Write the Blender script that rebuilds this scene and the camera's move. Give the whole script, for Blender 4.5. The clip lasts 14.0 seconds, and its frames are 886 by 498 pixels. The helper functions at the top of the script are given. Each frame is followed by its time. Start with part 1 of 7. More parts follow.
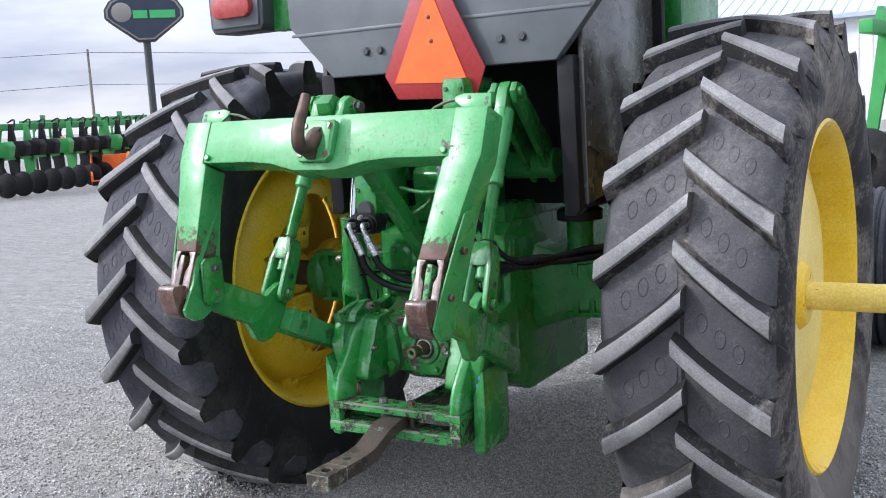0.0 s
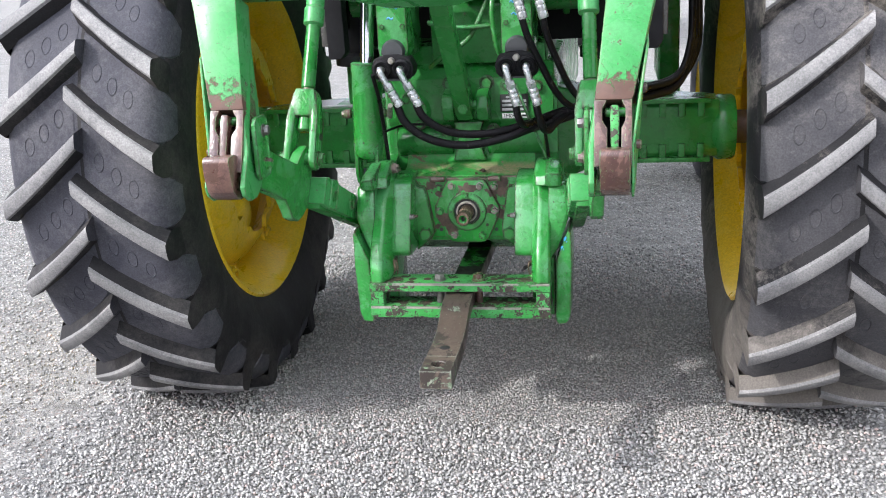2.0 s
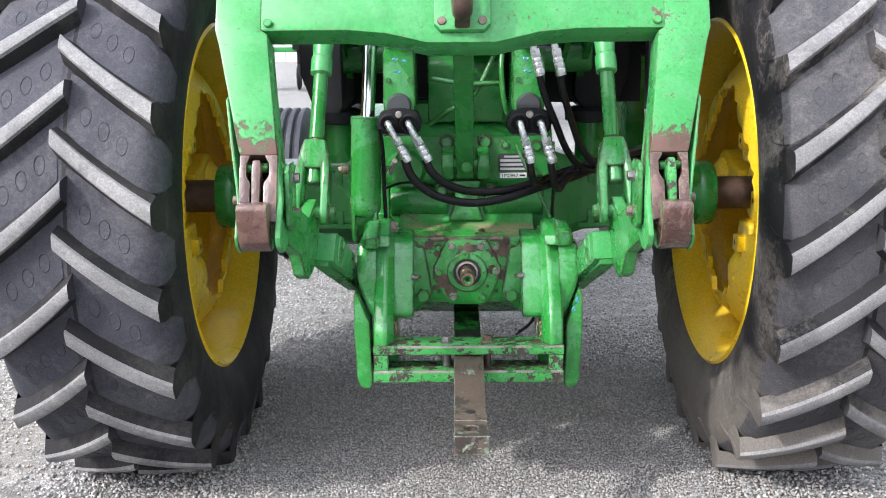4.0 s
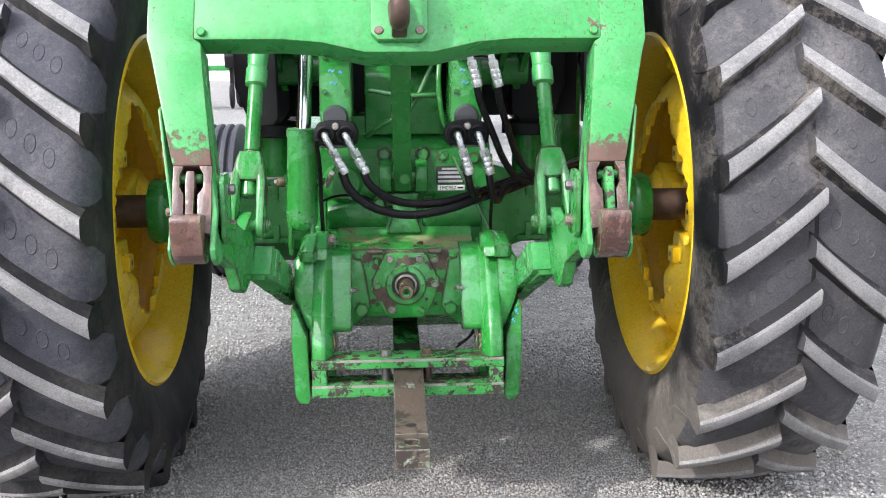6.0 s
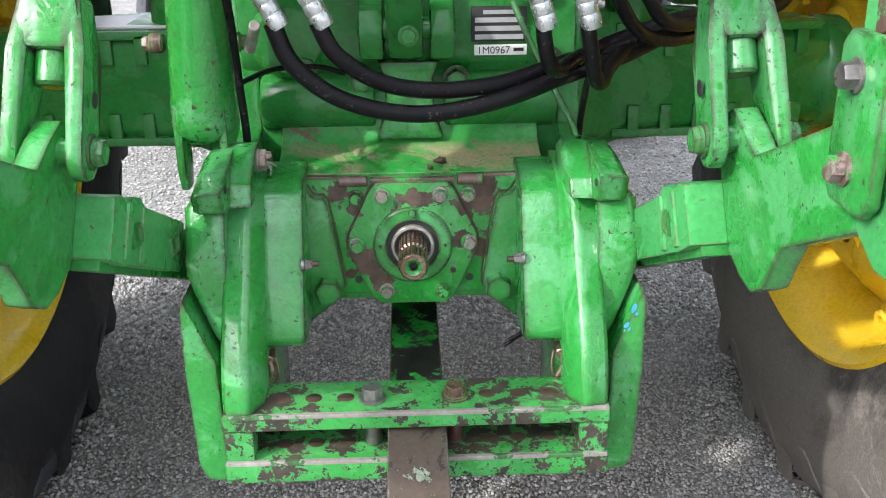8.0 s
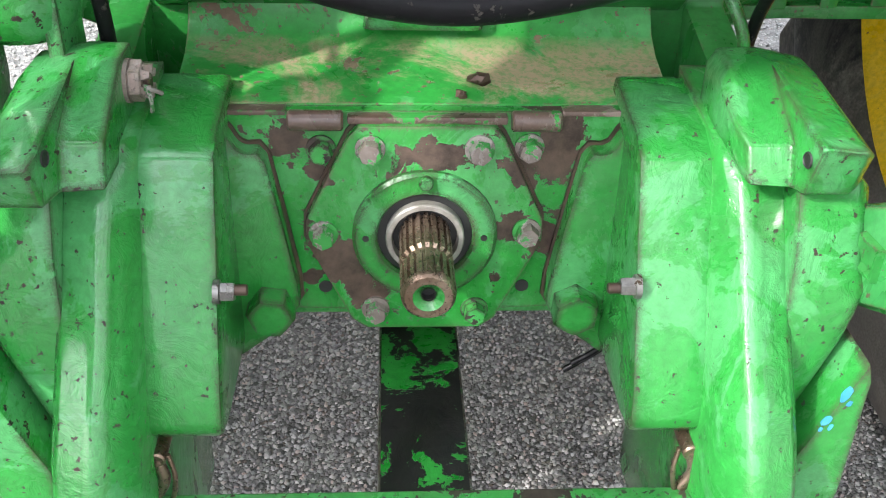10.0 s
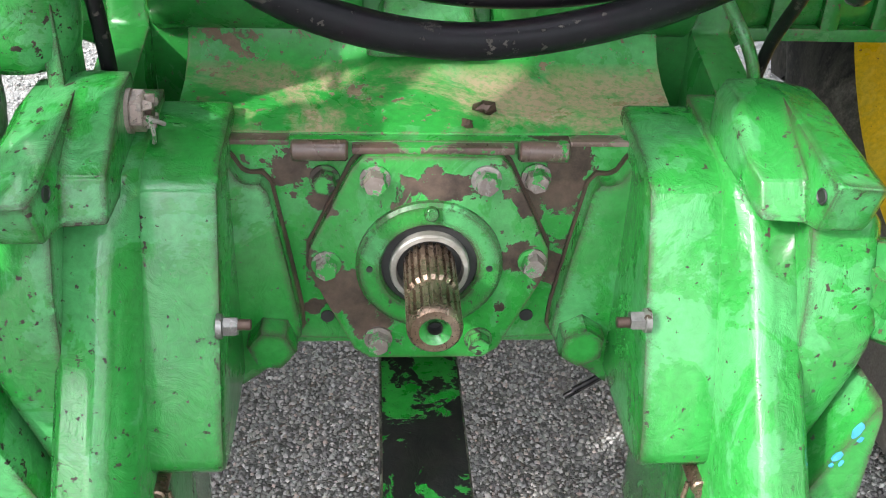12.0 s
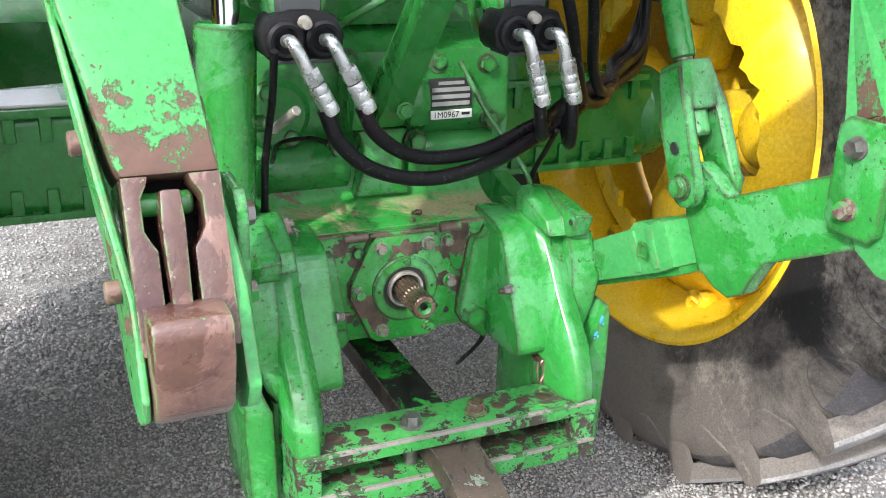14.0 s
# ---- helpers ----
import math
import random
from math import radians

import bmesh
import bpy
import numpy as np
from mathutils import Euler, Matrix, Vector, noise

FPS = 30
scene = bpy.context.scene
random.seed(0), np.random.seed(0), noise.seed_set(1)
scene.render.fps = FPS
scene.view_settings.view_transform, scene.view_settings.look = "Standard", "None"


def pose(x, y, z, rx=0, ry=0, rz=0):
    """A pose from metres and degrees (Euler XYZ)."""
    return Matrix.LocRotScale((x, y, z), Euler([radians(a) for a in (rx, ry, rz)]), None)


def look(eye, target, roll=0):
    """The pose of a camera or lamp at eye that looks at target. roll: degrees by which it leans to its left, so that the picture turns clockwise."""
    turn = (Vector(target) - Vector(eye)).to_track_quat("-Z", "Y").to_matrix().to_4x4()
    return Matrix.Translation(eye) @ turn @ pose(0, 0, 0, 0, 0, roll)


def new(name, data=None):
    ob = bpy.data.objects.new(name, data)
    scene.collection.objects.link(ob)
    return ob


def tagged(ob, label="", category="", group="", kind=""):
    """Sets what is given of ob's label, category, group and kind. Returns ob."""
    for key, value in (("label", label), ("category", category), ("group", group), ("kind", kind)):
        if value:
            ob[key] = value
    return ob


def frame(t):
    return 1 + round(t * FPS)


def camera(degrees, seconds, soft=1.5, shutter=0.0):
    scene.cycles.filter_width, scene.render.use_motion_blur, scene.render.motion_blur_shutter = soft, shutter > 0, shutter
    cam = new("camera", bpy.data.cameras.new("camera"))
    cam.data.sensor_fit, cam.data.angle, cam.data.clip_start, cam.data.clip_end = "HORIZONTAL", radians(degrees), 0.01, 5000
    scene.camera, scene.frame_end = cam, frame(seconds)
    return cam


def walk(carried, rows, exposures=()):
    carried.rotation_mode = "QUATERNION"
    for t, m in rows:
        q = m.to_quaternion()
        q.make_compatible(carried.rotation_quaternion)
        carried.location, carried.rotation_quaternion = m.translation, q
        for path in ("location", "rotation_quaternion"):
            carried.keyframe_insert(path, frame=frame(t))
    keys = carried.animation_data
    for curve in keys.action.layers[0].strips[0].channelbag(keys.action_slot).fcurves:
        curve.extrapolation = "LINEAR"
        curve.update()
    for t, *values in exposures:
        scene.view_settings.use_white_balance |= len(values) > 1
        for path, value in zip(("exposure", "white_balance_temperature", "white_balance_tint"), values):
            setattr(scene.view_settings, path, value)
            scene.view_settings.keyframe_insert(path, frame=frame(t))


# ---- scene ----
cam = camera(48.5, 14.0, 1.0)
PATH = [
    (0, (1.865, -2.798, 1.565), (0.833, -1.108, 1.287), -3.3),
    (0.5, (1.463, -2.835, 1.579), (0.565, -1.091, 1.189), -4.4),
    (1, (1.079, -2.958, 1.576), (0.394, -1.139, 1.107), -3.9),
    (1.5, (0.774, -2.948, 1.537), (0.244, -1.092, 1.012), -3.8),
    (2, (0.456, -2.813, 1.519), (0.108, -0.934, 0.93), -3.2),
    (2.5, (0.097, -2.77, 1.485), (-0.001, -0.858, 0.907), -0.7),
    (3, (-0.026, -2.764, 1.483), (-0.049, -0.837, 0.947), -0.1),
    (3.2, (-0.042, -2.76, 1.469), (-0.084, -0.829, 0.95), -0.3),
    (5.3, (-0.03, -2.776, 1.421), (0.032, -0.806, 1.087), -0.6),
    (5.5, (-0.034, -2.771, 1.419), (0.043, -0.802, 1.078), -0.4),
    (6, (-0.046, -2.748, 1.411), (0.062, -0.791, 1.016), -0.3),
    (6.5, (-0.008, -2.552, 1.355), (0.103, -0.619, 0.856), -1.0),
    (7, (0.056, -2.134, 1.338), (0.138, -0.222, 0.755), -1.2),
    (7.5, (0.033, -1.698, 1.298), (0.122, 0.198, 0.668), -0.4),
    (8, (-0.003, -1.313, 1.276), (0.062, 0.546, 0.543), -0.6),
    (8.2, (0.025, -1.179, 1.254), (0.055, 0.656, 0.459), -0.5),
    (10.3, (-0.039, -0.601, 1.158), (0.082, 1.085, 0.088), 2.1),
    (10.5, (-0.042, -0.599, 1.157), (0.084, 1.085, 0.087), 2.2),
    (11, (-0.038, -0.597, 1.164), (0.102, 1.092, 0.102), 2.2),
    (11.5, (-0.043, -0.59, 1.175), (0.103, 1.107, 0.126), 2.1),
    (12, (-0.047, -0.592, 1.172), (0.096, 1.101, 0.118), 2.5),
    (12.5, (-0.058, -0.599, 1.174), (0.093, 1.099, 0.128), 3.1),
    (13, (-0.142, -0.804, 1.245), (0.103, 0.943, 0.303), 4.7),
    (13.5, (-0.308, -1.171, 1.36), (0.164, 0.581, 0.521), 4.3),
    (14, (-0.602, -1.386, 1.413), (0.173, 0.315, 0.701), 1.8),
]
walk(cam, [(t, look(eye, target, roll)) for t, eye, target, roll in PATH],
     exposures=[(0, -0.18, 6000, 12), (0.6, 0.12, 6000, 11), (1.5, 0.27, 6300, 12), (3.2, 0.30, 6300, 12), (6, 0.36, 6400, 12), (7, 0.52, 6400, 11), (8, 0.54, 6400, 11), (10.3, 0.88, 6500, 10), (12.6, 0.92, 6500, 10), (13.1, 0.98, 6500, 10), (13.6, 0.76, 6500, 10), (14, 0.62, 6500, 11)])

# ---- world, sun and exposure ----
SUN_TO = Vector((-0.69, -0.545, 0.62)).normalized()
world = bpy.data.worlds.new("sky")
scene.world = world
world.use_nodes = True
wt = world.node_tree
for n in list(wt.nodes):
    wt.nodes.remove(n)
w_out = wt.nodes.new("ShaderNodeOutputWorld")
w_bg = wt.nodes.new("ShaderNodeBackground")
w_sky = wt.nodes.new("ShaderNodeTexSky")
w_sky.sky_type = "NISHITA"
w_sky.sun_disc = False
w_sky.sun_elevation = math.asin(SUN_TO.z)
w_sky.sun_rotation = math.atan2(SUN_TO.x, SUN_TO.y)
w_sky.dust_density = 2.0
# thin broken cloud over the whole dome
w_co = wt.nodes.new("ShaderNodeTexCoord")
w_map = wt.nodes.new("ShaderNodeMapping")
w_map.inputs["Scale"].default_value = (1.2, 1.2, 5.5)
w_noise = wt.nodes.new("ShaderNodeTexNoise")
w_noise.inputs["Scale"].default_value = 2.2
w_noise.inputs["Detail"].default_value = 7.0
w_noise.inputs["Roughness"].default_value = 0.55
w_ramp = wt.nodes.new("ShaderNodeValToRGB")
w_ramp.color_ramp.elements[0].position = 0.36
w_ramp.color_ramp.elements[0].color = (5.2, 5.5, 6.7, 1)
w_ramp.color_ramp.elements[1].position = 0.62
w_ramp.color_ramp.elements[1].color = (9.6, 9.5, 9.7, 1)
w_mix = wt.nodes.new("ShaderNodeMixRGB")
w_mix.inputs[0].default_value = 0.82
wt.links.new(w_co.outputs["Generated"], w_map.inputs[0])
wt.links.new(w_map.outputs[0], w_noise.inputs["Vector"])
wt.links.new(w_noise.outputs[0], w_ramp.inputs[0])
wt.links.new(w_sky.outputs[0], w_mix.inputs[1])
wt.links.new(w_ramp.outputs[0], w_mix.inputs[2])
# an overcast dome is up to three times as bright overhead as at the horizon
w_sep = wt.nodes.new("ShaderNodeSeparateXYZ")
w_rise = wt.nodes.new("ShaderNodeMapRange")
w_rise.inputs[3].default_value, w_rise.inputs[4].default_value = 1.0, 2.6
w_mul = wt.nodes.new("ShaderNodeVectorMath")
w_mul.operation = "SCALE"
wt.links.new(w_co.outputs["Generated"], w_sep.inputs[0])
wt.links.new(w_sep.outputs[2], w_rise.inputs[0])
wt.links.new(w_mix.outputs[0], w_mul.inputs[0])
wt.links.new(w_rise.outputs[0], w_mul.inputs["Scale"])
# thin cloud glows round the sun behind it
w_dot = wt.nodes.new("ShaderNodeVectorMath")
w_dot.operation = "DOT_PRODUCT"
w_dot.inputs[1].default_value = SUN_TO
w_pow = wt.nodes.new("ShaderNodeMath")
w_pow.operation = "POWER"
w_pow.use_clamp = True
w_pow.inputs[1].default_value = 9.0
w_glow = wt.nodes.new("ShaderNodeMath")
w_glow.operation = "MULTIPLY_ADD"
w_glow.inputs[1].default_value = 2.6
w_glow.inputs[2].default_value = 1.0
w_max = wt.nodes.new("ShaderNodeMath")
w_max.operation = "MAXIMUM"
w_lit = wt.nodes.new("ShaderNodeVectorMath")
w_lit.operation = "SCALE"
wt.links.new(w_co.outputs["Generated"], w_dot.inputs[0])
wt.links.new(w_dot.outputs["Value"], w_max.inputs[0])
w_max.inputs[1].default_value = 0.0
wt.links.new(w_max.outputs[0], w_pow.inputs[0])
wt.links.new(w_pow.outputs[0], w_glow.inputs[0])
wt.links.new(w_mul.outputs[0], w_lit.inputs[0])
wt.links.new(w_glow.outputs[0], w_lit.inputs["Scale"])
wt.links.new(w_lit.outputs[0], w_bg.inputs[0])
wt.links.new(w_bg.outputs[0], w_out.inputs[0])
w_bg.inputs["Strength"].default_value = 0.127

sun_data = bpy.data.lights.new("sun", "SUN")
sun_data.energy = 3.3
sun_data.angle = radians(1.2)
sun_data.color = (1.0, 0.965, 0.92)
sun = new("sun", sun_data)
sun.matrix_world = look(SUN_TO * 30, (0, 0, 0))


# ---- materials ----
class Nodes:
    """A small builder for node materials."""

    def __init__(self, name, rough=0.5, metal=0.0):
        self.mat = bpy.data.materials.new(name)
        self.mat.use_nodes = True
        self.t = self.mat.node_tree
        self.b = self.t.nodes["Principled BSDF"]
        self.b.inputs["Roughness"].default_value = rough
        self.b.inputs["Metallic"].default_value = metal
        self.co = self.t.nodes.new("ShaderNodeTexCoord").outputs["Object"]

    def link(self, a, b):
        self.t.links.new(a, b)

    def put(self, sock, v):
        if isinstance(v, (int, float)):
            sock.default_value = v
        elif isinstance(v, tuple):
            sock.default_value = (*v, 1)[:4] if len(v) == 3 else v
        else:
            self.link(v, sock)

    def noise(self, scale, detail=4.0, rough=0.55, stretch=None, distort=0.0):
        n = self.t.nodes.new("ShaderNodeTexNoise")
        n.inputs["Scale"].default_value = scale
        n.inputs["Detail"].default_value = detail
        n.inputs["Roughness"].default_value = rough
        n.inputs["Distortion"].default_value = distort
        src = self.co
        if stretch:
            m = self.t.nodes.new("ShaderNodeMapping")
            m.inputs["Scale"].default_value = stretch
            self.link(src, m.inputs[0])
            src = m.outputs[0]
        self.link(src, n.inputs["Vector"])
        return n.outputs[0]

    def voronoi(self, scale, feature="F1", out="Distance", rand=1.0):
        n = self.t.nodes.new("ShaderNodeTexVoronoi")
        n.feature = feature
        n.inputs["Scale"].default_value = scale
        n.inputs["Randomness"].default_value = rand
        self.link(self.co, n.inputs["Vector"])
        return n.outputs[out]

    def step(self, v, lo, hi, a=0.0, b=1.0):
        n = self.t.nodes.new("ShaderNodeMapRange")
        n.inputs[1].default_value, n.inputs[2].default_value = lo, hi
        n.inputs[3].default_value, n.inputs[4].default_value = a, b
        self.link(v, n.inputs[0])
        return n.outputs[0]

    def math(self, op, a, b=0.0):
        n = self.t.nodes.new("ShaderNodeMath")
        n.operation = op
        self.put(n.inputs[0], a)
        self.put(n.inputs[1], b)
        return n.outputs[0]

    def mix(self, f, a, b):
        n = self.t.nodes.new("ShaderNodeMixRGB")
        self.put(n.inputs[0], f)
        self.put(n.inputs[1], a)
        self.put(n.inputs[2], b)
        return n.outputs[0]

    def bump(self, h, strength, dist, prev=None):
        n = self.t.nodes.new("ShaderNodeBump")
        n.inputs["Strength"].default_value = strength
        n.inputs["Distance"].default_value = dist
        self.link(h, n.inputs["Height"])
        if prev:
            self.link(prev, n.inputs["Normal"])
        return n.outputs[0]

    def edge(self, radius):
        """1 near convex and concave edges, 0 on flat faces."""
        bv = self.t.nodes.new("ShaderNodeBevel")
        bv.samples = 4
        bv.inputs["Radius"].default_value = radius
        ge = self.t.nodes.new("ShaderNodeNewGeometry")
        d = self.t.nodes.new("ShaderNodeVectorMath")
        d.operation = "DOT_PRODUCT"
        self.link(bv.outputs[0], d.inputs[0])
        self.link(ge.outputs["Normal"], d.inputs[1])
        return self.step(d.outputs["Value"], 0.995, 0.9)

    def random(self, island=False):
        if island:
            return self.t.nodes.new("ShaderNodeNewGeometry").outputs["Random Per Island"]
        return self.t.nodes.new("ShaderNodeObjectInfo").outputs["Random"]

    def done(self, color=None, rough=None, normal=None, metal=None, spec=None):
        if spec is not None:
            self.b.inputs["Specular IOR Level"].default_value = spec
        if color is not None:
            self.put(self.b.inputs["Base Color"], color)
        if rough is not None:
            self.put(self.b.inputs["Roughness"], rough)
        if normal is not None:
            self.put(self.b.inputs["Normal"], normal)
        if metal is not None:
            self.put(self.b.inputs["Metallic"], metal)
        return self.mat


def paint(name, base, fade, chip, chips=0.6, dirt=0.0, rough=0.30, grain=1.0, edges=0.0, under=(0.075, 0.045, 0.035), size=1.0, low=None, speck=0.665, patchy=0.45, grime=0.35, rubbed=None, spec=0.42, coat=0.0, bare=(), peel=0.0, big_spots=0.0, rim_width=0.004):
    """Old machine paint: worn and faded patches, chips down to primer, grime, orange-peel relief."""
    m = Nodes(name)
    big = m.noise(3.0, 5, 0.6)
    fine = m.noise(26.0, 6, 0.65)
    col = m.mix(m.step(big, 0.40, 0.66, 0.0, 0.6), base, fade)
    # wear gathers in some places and spares others
    gather = m.step(m.noise(2.3, 4, 0.6), 0.36, 0.64, -0.045, 0.040)
    # top coat rubbed through, with a crisp border
    rub = m.math("ADD", m.math("MULTIPLY", m.noise(7.5, 6, 0.66, distort=0.8), 0.8), m.math("MULTIPLY", fine, 0.2))
    col = m.mix(m.step(rub, 0.528, 0.538, 0.0, patchy), col, rubbed or (fade[0] * 1.2, fade[1] * 1.2, fade[2] * 1.2))
    # oily film
    film = m.step(m.noise(11.0, 7, 0.74, distort=0.3), 0.50, 0.72, 0.0, grime)
    col = m.mix(film, col, (base[0] * 0.45 + 0.012, base[1] * 0.42, base[2] * 0.45 + 0.006))
    mottle = m.step(m.noise(120.0, 4, 0.7), 0.35, 0.68, 0.84, 1.14)
    v = m.t.nodes.new("ShaderNodeVectorMath")
    v.operation = "SCALE"
    m.link(col, v.inputs[0])
    m.link(mottle, v.inputs["Scale"])
    col = v.outputs[0]
    spots = m.math("MAXIMUM", m.step(m.math("ADD", m.noise(140.0, 4, 0.62), gather), speck + 0.004, speck + 0.014), m.step(m.math("ADD", m.noise(33.0, 6, 0.70, distort=0.5), gather), speck + 0.045 + big_spots, speck + 0.053 + big_spots))
    flake = m.math("ADD", m.math("ADD", m.math("MULTIPLY", m.noise(6.5 * size, 6, 0.72, distort=0.4), 0.72), m.math("MULTIPLY", fine, 0.28)), m.math("MULTIPLY", gather, 0.55))
    # places knocked bare, (x, z, radius)
    for bx, bz, br in bare:
        d = m.t.nodes.new("ShaderNodeVectorMath")
        d.operation = "DISTANCE"
        flat = m.t.nodes.new("ShaderNodeVectorMath")
        flat.operation = "MULTIPLY"
        flat.inputs[1].default_value = (1, 0, 1)
        m.link(m.co, flat.inputs[0])
        m.link(flat.outputs[0], d.inputs[0])
        d.inputs[1].default_value = (bx, 0, bz)
        flake = m.math("ADD", flake, m.step(d.outputs["Value"], br * 0.2, br * 2.0, 0.16, 0.0))
    patch = m.step(flake, chips, chips + 0.010)
    # thin top coat round a bare patch
    col = m.mix(m.step(flake, chips - 0.022, chips - 0.004, 0.0, 0.45), col, rubbed or fade)
    if low:
        # bare towards the lower end of the part
        sep = m.t.nodes.new("ShaderNodeSeparateXYZ")
        m.link(m.co, sep.inputs[0])
        near = m.step(sep.outputs[2], low[0], low[1])
        patch = m.math("MAXIMUM", patch, m.step(m.math("ADD", near, m.math("ADD", m.math("MULTIPLY", m.noise(14.0, 7, 0.80, distort=0.6), 0.45), m.math("MULTIPLY", m.noise(48.0, 6, 0.80), 0.70))), 0.98, 1.02))
    mask = m.math("MAXIMUM", spots, patch)
    if edges:
        rim = m.edge(rim_width)
        worn = m.math("MULTIPLY", rim, m.step(m.noise(34.0, 6, 0.78), 0.60 - 0.20 * edges, 0.64 - 0.20 * edges))
        mask = m.math("MAXIMUM", mask, worn)
    rust = m.mix(m.step(m.noise(34.0, 6, 0.7), 0.35, 0.68), under, chip)
    col = m.mix(mask, col, rust)
    if dirt:
        grit = m.step(m.noise(190.0, 5, 0.75), 0.38, 0.54, 0.40, 1.0)
        # dust settles on what lies level
        up = m.t.nodes.new("ShaderNodeSeparateXYZ")
        m.link(m.t.nodes.new("ShaderNodeNewGeometry").outputs["Normal"], up.inputs[0])
        grit = m.math("MULTIPLY", grit, m.step(up.outputs[2], 0.80, 0.96))
        col = m.mix(m.math("MULTIPLY", m.math("MULTIPLY", m.step(m.noise(5.5, 7, 0.78, distort=0.6), 0.455, 0.55), grit), dirt), col, (0.33, 0.245, 0.165))
    r = m.math("ADD", m.step(rub, 0.40, 0.58, rough - 0.10, rough + 0.14), m.math("MULTIPLY", mask, 0.32))
    nrm = m.bump(m.noise(9.0 * grain, 4, 0.55), 0.20, 0.005)
    nrm = m.bump(m.noise(80.0 * grain, 4, 0.6), 0.30, 0.0012, nrm)
    if peel:
        nrm = m.bump(m.noise(38.0, 5, 0.62, distort=1.2), peel, 0.004, nrm)
    nrm = m.bump(m.math("SUBTRACT", 1.0, mask), 0.7, 0.0012, nrm)
    # bare places have lost the gloss
    if coat:
        m.link(m.step(mask, 0.0, 1.0, coat, coat * 0.12), m.b.inputs["Coat Weight"])
    m.b.inputs["Coat Roughness"].default_value = 0.10
    return m.done(col, r, nrm, spec=spec)


def plain(name, base, second, rough=0.5, metal=0.0, scale=18.0, bump=0.15, dist=0.002):
    m = Nodes(name, rough, metal)
    n1 = m.noise(scale, 5, 0.6)
    n2 = m.noise(scale * 7, 4, 0.6)
    col = m.mix(m.step(n1, 0.35, 0.7), base, second)
    r = m.step(n2, 0.3, 0.7, max(0.04, rough - 0.1), min(1, rough + 0.12))
    return m.done(col, r, m.bump(n2, bump, dist))


# base green set darker: the cab's shade over the housing is in it
M_green = paint("green_paint", (0.018, 0.168, 0.029), (0.028, 0.200, 0.042), (0.11, 0.07, 0.052), 0.655, 0.03, 0.24, patchy=0.14, grime=0.40, rubbed=(0.07, 0.28, 0.095), edges=0.5)
M_green_cast = paint("green_casting_paint", (0.020, 0.212, 0.033), (0.032, 0.250, 0.050), (0.060, 0.040, 0.030), 0.650, 0.0, 0.24, edges=1.0, under=(0.012, 0.009, 0.007), speck=0.652, patchy=0.45, grime=0.40, rubbed=(0.095, 0.325, 0.140), spec=0.34, coat=0.60, peel=0.55, big_spots=0.020, rim_width=0.011)
M_green_hitch = paint("faded_green_hitch_paint", (0.034, 0.252, 0.060), (0.062, 0.298, 0.094), (0.155, 0.082, 0.058), 0.665, 0.0, 0.30, edges=0.65, under=(0.055, 0.027, 0.019), speck=0.676, patchy=0.18, rubbed=(0.110, 0.325, 0.145))
M_green_worn = paint("chipped_green_paint", (0.028, 0.240, 0.042), (0.06, 0.29, 0.085), (0.055, 0.042, 0.033), 0.500, 0.05, 0.34, edges=1.0, size=5.0, under=(0.016, 0.012, 0.010), speck=0.60)
M_green_cover = paint("flaking_green_cover_paint", (0.020, 0.225, 0.032), (0.034, 0.268, 0.056), (0.110, 0.074, 0.056), 0.557, 0.0, 0.24, edges=1.0, size=2.2, under=(0.026, 0.017, 0.012), speck=0.632, rubbed=(0.08, 0.31, 0.11), spec=0.34, coat=0.5, peel=0.3, rim_width=0.006,
                      bare=((-0.116, 0.810, 0.015), (-0.088, 0.783, 0.008), (-0.074, 0.711, 0.013), (-0.063, 0.688, 0.015), (-0.050, 0.668, 0.013), (0.010, 0.806, 0.011), (0.072, 0.743, 0.015), (0.104, 0.774, 0.021), (0.114, 0.816, 0.015), (-0.097, 0.677, 0.006), (0.062, 0.686, 0.006)))
M_green_deck = paint("dusty_green_deck_paint", (0.022, 0.235, 0.036), (0.036, 0.275, 0.058), (0.22, 0.15, 0.10), 0.600, 1.0, 0.34, edges=0.7, under=(0.10, 0.065, 0.045), size=2.2, speck=0.615, rubbed=(0.08, 0.31, 0.11))
M_green_leg = paint("hitch_leg_paint", (0.034, 0.252, 0.060), (0.062, 0.298, 0.094), (0.115, 0.062, 0.045), 0.635, 0.0, 0.30, edges=0.8, under=(0.075, 0.041, 0.030), low=(1.42, 0.93), speck=0.650, patchy=0.18, rubbed=(0.110, 0.325, 0.145))
M_greasy = paint("greasy_green_bar_paint", (0.018, 0.220, 0.028), (0.03, 0.24, 0.04), (0.014, 0.012, 0.011), 0.440, 0.0, 0.24, under=(0.005, 0.005, 0.005), size=2.2, speck=0.62, peel=0.3)
M_yellow = paint("yellow_wheel_paint", (0.76, 0.49, 0.010), (0.80, 0.56, 0.035), (0.26, 0.15, 0.04), 0.70, 0.0, 0.34, under=(0.10, 0.05, 0.03), speck=0.70, patchy=0.25, grime=0.10, rubbed=(0.82, 0.62, 0.09))
M_yellow_pale = paint("pale_yellow_hub_paint", (0.78, 0.61, 0.14), (0.83, 0.68, 0.24), (0.20, 0.13, 0.06), 0.68, 0.0, 0.42, speck=0.69, patchy=0.2, grime=0.12)
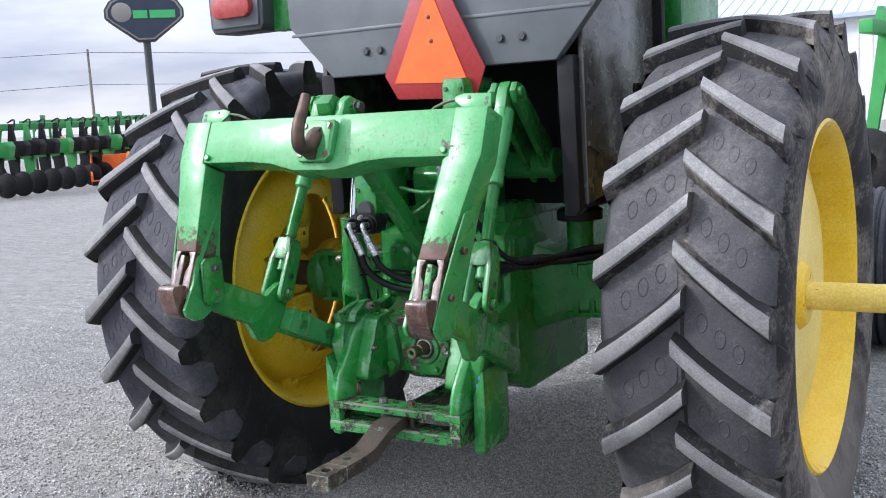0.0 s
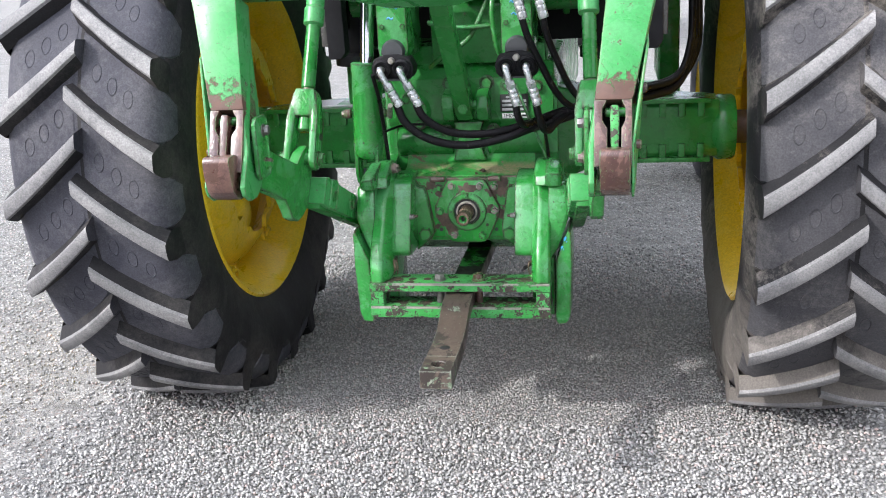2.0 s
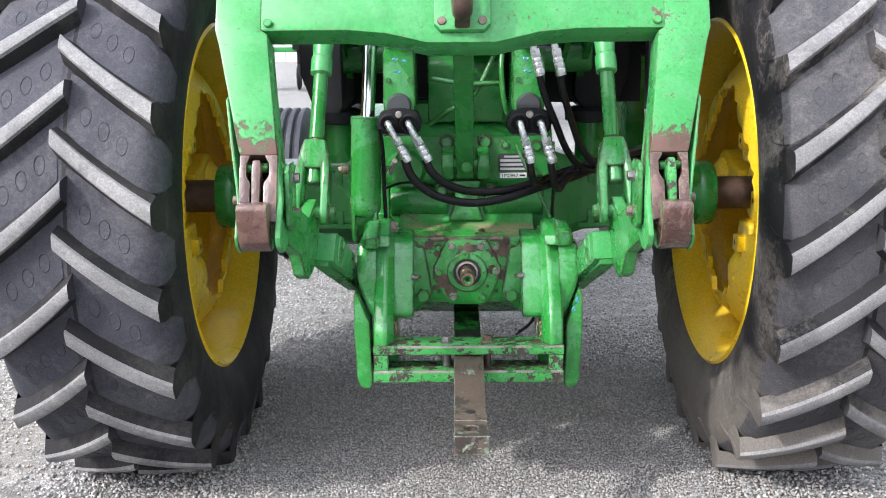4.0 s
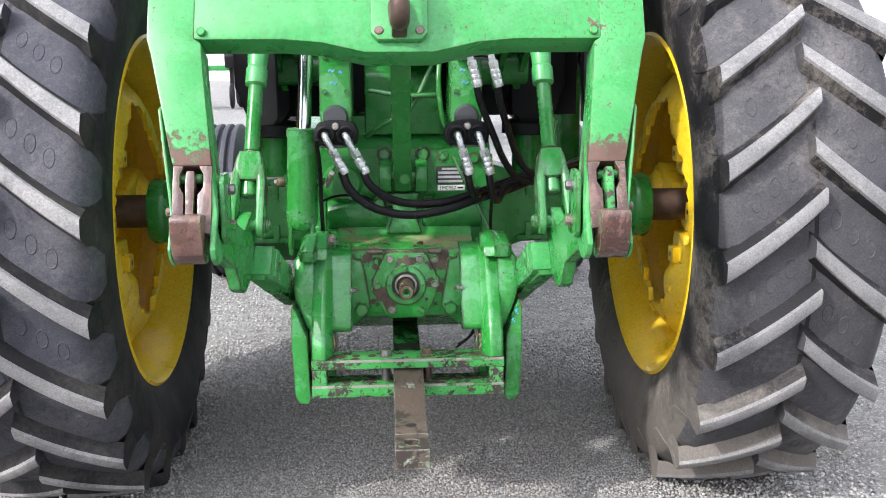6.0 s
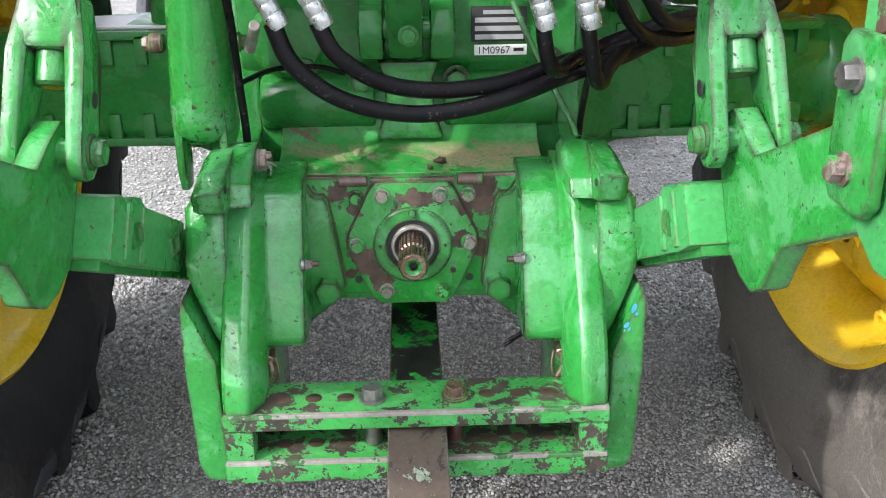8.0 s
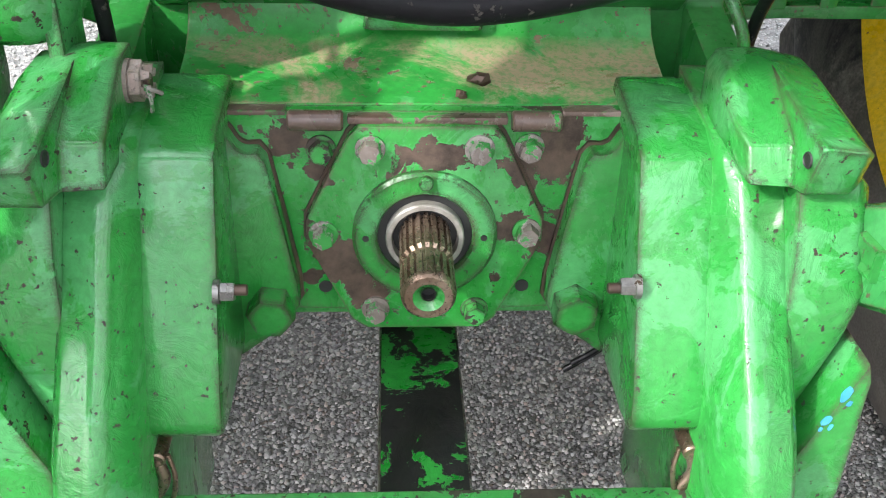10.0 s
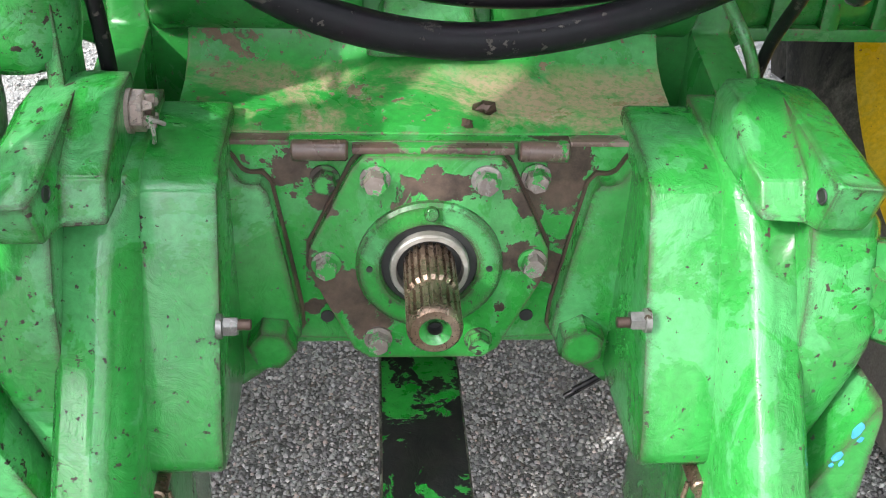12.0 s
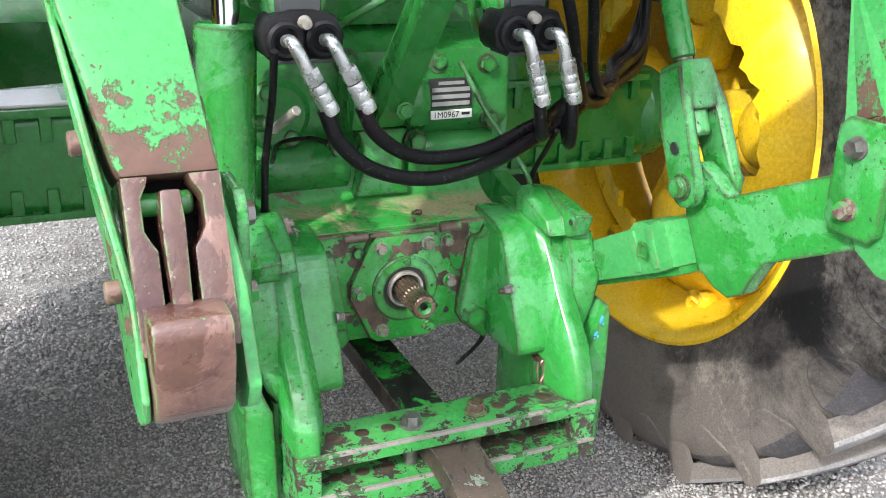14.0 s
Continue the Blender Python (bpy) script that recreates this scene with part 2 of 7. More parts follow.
M_rust = paint("rusty_bare_steel", (0.055, 0.026, 0.019), (0.122, 0.063, 0.046), (0.040, 0.250, 0.066), 0.625, 0.0, 0.28, edges=0.7, under=(0.20, 0.125, 0.098), size=2.8, speck=0.655, patchy=0.85, grime=0.9, rubbed=(0.155, 0.086, 0.066), coat=0.55, peel=0.45)
M_hinge = paint("bare_hinge_steel", (0.085, 0.054, 0.042), (0.17, 0.118, 0.096), (0.022, 0.225, 0.034), 0.525, 0.0, 0.32, edges=0.3, under=(0.022, 0.225, 0.034), size=3.2, speck=0.66, patchy=0.6, grime=0.7, rubbed=(0.26, 0.205, 0.18), coat=0.3, peel=0.3)
M_bolt = paint("half_painted_bolt_steel", (0.16, 0.13, 0.115), (0.27, 0.24, 0.22), (0.022, 0.225, 0.034), 0.500, 0.0, 0.22, under=(0.022, 0.225, 0.034), size=9.0, speck=0.64, patchy=0.5, grime=0.95, rubbed=(0.36, 0.33, 0.31), spec=0.6, coat=0.5)
M_rust_dark = plain("dark_brown_steel", (0.055, 0.035, 0.027), (0.12, 0.075, 0.055), 0.5, 0.45, 20.0, 0.35)
M_drawbar = paint("scuffed_drawbar_steel", (0.066, 0.050, 0.039), (0.115, 0.088, 0.070), (0.32, 0.31, 0.28), 0.570, 0.0, 0.38, edges=0.6, under=(0.05, 0.13, 0.045), size=2.4, speck=0.64, patchy=0.8, rubbed=(0.018, 0.015, 0.013))
M_steel_edge = paint("rubbed_bare_steel", (0.20, 0.185, 0.165), (0.27, 0.255, 0.235), (0.03, 0.20, 0.04), 0.53, 0.0, 0.42, under=(0.04, 0.035, 0.03), size=4.0, speck=0.60, patchy=0.3)
M_spline = plain("oily_shaft_steel", (0.16, 0.105, 0.072), (0.33, 0.25, 0.19), 0.3, 0.8, 45.0, 0.2)
M_nut = paint("pale_rusty_nut_steel", (0.19, 0.135, 0.115), (0.30, 0.235, 0.205), (0.06, 0.04, 0.03), 0.56, 0.0, 0.36, edges=0.8, under=(0.42, 0.37, 0.33), size=7.0, speck=0.64, patchy=0.5, grime=0.8)
M_zinc = paint("grimy_plated_steel", (0.17, 0.165, 0.155), (0.27, 0.265, 0.25), (0.14, 0.10, 0.07), 0.60, 0.0, 0.34, under=(0.06, 0.045, 0.03), size=6.0, speck=0.64, patchy=0.3, grime=0.9, spec=0.5)
M_zinc.node_tree.nodes["Principled BSDF"].inputs["Metallic"].default_value = 0.75
M_bright = plain("bright_hose_fitting", (0.46, 0.47, 0.48), (0.60, 0.61, 0.62), 0.30, 0.80, 14.0, 0.0, 0.0003)
M_chrome = plain("chromed_rod", (0.62, 0.64, 0.68), (0.72, 0.73, 0.76), 0.10, 1.0, 30.0, 0.02, 0.0005)
M_white_seal = plain("pale_seal_ring", (0.20, 0.185, 0.16), (0.36, 0.34, 0.31), 0.42, 0.2, 60.0, 0.2)
M_hose = paint("black_rubber_hose", (0.005, 0.005, 0.006), (0.009, 0.009, 0.010), (0.07, 0.064, 0.056), 0.62, 0.03, 0.36, under=(0.03, 0.027, 0.024), size=5.0, speck=0.65, patchy=0.2)
M_black = plain("black_plastic", (0.008, 0.008, 0.009), (0.016, 0.016, 0.018), 0.5, 0.0, 14.0, 0.2)
# near-black that stands in for shade under the cab and inside the latch slots
M_shade_black = plain("shade_black", (0.006, 0.006, 0.007), (0.012, 0.012, 0.013), 0.7, 0.0, 8.0, 0.1)
M_grey = plain("grey_cab_panel", (0.092, 0.104, 0.112), (0.135, 0.148, 0.156), 0.45, 0.0, 4.0, 0.10)
for q in (M_black, M_shade_black, M_hose):
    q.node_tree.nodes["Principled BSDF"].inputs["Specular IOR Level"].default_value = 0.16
M_shield = plain("brushed_grey_shield", (0.115, 0.112, 0.107), (0.150, 0.145, 0.138), 0.24, 0.55, 2.0, 0.0)
M_charcoal = plain("charcoal_trim", (0.030, 0.033, 0.037), (0.052, 0.056, 0.060), 0.5, 0.0, 6.0, 0.12)
M_orange = plain("fluorescent_orange_sheet", (0.86, 0.095, 0.005), (0.90, 0.125, 0.008), 0.55, 0.0, 12.0, 0.05)
M_red = plain("red_reflective_border", (0.24, 0.010, 0.011), (0.32, 0.018, 0.018), 0.42, 0.0, 60.0, 0.12)
M_lens = plain("red_lamp_lens", (0.26, 0.030, 0.028), (0.36, 0.065, 0.058), 0.2, 0.0, 30.0, 0.05)
M_white = plain("white_label", (0.78, 0.78, 0.74), (0.82, 0.82, 0.80), 0.4, 0.0, 30.0, 0.02)
# print black, also painted on discs as the shade inside holes
M_ink_hole = plain("black_ink_and_hole_shade", (0.012, 0.012, 0.012), (0.02, 0.02, 0.02), 0.5, 0.0, 30.0, 0.02)
M_silver_tag = plain("bare_metal_plate_field", (0.42, 0.43, 0.43), (0.5, 0.5, 0.5), 0.4, 0.6, 60.0, 0.05)
M_blue = plain("blue_paint_marker", (0.03, 0.24, 0.50), (0.06, 0.32, 0.56), 0.4, 0.0, 60.0, 0.05)


def rubber(name, a, b, dust, amount, low=None):
    m = Nodes(name)
    n1 = m.noise(5.0, 6, 0.65)
    n2 = m.noise(60.0, 5, 0.7)
    col = m.mix(m.step(n1, 0.35, 0.7), a, b)
    veil = m.math("ADD", m.math("MULTIPLY", m.noise(2.6, 8, 0.74, distort=0.5), 0.75), m.math("MULTIPLY", n2, 0.25))
    f = m.math("MULTIPLY", m.step(veil, 0.48, 0.66), amount)
    if low:
        # dried mud splashed up from the yard
        sep = m.t.nodes.new("ShaderNodeSeparateXYZ")
        m.link(m.co, sep.inputs[0])
        near = m.step(sep.outputs[2], low[0], low[1])
        f = m.math("MAXIMUM", f, m.math("MULTIPLY", m.step(m.math("ADD", near, m.math("MULTIPLY", m.noise(5.0, 7, 0.72, distort=0.6), 1.2)), 1.0, 1.35), low[2]))
    col = m.mix(f, col, dust)
    grit = m.step(m.noise(210.0, 3, 0.6), 0.3, 0.72, 0.75, 1.25)
    v = m.t.nodes.new("ShaderNodeVectorMath")
    v.operation = "SCALE"
    m.link(col, v.inputs[0])
    m.link(grit, v.inputs["Scale"])
    nrm = m.bump(n2, 0.3, 0.002)
    nrm = m.bump(m.noise(14.0, 5, 0.6), 0.35, 0.006, nrm)
    return m.done(v.outputs[0], m.step(n1, 0.3, 0.7, 0.50, 0.80), nrm, spec=0.22)


M_tyre = rubber("black_tyre_rubber", (0.009, 0.009, 0.010), (0.020, 0.019, 0.020), (0.13, 0.118, 0.105), 0.34)
M_tyre_mud = rubber("muddy_tyre_rubber", (0.009, 0.009, 0.010), (0.021, 0.020, 0.021), (0.30, 0.270, 0.235), 0.75, (0.95, 0.05, 0.40))
M_tread = rubber("dusty_tread_rubber", (0.030, 0.031, 0.040), (0.054, 0.055, 0.066), (0.16, 0.155, 0.155), 0.45)
M_tread_mud = rubber("muddy_tread_rubber", (0.042, 0.042, 0.046), (0.072, 0.071, 0.075), (0.23, 0.215, 0.198), 0.50, (0.60, -0.3, 0.10))
M_lug = rubber("scuffed_lug_faces", (0.125, 0.124, 0.124), (0.205, 0.203, 0.200), (0.37, 0.36, 0.345), 0.60)


def gravel_ground():
    m = Nodes("crushed_stone_ground", 0.9)
    cell = m.voronoi(92.0, "F1", "Color")
    sep = m.t.nodes.new("ShaderNodeSeparateColor")
    m.link(cell, sep.inputs[0])
    ramp = m.mix(sep.outputs[0], (0.185, 0.185, 0.178), (0.40, 0.396, 0.372))
    ramp = m.mix(m.step(sep.outputs[1], 0.84, 0.88), ramp, (0.50, 0.49, 0.465))
    ramp = m.mix(m.step(sep.outputs[2], 0.88, 0.9, 0.0, 0.6), ramp, (0.26, 0.19, 0.16))
    # stone borders drawn darker, the shade between stones put into colour
    edge = m.voronoi(92.0, "DISTANCE_TO_EDGE", "Distance")
    gap = m.step(edge, 0.0, 0.16)
    col = m.mix(gap, (0.180, 0.180, 0.172), ramp)
    # drifts of finer and coarser stone, raked lines
    big = m.noise(0.55, 6, 0.6)
    col = m.mix(m.step(big, 0.35, 0.7, 0.0, 0.35), col, (0.36, 0.362, 0.335))
    drift = m.step(m.noise(9.0, 6, 0.75), 0.32, 0.70, 0.60, 1.04)
    rake = m.step(m.noise(1.6, 5, 0.65, (1.0, 5.0, 1.0)), 0.35, 0.68, 0.86, 1.14)
    v = m.t.nodes.new("ShaderNodeVectorMath")
    v.operation = "SCALE"
    m.link(col, v.inputs[0])
    m.link(m.math("MULTIPLY", drift, rake), v.inputs["Scale"])
    fine = m.noise(240.0, 3, 0.6)
    nrm = m.bump(m.math("ADD", gap, m.math("MULTIPLY", fine, 0.4)), 0.7, 0.006)
    nrm = m.bump(m.noise(22.0, 5, 0.7), 0.5, 0.014, nrm)
    nrm = m.bump(m.noise(3.5, 5, 0.6), 0.5, 0.03, nrm)
    return m.done(v.outputs[0], 0.88, nrm)


def stone_chips():
    m = Nodes("grey_stone_chips", 0.8)
    r = m.random(island=True)
    ramp = m.t.nodes.new("ShaderNodeValToRGB")
    m.link(r, ramp.inputs[0])
    e = ramp.color_ramp.elements
    e[0].position, e[0].color = 0.0, (0.150, 0.150, 0.147, 1)
    e[1].position, e[1].color = 1.0, (0.54, 0.53, 0.50, 1)
    for p, c in ((0.45, (0.300, 0.300, 0.290, 1)), (0.78, (0.42, 0.415, 0.40, 1)), (0.84, (0.42, 0.33, 0.30, 1)), (0.90, (0.48, 0.47, 0.45, 1))):
        k = e.new(p)
        k.color = c
    n = m.noise(160.0, 4, 0.6)
    col = m.mix(m.step(n, 0.4, 0.7, 0.0, 0.35), ramp.outputs[0], (0.42, 0.415, 0.385))
    return m.done(col, 0.8, m.bump(n, 0.35, 0.002))


M_ground = gravel_ground()
M_stone = stone_chips()


# ---- building helpers ----
def smooth_path(pts, per=8):
    """A rounded line through the points."""
    p = [Vector(q) for q in pts]
    p = [p[0] * 2 - p[1]] + p + [p[-1] * 2 - p[-2]]
    out = []
    for i in range(1, len(p) - 2):
        for k in range(per):
            t = k / per
            a, b, c, d = p[i - 1], p[i], p[i + 1], p[i + 2]
            out.append(0.5 * (2 * b + (c - a) * t + (2 * a - 5 * b + 4 * c - d) * t * t + (3 * b - a - 3 * c + d) * t ** 3))
    out.append(p[-2])
    return out


def box(bm, x0, x1, y0, y1, z0, z1, m=None):
    v = [bm.verts.new((x, y, z)) for x in (x0, x1) for y in (y0, y1) for z in (z0, z1)]
    for q in ((0, 1, 3, 2), (4, 6, 7, 5), (0, 4, 5, 1), (2, 3, 7, 6), (0, 2, 6, 4), (1, 5, 7, 3)):
        bm.faces.new([v[i] for i in q])
    if m:
        for k in v:
            k.co = m @ k.co
    return v


def prism(bm, pts, axis, a, b, m=None):
    """A flat outline pushed along an axis. axis x: (y, z) points; y: (x, z); z: (x, y)."""
    def at(p, h):
        return {"x": (h, p[0], p[1]), "y": (p[0], h, p[1]), "z": (p[0], p[1], h)}[axis]
    lo = [bm.verts.new(at(p, a)) for p in pts]
    hi = [bm.verts.new(at(p, b)) for p in pts]
    n = len(pts)
    bm.faces.new(lo)
    bm.faces.new(hi[::-1])
    for i in range(n):
        bm.faces.new((lo[i], hi[i], hi[(i + 1) % n], lo[(i + 1) % n]))
    if m:
        for k in lo + hi:
            k.co = m @ k.co
    return lo + hi


def ring_frame(d):
    d = Vector(d).normalized()
    u = d.cross((0, 0, 1) if abs(d.z) < 0.9 else (1, 0, 0)).normalized()
    return d, u, d.cross(u)


def lathe(bm, prof, p, d, n=32, turn=0.0, close=True):
    """Turns (radius, height) points about the axis through p along d."""
    d, u, v = ring_frame(d)
    p = Vector(p)
    rows = []
    for r, h in prof:
        if r < 1e-6:
            rows.append([bm.verts.new(p + d * h)])
        else:
            rows.append([bm.verts.new(p + d * h + u * r * math.cos(turn + 2 * math.pi * k / n) + v * r * math.sin(turn + 2 * math.pi * k / n)) for k in range(n)])
    for a, b in zip(rows, rows[1:]):
        for k in range(n):
            k2 = (k + 1) % n
            if len(a) == 1 and len(b) > 1:
                bm.faces.new((a[0], b[k2], b[k]))
            elif len(b) == 1 and len(a) > 1:
                bm.faces.new((a[k], a[k2], b[0]))
            elif len(a) > 1:
                bm.faces.new((a[k], a[k2], b[k2], b[k]))
    if close:
        for row in (rows[0], rows[-1]):
            if len(row) > 1:
                bm.faces.new(row)
    return rows


def cyl(bm, p0, p1, r0, r1=None, n=24):
    p0, p1 = Vector(p0), Vector(p1)
    r1 = r0 if r1 is None else r1
    L = (p1 - p0).length
    b = min(0.004, L * 0.2, r0 * 0.2)
    lathe(bm, [(r0 - b, 0), (r0, b), (r1, L - b), (r1 - b, L)], p0, p1 - p0, n)


def hexbolt(bm, p, d, r, h, washer=True):
    """A hexagon head with a round flange under it, its seat at p, as one shell."""
    d, u, v = ring_frame(d)
    p = Vector(p)
    a0, n = random.random(), 24
    hexa = [math.cos(math.pi / 6) / math.cos((2 * math.pi * k / n) % (math.pi / 3) - math.pi / 6) for k in range(n)]
    rings = [(1.25, -0.002, 0), (1.25, 0.2 * h, 0), (1.05, 0.24 * h, 0)] if washer else [(1.0, -0.002, 1)]
    rings += [(1.0, 0.25 * h, 1), (1.0, 0.95 * h, 1), (0.90, 1.12 * h, 0.7)]
    rows = []
    for f, z, k6 in rings:
        rows.append([bm.verts.new(p + d * z + (u * math.cos(a0 + 2 * math.pi * k / n) + v * math.sin(a0 + 2 * math.pi * k / n)) * r * f * (1 + k6 * (hexa[k] - 1))) for k in range(n)])
    for a, b in zip(rows, rows[1:]):
        for k in range(n):
            bm.faces.new((a[k], a[(k + 1) % n], b[(k + 1) % n], b[k]))
    bm.faces.new(rows[0])
    bm.faces.new(rows[-1])


def tube(bm, pts, r, n=10, per=8, caps=True, rads=None):
    path = smooth_path(pts, per) if per else [Vector(q) for q in pts]
    t = (path[1] - path[0]).normalized()
    u = ring_frame(t)[1]
    rows = []
    for i, p in enumerate(path):
        t2 = (path[min(i + 1, len(path) - 1)] - path[max(i - 1, 0)]).normalized()
        u = (u - t2 * u.dot(t2)).normalized()
        v = t2.cross(u)
        rr = r if rads is None else rads[0] + (rads[1] - rads[0]) * i / (len(path) - 1)
        rows.append([bm.verts.new(p + u * rr * math.cos(2 * math.pi * k / n) + v * rr * math.sin(2 * math.pi * k / n)) for k in range(n)])
    for a, b in zip(rows, rows[1:]):
        for k in range(n):
            bm.faces.new((a[k], a[(k + 1) % n], b[(k + 1) % n], b[k]))
    if caps:
        bm.faces.new(rows[0][::-1])
        bm.faces.new(rows[-1])


def loft(bm, secs):
    """Sections (x, [(y, z), ...]) joined across x and closed at both ends."""
    rows = [[bm.verts.new((x, y, z)) for y, z in sec] for x, sec in secs]
    n = len(rows[0])
    for a, b in zip(rows, rows[1:]):
        for k in range(n):
            bm.faces.new((a[k], a[(k + 1) % n], b[(k + 1) % n], b[k]))
    bm.faces.new(rows[0])
    bm.faces.new(rows[-1])


def thing(name, at, label, category, group="", kind=""):
    e = new(name)
    e.location = at
    e.empty_display_size = 0.1
    return tagged(e, label, category, group, kind)


def finish_mesh(name, bm, mats, bevel=0.0, sharp=38.0, segs=2):
    bmesh.ops.recalc_face_normals(bm, faces=bm.faces)
    if bevel:
        edges = [e for e in bm.edges if len(e.link_faces) == 2 and e.calc_face_angle(0) > radians(28)]
        bmesh.ops.bevel(bm, geom=edges, offset=bevel, segments=segs, profile=0.6, affect="EDGES", clamp_overlap=True)
    me = bpy.data.meshes.new(name)
    bm.to_mesh(me)
    bm.free()
    for m in mats if isinstance(mats, (list, tuple)) else [mats]:
        me.materials.append(m)
    me.shade_smooth()
    me.set_sharp_from_angle(angle=radians(sharp))
    return me


def part(name, bm, mat, parent, label="", bevel=0.0, sharp=38.0, segs=2):
    """One mesh object under a thing or under a part."""
    ob = new(name, finish_mesh(name, bm, mat, bevel, sharp, segs))
    ob.parent = parent
    if parent.type == "EMPTY":
        ob.matrix_parent_inverse = Matrix.Translation(-Vector(parent.location))
    if label:
        ob["label"] = label
    return ob


def solid(name, bm, mat, label, category, group="", kind="", bevel=0.0, sharp=38.0):
    """A thing that is a single mesh."""
    return tagged(new(name, finish_mesh(name, bm, mat, bevel, sharp)), label, category, group, kind)


def B():
    return bmesh.new()


# ---- ground ----
def make_ground():
    bm = B()
    xs = [-600, -120, -40, -12, -4, -1.5, 0, 1.5, 4, 12, 40, 120, 600]
    ys = [-400, -80, -20, -5, -2, 0, 1.5, 4, 12, 40, 120, 400, 900]
    g = [[bm.verts.new((x, y, -0.004)) for y in ys] for x in xs]
    for i in range(len(xs) - 1):
        for j in range(len(ys) - 1):
            bm.faces.new((g[i][j], g[i + 1][j], g[i + 1][j + 1], g[i][j + 1]))
    return solid("ground", bm, M_ground, "grey crushed stone yard surface, level and dry", "ground", kind="structure")


make_ground()


def make_stones():
    """Loose chips lying on the yard, thick near the tractor's tail."""
    rng = np.random.default_rng(5)
    base = np.array([(1, 0, 0), (-1, 0, 0), (0, 1, 0), (0, -1, 0), (0, 0, 1), (0, 0, -1)], float)
    tri = np.array([(0, 2, 4), (2, 1, 4), (1, 3, 4), (3, 0, 4), (2, 0, 5), (1, 2, 5), (3, 1, 5), (0, 3, 5)])
    zones = [(-0.75, 0.85, 0.1, 1.25, 0.0078), (-1.6, 1.7, -1.6, 2.2, 0.0115), (-6.0, 2.6, -2.4, 5.2, 0.024)]
    places, sizes = [], []
    for n, (x0, x1, y0, y1, s) in enumerate(zones):
        gx, gy = np.meshgrid(np.arange(x0, x1, s), np.arange(y0, y1, s))
        p = np.stack([gx.ravel(), gy.ravel()], 1) + rng.uniform(-0.48, 0.48, (gx.size, 2)) * s
        for a in zones[:n]:
            p = p[~((p[:, 0] > a[0]) & (p[:, 0] < a[1]) & (p[:, 1] > a[2]) & (p[:, 1] < a[3]))]
        # the zones thin out towards their borders
        if n:
            d = np.minimum(np.minimum(p[:, 0] - x0, x1 - p[:, 0]), np.minimum(p[:, 1] - y0, y1 - p[:, 1]))
            p = p[rng.uniform(0, 1, len(p)) < np.clip(d / (0.7, 2.5)[n - 1], 0.05, (1.0, 0.85)[n - 1])]
        places.append(p)
        sizes.append(np.full(len(p), s * (0.57, 0.60, 0.32)[n]))
    p, s = np.concatenate(places), np.concatenate(sizes)
    n = len(p)
    sc = s[:, None] * rng.uniform(0.62, 1.35, (n, 1)) * rng.uniform(0.6, 1.25, (n, 3))
    near = s < 0.0075
    sc[:, 2] *= np.where(near, 0.85, 0.55)
    v = base[None] * sc[:, None] * rng.uniform(0.7, 1.25, (n, 6, 1))
    a, t = rng.uniform(0, 6.283, n), rng.normal(0, 0.45, n)
    ct, st = np.cos(t)[:, None], np.sin(t)[:, None]
    y, z = v[:, :, 1] * ct - v[:, :, 2] * st, v[:, :, 1] * st + v[:, :, 2] * ct
    ca, sa = np.cos(a)[:, None], np.sin(a)[:, None]
    out = np.stack([v[:, :, 0] * ca - y * sa, v[:, :, 0] * sa + y * ca, z], 2)
    out[:, :, 0] += p[:, 0, None]
    out[:, :, 1] += p[:, 1, None]
    out[:, :, 2] += (rng.uniform(-0.0012, 0.0035, n) * np.where(near, 1.7, 1.0) - 0.001)[:, None]
    me = bpy.data.meshes.new("gravel")
    faces = (tri[None] + (np.arange(n) * 6)[:, None, None]).reshape(-1, 3)
    me.vertices.add(n * 6)
    me.vertices.foreach_set("co", out.reshape(-1))
    me.loops.add(faces.size)
    me.loops.foreach_set("vertex_index", faces.ravel().astype(np.int32))
    me.polygons.add(len(faces))
    me.polygons.foreach_set("loop_start", (np.arange(len(faces)) * 3).astype(np.int32))
    me.update(calc_edges=True)
    me.materials.append(M_stone)
    return tagged(new("gravel", me), "loose grey crushed stone chips spread over the yard", "gravel", kind="stuff")


# ---- rear wheels ----
AX_Y, AX_Z = 0.597, 0.883
R_LUG = 0.938
LUGS = 22


def tyre_point(cx, u, r, phi):
    """A point of a tyre, u across from its middle, pressed flat where it meets the ground."""
    y, z = AX_Y - r * math.cos(phi), AX_Z + r * math.sin(phi)
    x = u
    if z < 0.10:
        x *= 1.0 + 0.05 * (0.10 - max(z, -0.08)) / 0.18
    if z < 0.0:
        z *= 0.06
    return Vector((cx + x, y, z))


TYRE_PROFILE = [(0.195, 0.586), (0.218, 0.584), (0.228, 0.602), (0.242, 0.64), (0.257, 0.70), (0.260, 0.755), (0.255, 0.80), (0.242, 0.842), (0.218, 0.868), (0.18, 0.880), (0.09, 0.886), (0.0, 0.888)]


